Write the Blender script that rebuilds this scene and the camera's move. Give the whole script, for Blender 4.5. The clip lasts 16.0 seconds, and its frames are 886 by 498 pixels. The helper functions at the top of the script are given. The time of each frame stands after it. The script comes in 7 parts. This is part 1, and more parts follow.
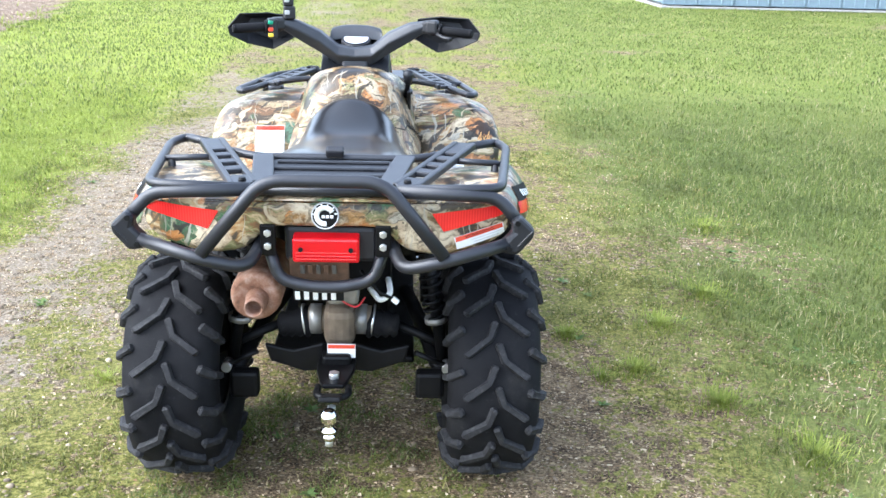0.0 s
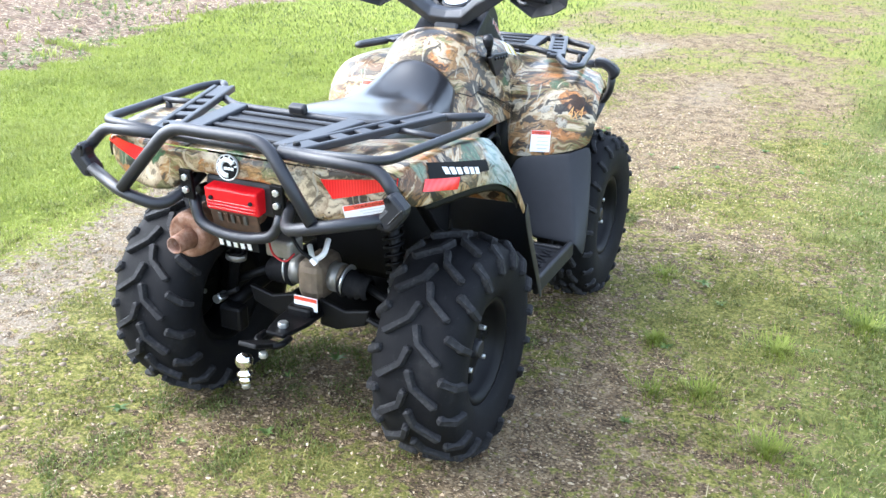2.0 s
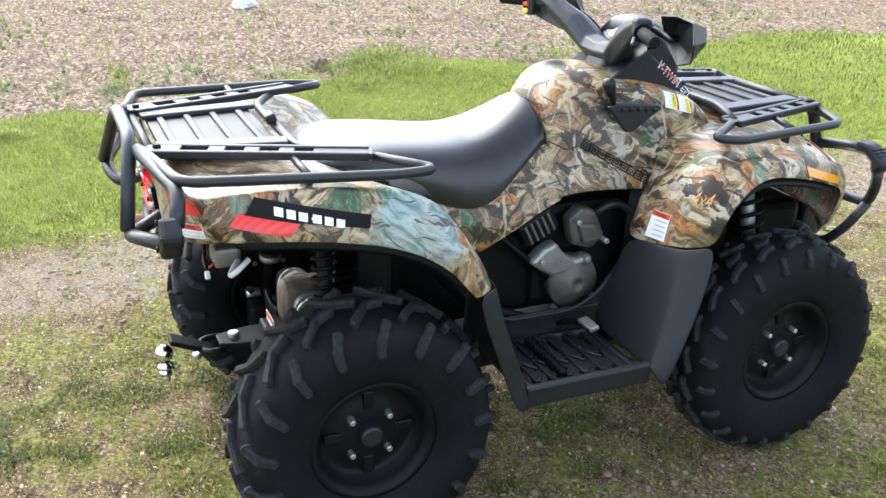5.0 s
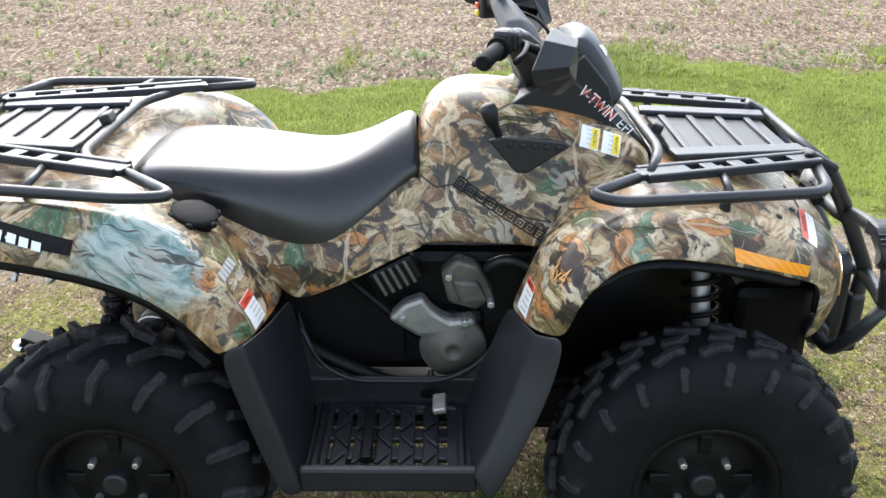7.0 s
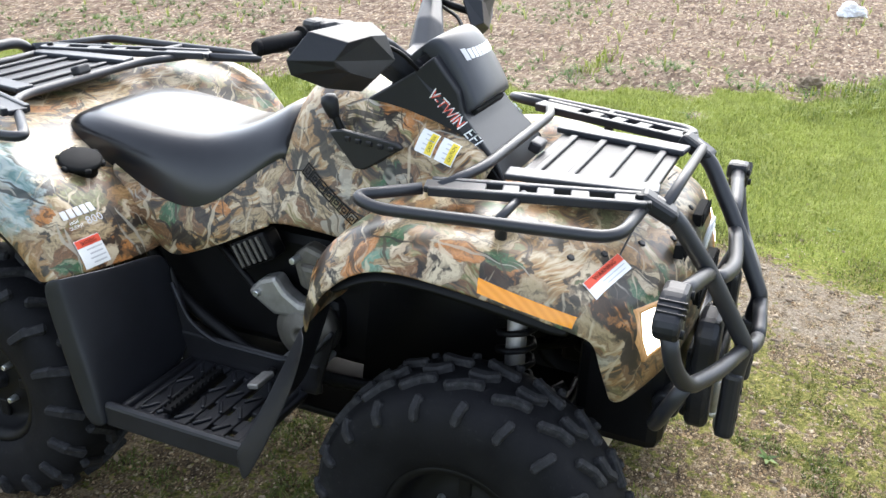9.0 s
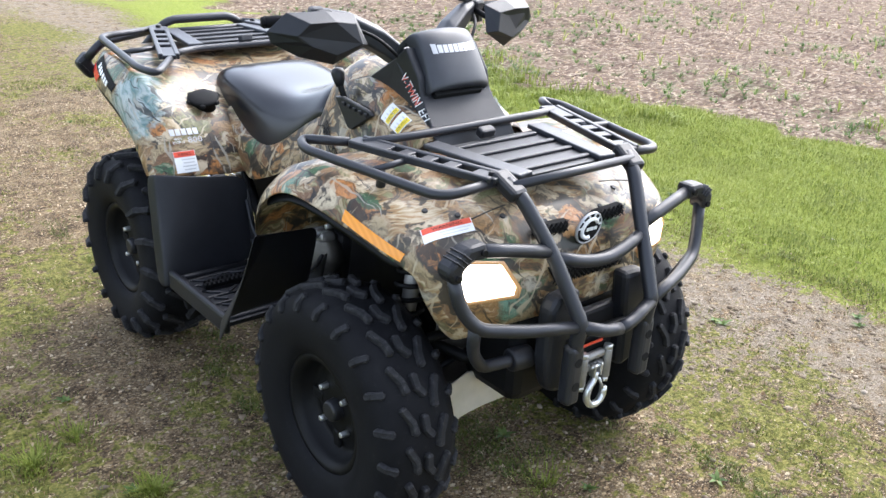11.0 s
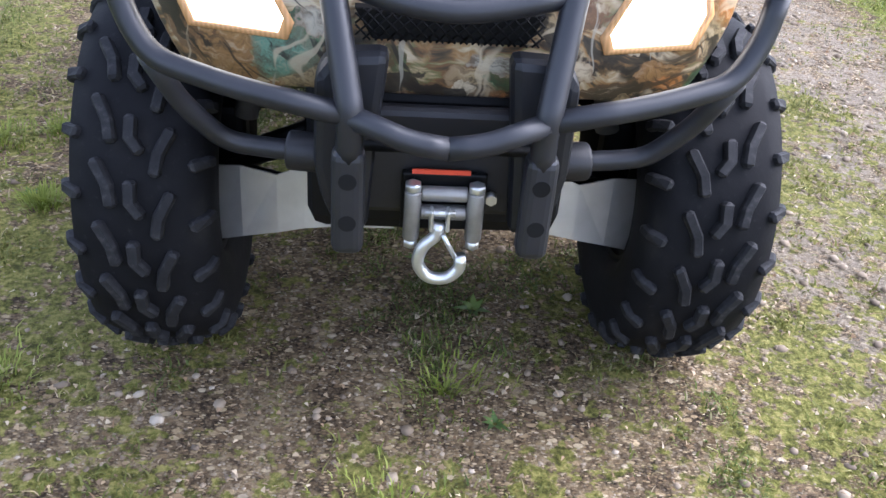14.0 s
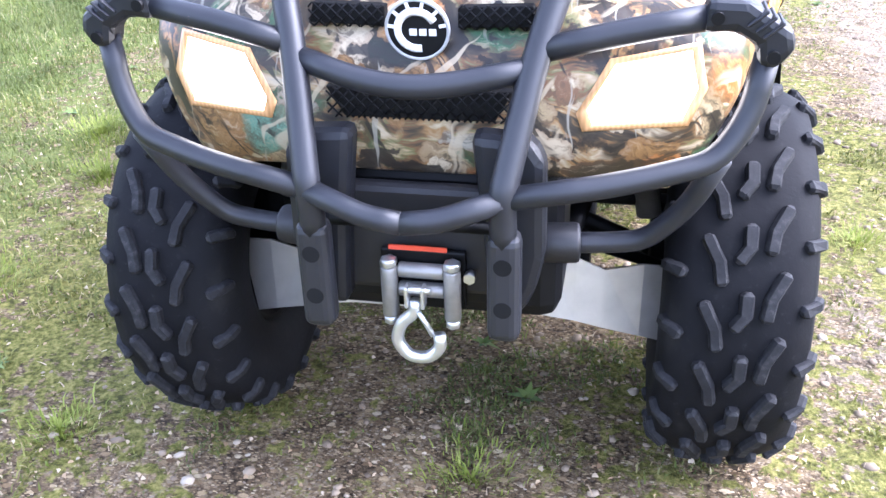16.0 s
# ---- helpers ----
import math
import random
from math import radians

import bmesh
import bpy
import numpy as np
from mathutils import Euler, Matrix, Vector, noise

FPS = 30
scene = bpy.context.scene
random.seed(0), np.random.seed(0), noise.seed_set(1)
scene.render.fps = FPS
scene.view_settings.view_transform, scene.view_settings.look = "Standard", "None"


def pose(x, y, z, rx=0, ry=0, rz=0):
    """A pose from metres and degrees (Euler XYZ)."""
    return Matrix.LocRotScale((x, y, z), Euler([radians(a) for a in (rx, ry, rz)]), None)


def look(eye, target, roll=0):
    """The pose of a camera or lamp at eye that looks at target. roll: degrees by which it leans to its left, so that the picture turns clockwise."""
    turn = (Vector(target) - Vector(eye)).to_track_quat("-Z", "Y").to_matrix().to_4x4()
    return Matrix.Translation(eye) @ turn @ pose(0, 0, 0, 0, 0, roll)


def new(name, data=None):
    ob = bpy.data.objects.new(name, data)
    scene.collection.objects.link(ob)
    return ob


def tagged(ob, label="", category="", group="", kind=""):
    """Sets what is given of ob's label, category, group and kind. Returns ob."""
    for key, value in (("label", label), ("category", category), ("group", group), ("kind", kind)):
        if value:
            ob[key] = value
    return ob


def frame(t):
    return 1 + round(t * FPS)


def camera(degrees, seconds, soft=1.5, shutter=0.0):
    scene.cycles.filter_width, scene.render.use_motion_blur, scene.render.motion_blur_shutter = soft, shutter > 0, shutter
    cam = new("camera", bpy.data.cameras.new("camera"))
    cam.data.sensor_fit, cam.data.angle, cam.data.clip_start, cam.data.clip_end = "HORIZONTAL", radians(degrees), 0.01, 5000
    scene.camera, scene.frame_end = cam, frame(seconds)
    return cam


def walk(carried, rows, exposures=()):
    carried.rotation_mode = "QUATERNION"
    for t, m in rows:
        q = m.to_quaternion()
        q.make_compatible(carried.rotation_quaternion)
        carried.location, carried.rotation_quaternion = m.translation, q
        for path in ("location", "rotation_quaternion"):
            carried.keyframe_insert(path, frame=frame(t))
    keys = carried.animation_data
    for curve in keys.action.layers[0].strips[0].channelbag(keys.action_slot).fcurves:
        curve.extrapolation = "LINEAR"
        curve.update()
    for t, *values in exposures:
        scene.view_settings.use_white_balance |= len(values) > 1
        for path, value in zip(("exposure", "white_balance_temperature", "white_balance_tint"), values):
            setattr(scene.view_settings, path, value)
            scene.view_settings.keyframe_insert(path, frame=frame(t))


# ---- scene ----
cam = camera(51.0, 16.0)
SKY, SUN = 0.18, 0.72
PATH = [
    (0, (0.197, -2.603, 1.607), (0.278, -0.716, 0.948), 1.6),
    (0.5, (0.548, -2.638, 1.624), (0.392, -0.759, 0.959), 1.6),
    (1, (0.847, -2.528, 1.602), (0.471, -0.679, 0.939), 0.7),
    (1.5, (1.104, -2.385, 1.622), (0.533, -0.603, 0.916), 0.4),
    (2, (1.433, -2.252, 1.637), (0.667, -0.567, 0.881), 1.0),
    (2.5, (1.666, -2.063, 1.63), (0.751, -0.455, 0.87), 0.6),
    (3, (1.846, -1.818, 1.662), (0.786, -0.289, 0.926), 0.5),
    (3.5, (2.084, -1.562, 1.659), (0.817, -0.18, 0.963), 0.9),
    (3.7, (2.153, -1.459, 1.661), (0.826, -0.15, 0.937), 0.8),
    (5.8, (2.375, -0.124, 1.615), (0.595, 0.36, 0.843), 1.2),
    (6, (2.354, 0.004, 1.62), (0.567, 0.432, 0.832), 0.4),
    (6.5, (2.324, 0.374, 1.626), (0.493, 0.543, 0.839), 0.8),
    (7, (2.196, 0.699, 1.625), (0.363, 0.715, 0.825), 0.5),
    (7.5, (2.114, 0.998, 1.596), (0.268, 0.84, 0.841), -0.2),
    (8, (2.118, 1.319, 1.605), (0.33, 0.915, 0.804), 1.2),
    (8.5, (2.036, 1.579, 1.594), (0.279, 1.043, 0.803), 2.2),
    (9, (1.927, 1.846, 1.622), (0.249, 1.118, 0.813), 1.6),
    (9.5, (1.922, 2.192, 1.641), (0.366, 1.226, 0.837), 2.5),
    (9.7, (1.899, 2.31, 1.65), (0.389, 1.282, 0.837), 3.0),
    (11.8, (1.359, 3.193, 1.69), (0.364, 1.654, 0.889), 2.8),
    (12, (1.247, 3.18, 1.689), (0.309, 1.622, 0.856), 2.7),
    (12.5, (0.92, 3.199, 1.656), (0.227, 1.548, 0.764), 1.7),
    (13, (0.598, 3.159, 1.616), (0.098, 1.49, 0.634), 1.1),
    (13.5, (0.325, 2.957, 1.473), (-0.018, 1.3, 0.408), 3.5),
    (14, (0.094, 2.852, 1.204), (-0.055, 1.198, 0.091), 4.7),
    (14.5, (-0.038, 2.829, 1.053), (-0.018, 1.123, 0.011), 1.9),
    (15, (-0.111, 2.839, 1.033), (-0.037, 1.103, 0.043), 0.3),
    (15.5, (-0.191, 2.857, 1.085), (0.001, 1.093, 0.163), -1.7),
    (16, (-0.276, 2.816, 1.182), (0.088, 1.097, 0.227), -1.8),
]

walk(cam, [(t, look(eye, target, roll)) for t, eye, target, roll in PATH],
     [(0.0, 2.22, 5600, 8), (1.5, 2.3, 5620, 8), (2.5, 2.42, 5700, 8), (3.5, 2.3, 5850, 7), (6.5, 1.84, 6150, 8), (9.0, 1.82, 6200, 9), (11.8, 1.86, 5900, 13), (12.5, 1.93, 5800, 14), (14.0, 1.97, 5550, 18), (14.5, 2.42, 5200, 24), (15.0, 2.75, 5200, 25), (16.0, 2.82, 5350, 22)])

# ---------- sky and sun: bright thin cloud, sun high on the bike's left ----------
world = bpy.data.worlds.new("sky")
scene.world = world
world.use_nodes = True
wt = world.node_tree
sky = wt.nodes.new("ShaderNodeTexSky")
sky.sky_type, sky.sun_disc = "NISHITA", False
sky.sun_elevation, sky.sun_rotation = radians(44), radians(255)
sky.dust_density, sky.air_density, sky.ozone_density = 3.0, 1.0, 1.0
haze = wt.nodes.new("ShaderNodeHueSaturation")
haze.inputs["Saturation"].default_value = 0.5
wt.links.new(sky.outputs[0], haze.inputs["Color"])
wt.links.new(haze.outputs[0], wt.nodes["Background"].inputs[0])
wt.nodes["Background"].inputs[1].default_value = SKY
sun = new("sun", bpy.data.lights.new("sun", "SUN"))
sun.data.energy, sun.data.angle, sun.data.color = SUN, radians(64), (1.0, 0.96, 0.90)
sun.matrix_world = look((-9.0, -2.4, 9.0), (0, 0, 0))


# ---------- materials ----------
class Graph:
    """Short way to write a node tree."""

    def __init__(self, name):
        self.mat = bpy.data.materials.new(name)
        self.mat.use_nodes = True
        self.tree = self.mat.node_tree
        self.bsdf = self.tree.nodes["Principled BSDF"]

    def put(self, sock, value):
        if isinstance(value, bpy.types.NodeSocket):
            self.tree.links.new(value, sock)
        elif isinstance(value, (tuple, list)) and len(value) == 3 and sock.type == "RGBA":
            sock.default_value = (*value, 1)
        else:
            sock.default_value = value

    def add(self, kind, ins=None, **props):
        n = self.tree.nodes.new("ShaderNode" + kind)
        for k, v in props.items():
            setattr_node(n, k, v)
        for k, v in (ins or {}).items():
            self.put(n.inputs[k], v)
        return n

    def set(self, **ins):
        for k, v in ins.items():
            self.put(self.bsdf.inputs[k.replace("_", " ")], v)
        return self.mat

    def pos(self):
        return self.add("TexCoord").outputs["Object"]

    def noise(self, scale, detail=3.0, rough=0.55, vec=None, out="Fac"):
        return self.add("TexNoise", {"Vector": vec or self.pos(), "Scale": scale, "Detail": detail, "Roughness": rough}).outputs[out]

    def ramp(self, fac, stops, mode="LINEAR"):
        n = self.add("ValToRGB", {"Fac": fac})
        r = n.color_ramp
        r.interpolation = mode
        while len(r.elements) < len(stops):
            r.elements.new(0.5)
        for e, (p, c) in zip(r.elements, stops):
            e.position, e.color = p, (*c, 1) if len(c) == 3 else c
        return n.outputs["Color"]

    def mix(self, fac, a, b, blend="MIX"):
        n = self.add("Mix", {}, data_type="RGBA", blend_type=blend)
        self.put(n.inputs[0], fac)
        self.put(n.inputs[6], a)
        self.put(n.inputs[7], b)
        return n.outputs[2]

    def math(self, op, a, b=0.0):
        n = self.add("Math", {0: a, 1: b}, operation=op)
        return n.outputs[0]

    def bump(self, height, strength=0.3, distance=0.002, normal=None):
        ins = {"Height": height, "Strength": strength, "Distance": distance}
        if normal:
            ins["Normal"] = normal
        return self.add("Bump", ins).outputs[0]


def setattr_node(n, k, v):
    if k == "operation":
        n.operation = v
    elif k == "data_type":
        n.data_type = v
    elif k == "blend_type":
        n.blend_type = v
    elif k == "feature":
        n.feature = v
    elif k == "attribute_name":
        n.attribute_name = v
    elif k == "wave_type":
        n.wave_type = v


def grey(v):
    return (v, v, v)


def simple(name, color, rough=0.5, metal=0.0, vary=0.25, scale=40.0, bump=0.15, distance=0.001, coat=0.0, spec=0.5):
    """Colour with two scales of variation and a fine relief."""
    g = Graph(name)
    fine = g.noise(scale, 4)
    wide = g.noise(scale * 0.12, 3)
    dark = tuple(c * (1 - vary) for c in color)
    light = tuple(min(1, c * (1 + vary)) for c in color)
    both = g.math("ADD", g.math("MULTIPLY", fine, 0.5), g.math("MULTIPLY", wide, 0.5))
    col = g.ramp(both, [(0.3, dark), (0.7, light)])
    rgh = g.math("ADD", g.math("MULTIPLY", wide, 0.2), rough - 0.1)
    g.set(Base_Color=col, Roughness=rgh, Metallic=metal, Normal=g.bump(g.noise(scale * 8, 2), bump, distance))
    g.bsdf.inputs["Coat Weight"].default_value = coat
    g.bsdf.inputs["Specular IOR Level"].default_value = spec
    return g.mat


def make_camo():
    """Printed woodland film: streaked bark and stems under loose oval leaves, with a clear coat."""
    g = Graph("camo")
    p = g.pos()
    cream, tan, buff = (0.48, 0.395, 0.265), (0.27, 0.150, 0.054), (0.32, 0.24, 0.13)
    brown, dark, black = (0.155, 0.080, 0.034), (0.050, 0.037, 0.022), (0.013, 0.011, 0.009)
    green, teal, orange = (0.035, 0.098, 0.042), (0.12, 0.23, 0.16), (0.40, 0.165, 0.045)
    olive, ash = (0.15, 0.15, 0.062), (0.34, 0.315, 0.25)

    def shifted(vec, scale, size, detail=3.0):
        c = g.add("TexNoise", {"Vector": p, "Scale": scale, "Detail": detail, "Roughness": 0.6}).outputs["Color"]
        d = g.add("VectorMath", {0: c, 1: (0.5, 0.5, 0.5)}, operation="SUBTRACT").outputs[0]
        d = g.add("VectorMath", {0: d, 1: (size, size, size)}, operation="MULTIPLY").outputs[0]
        return g.add("VectorMath", {0: vec, 1: d}, operation="ADD").outputs[0]

    soft = shifted(p, 7.0, 0.09, 2.5)
    torn = shifted(shifted(soft, 17.0, 0.045), 60.0, 0.020)

    def turned(vec, rot, sc):
        return g.add("Mapping", {"Vector": g.add("Mapping", {"Vector": vec, "Rotation": rot}).outputs[0], "Scale": sc}).outputs[0]

    def streaks(rot, fine, stops):
        return g.ramp(g.noise(1.0, 4, 0.6, turned(soft, rot, (fine * 0.16, fine * 0.13, fine))), stops)

    # bark and dry grass lying two ways
    bark = streaks((0.55, 0.1, 0.3), 46, [(0.32, black), (0.42, dark), (0.48, brown), (0.52, olive), (0.56, buff), (0.62, cream), (0.72, ash)])
    hay = streaks((-0.75, 0.3, -0.2), 52, [(0.32, black), (0.43, dark), (0.49, tan), (0.53, buff), (0.58, cream), (0.68, tan)])
    col = g.mix(g.ramp(g.noise(6.0, 3, 0.5, soft), [(0.48, grey(0)), (0.51, grey(1))]), bark, hay)

    def leaves(col, rot, scale, sc, cols, share, reach):
        """Torn long leaves, each with its own colour, veins and a soft dark underside."""
        way = turned(torn, rot, sc)
        v = g.add("TexVoronoi", {"Vector": way, "Scale": scale, "Randomness": 1.0})
        sep = g.add("SeparateColor", {0: v.outputs["Color"]})
        n = len(cols)
        leaf = g.ramp(sep.outputs[0], [(k / n, c) for k, c in enumerate(cols)], "CONSTANT")
        d = v.outputs["Distance"]
        vein = g.noise(1.0, 4, 0.65, turned(torn, rot, (22, 24, 130)))
        leaf = g.mix(g.ramp(vein, [(0.38, grey(0.75)), (0.52, grey(0))]), leaf, dark)
        leaf = g.mix(g.ramp(vein, [(0.54, grey(0)), (0.66, grey(0.45))]), leaf, cream)
        leaf = g.mix(g.ramp(d, [(reach * 0.75, grey(0)), (reach, grey(0.45))]), leaf, brown)
        there = g.math("MULTIPLY", g.ramp(sep.outputs[1], [(1 - share, grey(0)), (1 - share + 0.01, grey(1))]), g.ramp(d, [(reach, grey(1)), (reach + 0.03, grey(0))]))
        return g.mix(there, col, leaf)

    col = leaves(col, (0.6, 0.1, 0.2), 6.5, (1.1, 1.0, 3.2), [tan, buff, brown, cream, olive, orange, dark, tan], 0.60, 0.50)
    col = leaves(col, (-0.8, 0.2, -0.3), 7.0, (1.1, 1.0, 2.8), [buff, tan, green, cream, dark, orange, brown, buff], 0.50, 0.46)
    col = leaves(col, (1.45, -0.2, 0.3), 6.5, (1.2, 1.0, 2.6), [tan, teal, cream, brown, green, orange, buff, green], 0.36, 0.46)
    gap = g.noise(1.0, 3, 0.6, turned(torn, (0.9, 0.2, 0.4), (6.0, 6.0, 20)))
    col = g.mix(g.ramp(gap, [(0.555, grey(0)), (0.585, grey(0.92))]), col, black)
    col = leaves(col, (0.1, 0.3, 1.2), 11.0, (1.0, 1.1, 2.4), [cream, orange, green, buff, tan, ash], 0.33, 0.45)
    # ragged, streaked blue-green patch on one rear fender
    far = g.add("VectorMath", {0: p, 1: (0.54, 0.12, 0.885)}, operation="DISTANCE").outputs["Value"]
    ragged = g.math("ADD", far, g.math("MULTIPLY", g.math("SUBTRACT", g.noise(22, 4, 0.65, soft), 0.5), 0.22))
    blue_green = g.mix(g.ramp(g.noise(1.0, 3, 0.6, turned(soft, (0.6, 0.1, 0.2), (14, 12, 70))), [(0.42, grey(0)), (0.56, grey(1))]), (0.11, 0.21, 0.20), (0.36, 0.43, 0.42))
    col = g.mix(g.ramp(ragged, [(0.095, grey(0.8)), (0.135, grey(0))]), col, blue_green)
    # twigs and stems over all
    for rot, shade, lo, hi, sc in (((0.2, 0.9, 0.5), black, 0.36, 0.33, 62), ((2.0, 0.6, 1.2), cream, 0.64, 0.68, 58), ((0.7, 1.6, 0.2), ash, 0.65, 0.69, 75), ((1.1, 0.3, 2.0), dark, 0.36, 0.32, 80)):
        st = g.noise(1.0, 2, 0.5, turned(soft, rot, (6.0, 5.0, sc)))
        stops = [(hi, grey(0.85)), (lo, grey(0.0))] if hi < lo else [(lo, grey(0.0)), (hi, grey(0.7))]
        col = g.mix(g.ramp(st, stops), col, shade)
    dust = g.noise(3.0, 4)
    col = g.mix(g.ramp(dust, [(0.45, grey(0.0)), (0.8, grey(0.12))]), col, (0.50, 0.45, 0.36))
    g.set(Base_Color=col, Roughness=g.math("ADD", g.math("MULTIPLY", dust, 0.25), 0.25),
          Normal=g.bump(g.noise(90, 2), 0.05, 0.001))
    g.bsdf.inputs["Specular IOR Level"].default_value = 0.32
    g.bsdf.inputs["Coat Weight"].default_value = 0.10
    g.bsdf.inputs["Coat Roughness"].default_value = 0.2
    return g.mat


def make_rubber():
    g = Graph("tyre_rubber")
    dusty = g.noise(9, 5, 0.65)
    scuff = g.noise(70, 4, 0.7)
    col = g.ramp(dusty, [(0.35, (0.005, 0.005, 0.006)), (0.6, (0.009, 0.009, 0.0100)), (0.85, (0.026, 0.025, 0.024))])
    col = g.mix(g.ramp(scuff, [(0.60, grey(0)), (0.78, grey(0.35))]), col, (0.05, 0.05, 0.05))
    return g.set(Base_Color=col, Roughness=g.math("ADD", g.math("MULTIPLY", dusty, 0.3), 0.55), Normal=g.bump(scuff, 0.35, 0.002), Specular_IOR_Level=0.12)


def make_lug():
    g = Graph("worn_highlit_lug_rubber")
    worn = g.noise(60, 5, 0.7)
    # paler than the carcass: wear, plus the lugs' grey highlight put into the colour
    col = g.ramp(worn, [(0.32, (0.006, 0.006, 0.007)), (0.55, (0.016, 0.016, 0.0175)), (0.8, (0.062, 0.060, 0.058))])
    return g.set(Base_Color=col, Roughness=0.75, Normal=g.bump(worn, 0.4, 0.002), Specular_IOR_Level=0.3)


def make_tube_paint():
    """Black powder coat, chipped to primer and rust here and there."""
    g = Graph("black_powder_coat")
    chip = g.noise(38, 5, 0.75)
    wide = g.noise(6, 3)
    col = g.ramp(wide, [(0.3, (0.010, 0.011, 0.014)), (0.7, (0.018, 0.019, 0.024))])
    col = g.mix(g.ramp(chip, [(0.71, grey(0)), (0.74, grey(0.8))]), col, (0.20, 0.12, 0.09))
    return g.set(Base_Color=col, Roughness=g.math("ADD", g.math("MULTIPLY", wide, 0.2), 0.33), Normal=g.bump(g.noise(420, 2), 0.12, 0.0006))


def make_seat():
    g = Graph("black_vinyl")
    pebble = g.add("TexVoronoi", {"Vector": g.pos(), "Scale": 420.0}).outputs["Distance"]
    wide = g.noise(5, 4)
    return g.set(Base_Color=g.ramp(wide, [(0.3, (0.006, 0.006, 0.007)), (0.8, (0.014, 0.014, 0.016))]),
                 Roughness=g.math("ADD", g.math("MULTIPLY", wide, 0.12), 0.26), Normal=g.bump(pebble, 0.16, 0.0006), Specular_IOR_Level=0.28,
                 Coat_Weight=0.45, Coat_Roughness=0.17)


def make_muffler():
    g = Graph("rusty_muffler")
    n = g.noise(26, 6, 0.7)
    col = g.ramp(n, [(0.3, (0.08, 0.035, 0.02)), (0.5, (0.22, 0.11, 0.065)), (0.7, (0.34, 0.24, 0.19))])
    return g.set(Base_Color=col, Roughness=0.7, Metallic=0.35, Normal=g.bump(n, 0.3, 0.001))


def make_lens(name, color, spec=0.6):
    g = Graph(name)
    p = g.pos()
    grid = g.add("TexWave", {"Vector": p, "Scale": 45.0, "Distortion": 0.0}).outputs["Fac"]
    col = g.mix(g.math("MULTIPLY", grid, 0.35), color, tuple(min(1, c * 1.6 + 0.02) for c in color))
    g.set(Base_Color=col, Roughness=0.14, Normal=g.bump(grid, 0.15, 0.001))
    return g.mat


def make_glow(name, color, strength):
    g = Graph(name)
    g.set(Base_Color=color, Roughness=0.15)
    g.bsdf.inputs["Emission Color"].default_value = (*color, 1)
    g.bsdf.inputs["Emission Strength"].default_value = strength
    return g.mat


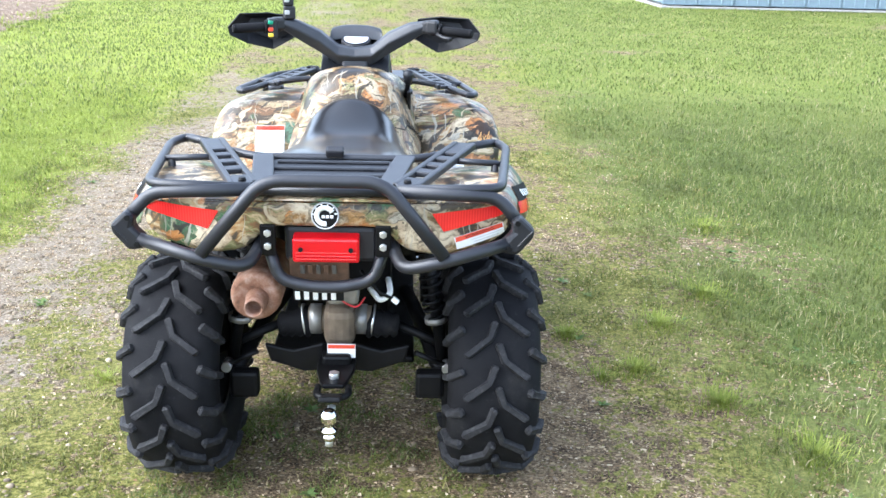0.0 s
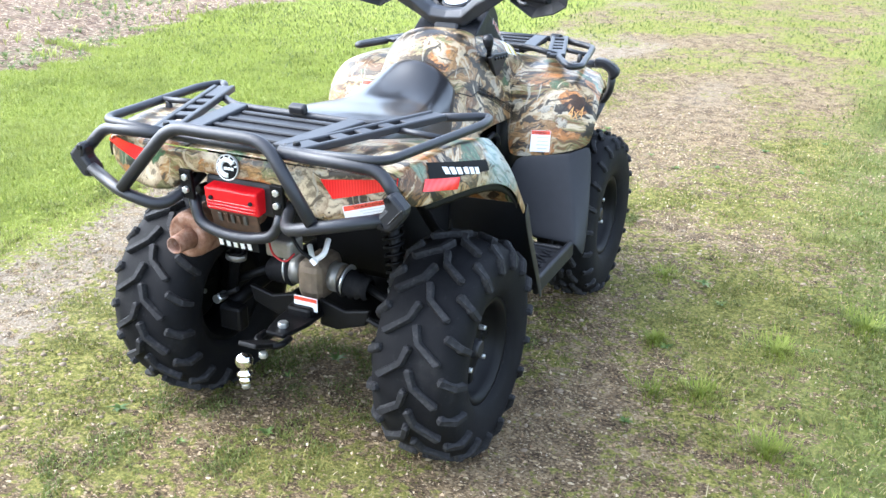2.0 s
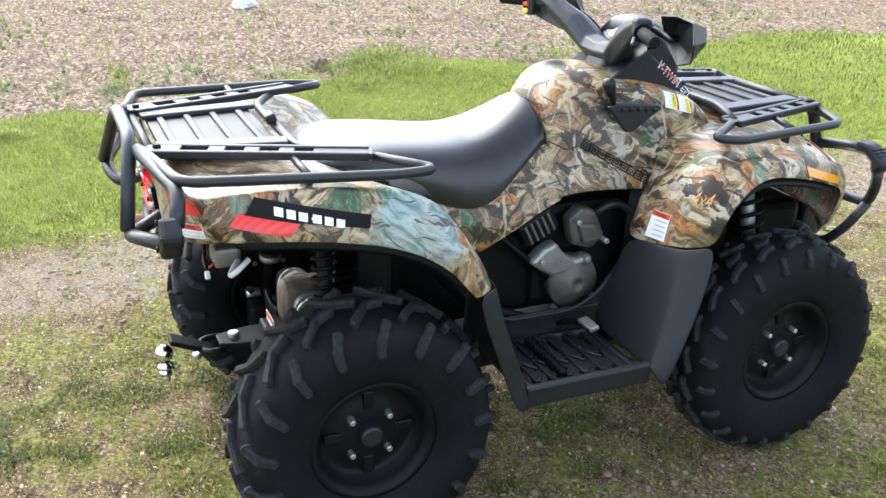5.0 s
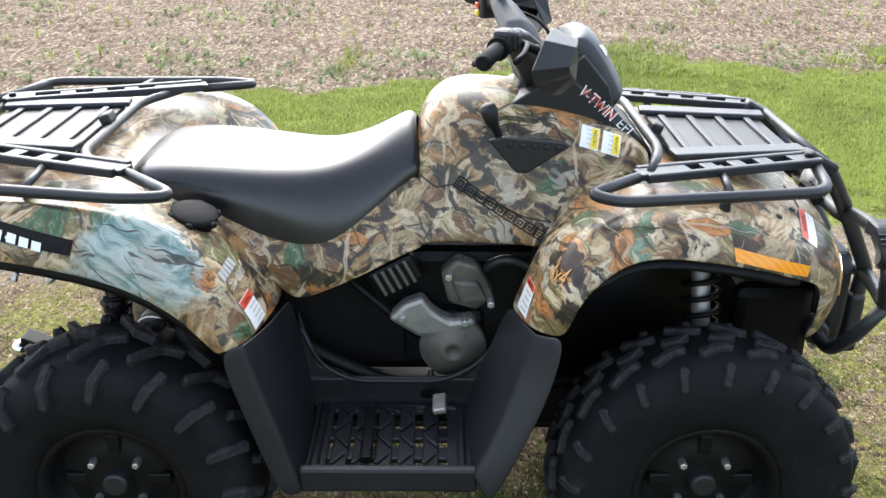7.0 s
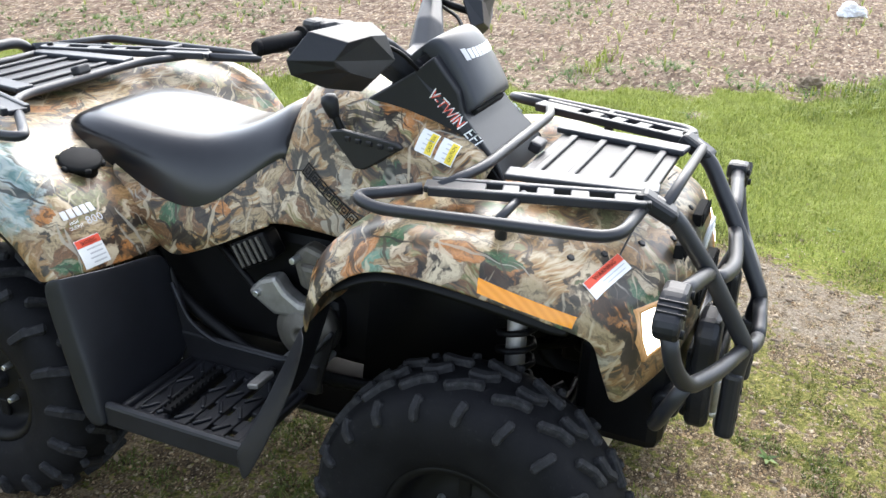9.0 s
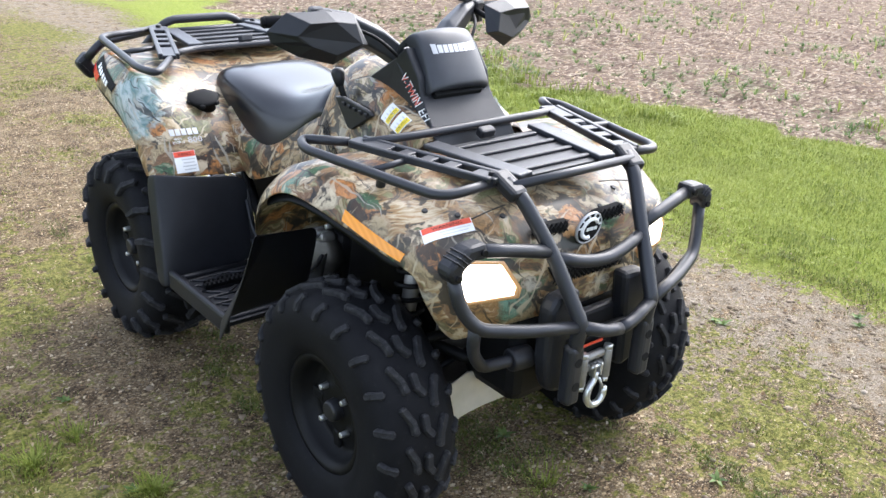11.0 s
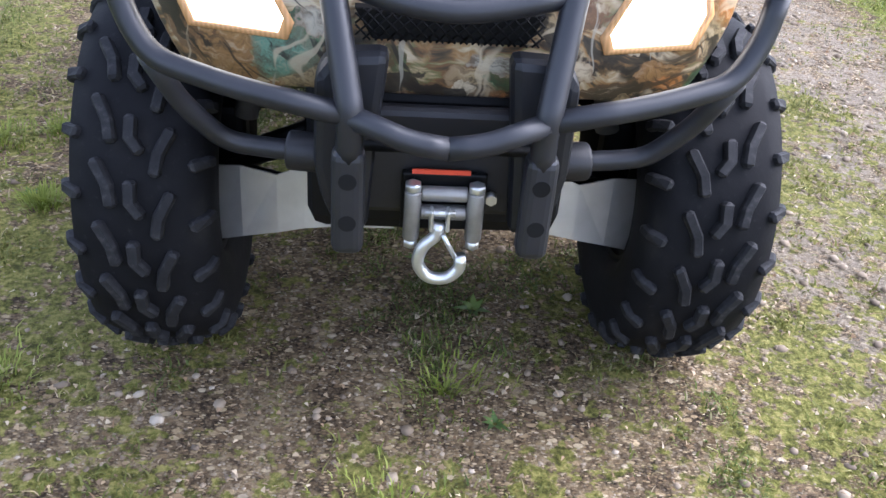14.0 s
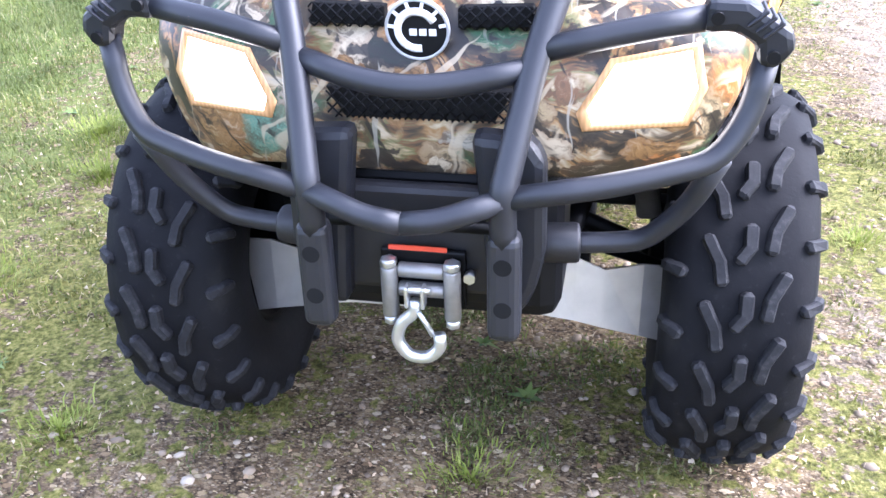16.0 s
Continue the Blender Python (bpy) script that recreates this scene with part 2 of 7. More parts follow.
def make_ground():
    g = Graph("ground_cover")
    p = g.pos()
    green = g.add("Attribute", attribute_name="lawn").outputs["Fac"]
    field = g.add("Attribute", attribute_name="field").outputs["Fac"]
    stony = g.add("Attribute", attribute_name="stony").outputs["Fac"]
    fine, mid, wide = g.noise(85, 5, 0.7), g.noise(9, 4, 0.6), g.noise(0.9, 4, 0.6)
    soil = g.ramp(g.math("ADD", g.math("MULTIPLY", fine, 0.6), g.math("MULTIPLY", mid, 0.4)),
                  [(0.40, (0.034, 0.024, 0.015)), (0.5, (0.130, 0.092, 0.052)), (0.61, (0.29, 0.22, 0.130))])

    def bits(scale, rot, stretch, stops, share):
        """Loose flakes: each cell its own tint, a share of them shown, with dark gaps between."""
        v = g.add("TexVoronoi", {"Vector": g.add("Mapping", {"Vector": p, "Rotation": (0, 0, rot), "Scale": (1.0, stretch, 1.0)}).outputs[0], "Scale": scale})
        sep = g.add("SeparateColor", {0: v.outputs["Color"]})
        show = g.math("MULTIPLY", g.ramp(sep.outputs[1], [(1 - share, grey(0)), (1 - share + 0.02, grey(1))]), g.ramp(v.outputs["Distance"], [(0.40, grey(1)), (0.50, grey(0))]))
        return g.ramp(sep.outputs[0], stops), show

    tans = [(0.0, (0.13, 0.085, 0.045)), (0.5, (0.29, 0.21, 0.118)), (0.85, (0.43, 0.335, 0.20)), (1.0, (0.55, 0.46, 0.32))]
    stones = [(0.0, (0.13, 0.097, 0.062)), (0.4, (0.24, 0.19, 0.128)), (0.8, (0.33, 0.27, 0.19)), (1.0, (0.46, 0.40, 0.31))]
    loose = g.math("MULTIPLY", stony, g.ramp(mid, [(0.35, grey(0.25)), (0.6, grey(1))]))
    col = soil
    for scale, rot, stretch, stops, share, amount in ((170.0, 0.4, 1.0, stones, 0.60, loose), (85.0, 1.9, 1.3, stones, 0.34, loose), (105.0, 0.9, 2.0, tans, 0.46, 0.9), (46.0, 2.4, 1.6, tans, 0.22, 0.95)):
        c, show = bits(scale, rot, stretch, stops, share)
        col = g.mix(g.math("MULTIPLY", show, amount), col, c)
    sand = g.ramp(fine, [(0.35, (0.17, 0.14, 0.10)), (0.65, (0.35, 0.30, 0.235))])
    col = g.mix(g.math("MULTIPLY", g.ramp(stony, [(0.80, grey(0)), (1.0, grey(0.8))]), g.ramp(g.noise(14, 4, 0.6), [(0.40, grey(0)), (0.55, grey(1))])), col, sand)
    tuft = g.math("ADD", g.math("MULTIPLY", fine, 0.6), g.math("MULTIPLY", g.noise(30, 4, 0.6), 0.4))
    moss = g.ramp(tuft, [(0.40, (0.044, 0.048, 0.010)), (0.5, (0.145, 0.146, 0.030)), (0.60, (0.29, 0.262, 0.082))])
    sward = g.ramp(tuft, [(0.34, (0.044, 0.062, 0.014)), (0.5, (0.098, 0.128, 0.030)), (0.66, (0.18, 0.20, 0.060))])
    bright = g.ramp(tuft, [(0.34, (0.115, 0.145, 0.018)), (0.5, (0.220, 0.265, 0.042)), (0.68, (0.35, 0.385, 0.090))])
    sep = g.add("SeparateXYZ", {0: p})
    edge = g.math("MULTIPLY", g.math("SUBTRACT", wide, 0.5), 0.9)
    right = g.ramp(g.math("ADD", g.math("MULTIPLY", sep.outputs[0], 0.2), g.math("MULTIPLY", edge, 0.2)), [(0.24, grey(0)), (0.36, grey(1))])
    left = g.ramp(g.math("ADD", g.math("MULTIPLY", sep.outputs[0], -0.2), g.math("MULTIPLY", edge, 0.1)), [(0.34, grey(0)), (0.44, grey(1))])
    ahead = g.ramp(g.math("ADD", g.math("MULTIPLY", sep.outputs[1], 0.1), g.math("MULTIPLY", edge, 0.2)), [(0.50, grey(0)), (0.75, grey(0.4))])
    turf = g.mix(right, moss, sward)
    turf = g.mix(g.math("MAXIMUM", left, ahead), turf, bright)
    turf = g.mix(g.ramp(wide, [(0.45, grey(0)), (0.75, grey(0.35))]), turf, (0.24, 0.23, 0.085))
    flecks = g.noise(26, 4, 0.65)
    patchy = g.math("ADD", green, g.math("ADD", g.math("MULTIPLY", g.math("SUBTRACT", mid, 0.5), 0.8), g.math("MULTIPLY", g.math("SUBTRACT", flecks, 0.5), 2.2)))
    col = g.mix(g.ramp(patchy, [(0.44, grey(0)), (0.58, grey(0.94))]), col, turf)
    flake = g.add("TexVoronoi", {"Vector": g.add("Mapping", {"Vector": p, "Rotation": (0, 0, 0.6), "Scale": (1.0, 2.6, 1.0)}).outputs[0], "Scale": 18.0})
    straw = g.ramp(g.add("SeparateColor", {0: flake.outputs["Color"]}).outputs[0],
                   [(0.0, (0.075, 0.050, 0.038)), (0.4, (0.180, 0.130, 0.092)), (0.75, (0.30, 0.235, 0.17)), (1.0, (0.46, 0.385, 0.29))])
    clods = g.ramp(mid, [(0.3, (0.060, 0.038, 0.027)), (0.65, (0.20, 0.135, 0.095))])
    tilled = g.mix(g.ramp(g.noise(22, 5, 0.7), [(0.42, grey(0.1)), (0.54, grey(0.95))]), clods, straw)
    tilled = g.mix(g.ramp(g.noise(2.2, 4, 0.65), [(0.60, grey(0)), (0.75, grey(0.28))]), tilled, (0.19, 0.21, 0.07))
    col = g.mix(field, col, tilled)
    h = g.math("ADD", g.math("MULTIPLY", fine, 0.9), g.math("MULTIPLY", g.noise(30, 4, 0.6), 0.7))
    return g.set(Base_Color=col, Roughness=0.95, Normal=g.bump(h, 1.0, 0.018), Specular_IOR_Level=0.12)


def make_blade(name, stops, rough=0.55):
    g = Graph(name)
    r = g.add("NewGeometry").outputs["Random Per Island"]
    col = g.ramp(r, stops)
    col = g.mix(g.ramp(g.noise(1.7, 4, 0.6), [(0.40, grey(0.55)), (0.52, grey(0))]), col, tuple(0.55 * c for c in stops[1][1]))
    col = g.mix(g.ramp(g.noise(0.8, 3, 0.6), [(0.50, grey(0)), (0.70, grey(0.4))]), col, tuple(1.1 * c for c in stops[2][1]))
    g.set(Base_Color=col, Roughness=rough, Specular_IOR_Level=0.25)
    g.bsdf.inputs["Subsurface Weight"].default_value = 0.0
    tr = g.add("BsdfTranslucent", {"Color": col})
    mix = g.add("MixShader", {0: 0.35, 1: g.bsdf.outputs[0], 2: tr.outputs[0]})
    g.tree.links.new(mix.outputs[0], g.tree.nodes["Material Output"].inputs[0])
    return g.mat


def make_stone():
    g = Graph("gravel_stone")
    r = g.add("NewGeometry").outputs["Random Per Island"]
    col = g.ramp(r, [(0.0, (0.11, 0.080, 0.050)), (0.5, (0.22, 0.165, 0.105)), (0.85, (0.31, 0.245, 0.165)), (1.0, (0.42, 0.365, 0.28))])
    col = g.mix(g.math("MULTIPLY", g.noise(120, 3), 0.4), col, (0.2, 0.16, 0.12))
    return g.set(Base_Color=col, Roughness=0.85)


CAMO, RUBBER, LUG, TUBE, VINYL = make_camo(), make_rubber(), make_lug(), make_tube_paint(), make_seat()
PLASTIC = simple("black_plastic", (0.0095, 0.0102, 0.0130), 0.46, vary=0.3, scale=30, bump=0.2, spec=0.38)
PLASTIC_SOFT = simple("matt_black_plastic", (0.009, 0.009, 0.011), 0.5, vary=0.3, scale=30, bump=0.25)
SEAM = simple("seam_dark", (0.02, 0.017, 0.013), 0.6)
GREYP = simple("dark_grey_plastic", (0.024, 0.026, 0.031), 0.44, vary=0.2, scale=30, bump=0.15)
FRAME = simple("frame_black_paint", (0.004, 0.004, 0.0045), 0.5, vary=0.4, scale=25, spec=0.18)
ALLOY = simple("cast_aluminium", (0.30, 0.29, 0.27), 0.5, metal=0.7, vary=0.35, scale=28, bump=0.3)
DIRTY = simple("mud_stained_casting", (0.17, 0.13, 0.09), 0.6, metal=0.35, vary=0.45, scale=30, bump=0.3)
CASTING = simple("dusty_engine_casting", (0.11, 0.102, 0.086), 0.6, metal=0.4, vary=0.5, scale=28, bump=0.3)
SKID = simple("scuffed_aluminium_sheet", (0.55, 0.54, 0.52), 0.42, metal=0.75, vary=0.16, scale=22, bump=0.15)
ZINC = simple("zinc_plated_steel", (0.62, 0.63, 0.62), 0.32, metal=0.85, vary=0.15, scale=60)
CHROME = simple("polished_steel", (0.75, 0.75, 0.74), 0.12, metal=1.0, vary=0.08, scale=50, bump=0.04)
MUFF = make_muffler()
WHITE = simple("white_label", (0.78, 0.78, 0.76), 0.4, vary=0.06, scale=30, bump=0.03)
REDLBL = simple("red_label_print", (0.62, 0.07, 0.03), 0.4, vary=0.1)
YELLBL = simple("yellow_label_print", (0.80, 0.62, 0.05), 0.4, vary=0.08)
INK = simple("black_ink", (0.009, 0.009, 0.009), 0.75, spec=0.15)
SILVER = simple("silver_print", (0.50, 0.50, 0.50), 0.35, metal=0.3, vary=0.1)
REDREF = make_lens("red_reflector", (0.62, 0.022, 0.018))
AMBREF = make_lens("amber_reflector", (0.75, 0.26, 0.005))
TAIL = make_glow("lit_tail_lamp", (0.45, 0.006, 0.010), 0.07)
LAMP = make_glow("lit_headlamp_lens", (1.0, 0.90, 0.72), 2.0)
# lamp surround: its amber glow is base colour only, nothing is emitted
LAMPRIM = make_lens("amber_lamp_surround", (0.56, 0.31, 0.13))
GAUGE = simple("gauge_glass", (0.45, 0.46, 0.48), 0.08, vary=0.1, bump=0.0)
ORANGE = simple("orange_print", (0.52, 0.27, 0.08), 0.4, vary=0.1)
PLATE = simple("weathered_licence_plate", (0.09, 0.05, 0.028), 0.6, vary=0.5, scale=60)
WIRE_RED = simple("red_wire", (0.4, 0.02, 0.02), 0.4)
GREEN_SW = simple("green_button", (0.02, 0.25, 0.13), 0.4)
GROUND = make_ground()
LUSH = make_blade("lush_grass", [(0.0, (0.125, 0.168, 0.020)), (0.5, (0.225, 0.275, 0.042)), (1.0, (0.35, 0.38, 0.095))])
GRASS = make_blade("grass_blade", [(0.0, (0.055, 0.080, 0.016)), (0.45, (0.112, 0.148, 0.030)), (0.86, (0.195, 0.215, 0.055)), (0.95, (0.33, 0.30, 0.15)), (1.0, (0.42, 0.36, 0.22))])
THIN = make_blade("thin_yard_grass", [(0.0, (0.065, 0.078, 0.014)), (0.5, (0.150, 0.165, 0.034)), (0.85, (0.26, 0.25, 0.072)), (1.0, (0.42, 0.33, 0.19))])
LITTER = make_blade("dry_litter", [(0.0, (0.22, 0.13, 0.07)), (0.5, (0.44, 0.32, 0.19)), (1.0, (0.64, 0.54, 0.39))], 0.8)
WEED = make_blade("weed_leaf", [(0.0, (0.06, 0.11, 0.030)), (0.6, (0.12, 0.19, 0.05)), (1.0, (0.21, 0.27, 0.08))])
SPROUT = make_blade("corn_leaf", [(0.0, (0.20, 0.27, 0.05)), (0.6, (0.33, 0.38, 0.08)), (1.0, (0.48, 0.48, 0.16))])
STONE = make_stone()
SIDING = simple("grey_metal_siding", (0.20, 0.26, 0.31), 0.45, metal=0.2, vary=0.12, scale=6)
CONCRETE = simple("pale_concrete", (0.34, 0.33, 0.31), 0.9, vary=0.2, scale=10)
CLOTH = simple("white_plastic_sheet", (0.80, 0.80, 0.80), 0.5, vary=0.08, scale=12, bump=0.4, distance=0.01)


# ---------- mesh helpers ----------
def mesh_of(verts, faces, smooth=True):
    me = bpy.data.meshes.new("m")
    me.from_pydata([tuple(v) for v in verts], [], faces)
    if smooth:
        me.polygons.foreach_set("use_smooth", [True] * len(me.polygons))
    me.update()
    return me


def from_bm(bm, smooth=False):
    me = bpy.data.meshes.new("m")
    bmesh.ops.recalc_face_normals(bm, faces=bm.faces)
    bm.to_mesh(me)
    bm.free()
    if smooth:
        me.polygons.foreach_set("use_smooth", [True] * len(me.polygons))
    return me


def part(name, data, material, parent, label=""):
    if isinstance(data, bmesh.types.BMesh):
        data = from_bm(data)
    ob = new(name, data)
    if material and not data.materials:
        data.materials.append(material)
    ob.parent = parent
    return tagged(ob, label)


def baked(ob, levels=2, thick=0.0, sharp=0.0):
    """Bake thickness and smoothing into the mesh."""
    if thick:
        m = ob.modifiers.new("thick", "SOLIDIFY")
        m.thickness, m.offset = thick, -1
    if levels:
        m = ob.modifiers.new("round", "SUBSURF")
        m.levels = m.render_levels = levels
    dg = bpy.context.evaluated_depsgraph_get()
    dg.update()
    me = bpy.data.meshes.new_from_object(ob.evaluated_get(dg))
    ob.modifiers.clear()
    ob.data = me
    me.polygons.foreach_set("use_smooth", [True] * len(me.polygons))
    return ob


def grid(rows, closed=False):
    """Faces between rows of points of equal length."""
    n = len(rows[0])
    verts = [p for r in rows for p in r]
    faces = []
    for i in range(len(rows) - 1):
        for j in range(n if closed else n - 1):
            k = (j + 1) % n
            f = [i * n + j, i * n + k, (i + 1) * n + k, (i + 1) * n + j]
            pts = {tuple(round(c, 5) for c in verts[x]) for x in f}
            if len(pts) > 2:
                faces.append(f)
    return verts, faces


def flip(verts, faces):
    return [(-x, y, z) for x, y, z in verts], [list(reversed(f)) for f in faces]


def both_sides(verts, faces):
    v2, f2 = flip(verts, faces)
    n = len(verts)
    return list(verts) + v2, list(faces) + [[i + n for i in f] for f in f2]


def creased(ob, rows, columns, amount):
    """Keep given columns of a panel sharp when it is smoothed."""
    keys = set()
    for c in columns:
        for r in rows:
            for s in (1, -1):
                keys.add((c, round(s * r[c][0], 4), round(r[c][1], 4), round(r[c][2], 4)))
    me = ob.data
    spots = [{c for c in columns if (c, round(v.co.x, 4), round(v.co.y, 4), round(v.co.z, 4)) in keys} for v in me.vertices]
    at = me.attributes.new("crease_edge", "FLOAT", "EDGE")
    at.data.foreach_set("value", [amount if spots[e.vertices[0]] & spots[e.vertices[1]] else 0.0 for e in me.edges])


def welded(me, dist=0.0008):
    bm = bmesh.new()
    bm.from_mesh(me)
    bmesh.ops.remove_doubles(bm, verts=bm.verts, dist=dist)
    bmesh.ops.recalc_face_normals(bm, faces=bm.faces)
    bm.to_mesh(me)
    bm.free()
    me.polygons.foreach_set("use_smooth", [True] * len(me.polygons))
    return me


def block(size, at=(0, 0, 0), rot=(0, 0, 0), bevel=0.004, seg=2, taper=None):
    bm = bmesh.new()
    bmesh.ops.create_cube(bm, size=1.0)
    for v in bm.verts:
        t = taper if taper and v.co.z > 0 else 1.0
        v.co = Vector((v.co.x * size[0] * t, v.co.y * size[1] * t, v.co.z * size[2]))
    if bevel:
        bmesh.ops.bevel(bm, geom=bm.edges[:], offset=min(bevel, 0.45 * min(size)), segments=seg, profile=0.5, affect="EDGES")
    bm.transform(pose(*at, *rot))
    return from_bm(bm)


def prism(outline, depth, frame_m, bevel=0.003):
    """A plate of the given outline (x, y) and depth along z, set by a matrix."""
    bm = bmesh.new()
    vs = [bm.verts.new((x, y, 0)) for x, y in outline]
    f = bm.faces.new(vs)
    ext = bmesh.ops.extrude_face_region(bm, geom=[f])
    bmesh.ops.translate(bm, vec=(0, 0, depth), verts=[e for e in ext["geom"] if isinstance(e, bmesh.types.BMVert)])
    if bevel:
        bmesh.ops.bevel(bm, geom=bm.edges[:], offset=bevel, segments=2, profile=0.5, affect="EDGES")
    bm.transform(frame_m)
    return from_bm(bm)


XZ = Matrix(((1, 0, 0, 0), (0, 0, 1, 0), (0, 1, 0, 0), (0, 0, 0, 1)))  # (x, y, depth) to x, z, y
YZ = Matrix(((0, 0, 1, 0), (1, 0, 0, 0), (0, 1, 0, 0), (0, 0, 0, 1)))  # (x, y, depth) to y, z, x


def rod(a, b, r, seg=14, r2=None, bevel=0.0):
    a, b = Vector(a), Vector(b)
    bm = bmesh.new()
    bmesh.ops.create_cone(bm, cap_ends=True, segments=seg, radius1=r, radius2=r if r2 is None else r2, depth=(b - a).length)
    if bevel:
        rim = [e for e in bm.edges if abs(e.verts[0].co.z - e.verts[1].co.z) < 1e-6]
        bmesh.ops.bevel(bm, geom=rim, offset=bevel, segments=2, profile=0.5, affect="EDGES")
    bm.transform(Matrix.Translation((a + b) / 2) @ (b - a).to_track_quat("Z", "Y").to_matrix().to_4x4())
    me = from_bm(bm)
    me.polygons.foreach_set("use_smooth", [len(p.vertices) == 4 for p in me.polygons])
    return me


def rounded_path(pts, bend, steps=5):
    pts = [Vector(p) for p in pts]
    if not bend:
        return pts
    out = [pts[0]]
    for a, b, c in zip(pts, pts[1:], pts[2:]):
        u, w = (a - b), (c - b)
        d = min(bend, 0.45 * u.length, 0.45 * w.length)
        p, q = b + u.normalized() * d, b + w.normalized() * d
        for k in range(steps + 1):
            t = k / steps
            out.append(p * (1 - t) ** 2 + b * 2 * t * (1 - t) + q * t * t)
    out.append(pts[-1])
    return out


def tube(pts, r, bend=0.04, seg=12, steps=5):
    path = rounded_path(pts, bend, steps)
    rings, up = [], None
    for i, p in enumerate(path):
        d = (path[min(i + 1, len(path) - 1)] - path[max(i - 1, 0)]).normalized()
        if up is None:
            up = d.orthogonal().normalized()
        up = (up - d * up.dot(d)).normalized()
        side = d.cross(up)
        rings.append([p + (up * math.cos(2 * math.pi * k / seg) + side * math.sin(2 * math.pi * k / seg)) * r for k in range(seg)])
    verts, faces = grid(rings, True)
    n = len(verts)
    faces += [list(range(seg))[::-1], list(range(n - seg, n))]
    return welded(mesh_of(verts, faces), 1e-5)


def lathe(profile, seg=48, axis="x"):
    """Turn (along, radius) pairs about an axis."""
    rows = []
    for k in range(seg + 1):
        a = 2 * math.pi * k / seg
        c, s = math.cos(a), math.sin(a)
        rows.append([(h, r * c, r * s) if axis == "x" else (r * c, h, r * s) if axis == "y" else (r * c, r * s, h) for h, r in profile])
    v, f = grid(rows)
    return welded(mesh_of(v, f), 1e-5)


from mathutils.bvhtree import BVHTree


def surface(*obs):
    vs, fs = [], []
    for ob in obs:
        n = len(vs)
        vs += [tuple(v.co) for v in ob.data.vertices]
        fs += [[i + n for i in p.vertices] for p in ob.data.polygons]
    return BVHTree.FromPolygons(vs, fs)


def laid(me, tree, way, lift):
    """Lay a flat mesh on a surface along a direction."""
    way = Vector(way).normalized()
    for v in me.vertices:
        hit = tree.ray_cast(v.co - way * 0.25, way, 0.6)
        if hit[0]:
            v.co = hit[0] - way * lift
    me.update()
    return me


def sheet(center, u, v, w, h, nx=10, ny=6, corner=0.0):
    c, u, v = Vector(center), Vector(u).normalized(), Vector(v).normalized()
    rows = [[c + u * (w * (i / nx - 0.5)) + v * (h * (j / ny - 0.5)) for i in range(nx + 1)] for j in range(ny + 1)]
    return mesh_of(*grid(rows))


def letters(text, center, u, v, height, width=None, slant=0.0):
    """Flat glyphs as a mesh, centred, of a given height and width."""
    cu = bpy.data.curves.new("t", "FONT")
    cu.body, cu.align_x, cu.align_y, cu.resolution_u, cu.shear = text, "CENTER", "CENTER", 2, slant
    ob = new("t", cu)
    dg = bpy.context.evaluated_depsgraph_get()
    dg.update()
    me = bpy.data.meshes.new_from_object(ob.evaluated_get(dg))
    bpy.data.objects.remove(ob)
    xs = [p.co.x for p in me.vertices]
    ys = [p.co.y for p in me.vertices]
    c, u, v = Vector(center), Vector(u).normalized(), Vector(v).normalized()
    ky = height / (max(ys) - min(ys))
    kx = width / (max(xs) - min(xs)) if width else ky
    mx, my = (max(xs) + min(xs)) / 2, (max(ys) + min(ys)) / 2
    for p in me.vertices:
        p.co = c + u * ((p.co.x - mx) * kx) + v * ((p.co.y - my) * ky)
    return me


# ---------- ground ----------
rng = np.random.default_rng(7)
LATTICE = rng.random((256, 256))


def value_noise(x, y, scale, octaves=3):
    x, y = np.asarray(x, float) * scale, np.asarray(y, float) * scale
    total, amp, norm = 0.0, 1.0, 0.0
    for _ in range(octaves):
        xi, yi = np.floor(x).astype(int), np.floor(y).astype(int)
        fx, fy = x - xi, y - yi
        fx, fy = fx * fx * (3 - 2 * fx), fy * fy * (3 - 2 * fy)
        a, b = LATTICE[xi % 256, yi % 256], LATTICE[(xi + 1) % 256, yi % 256]
        c, d = LATTICE[xi % 256, (yi + 1) % 256], LATTICE[(xi + 1) % 256, (yi + 1) % 256]
        total = total + amp * ((a * (1 - fx) + b * fx) * (1 - fy) + (c * (1 - fx) + d * fx) * fy)
        norm += amp
        x, y, amp = x * 2.03 + 17.3, y * 2.03 + 9.1, amp * 0.5
    return total / norm


def ease(x, a, b):
    t = np.clip((x - a) / (b - a), 0, 1)
    return t * t * (3 - 2 * t)


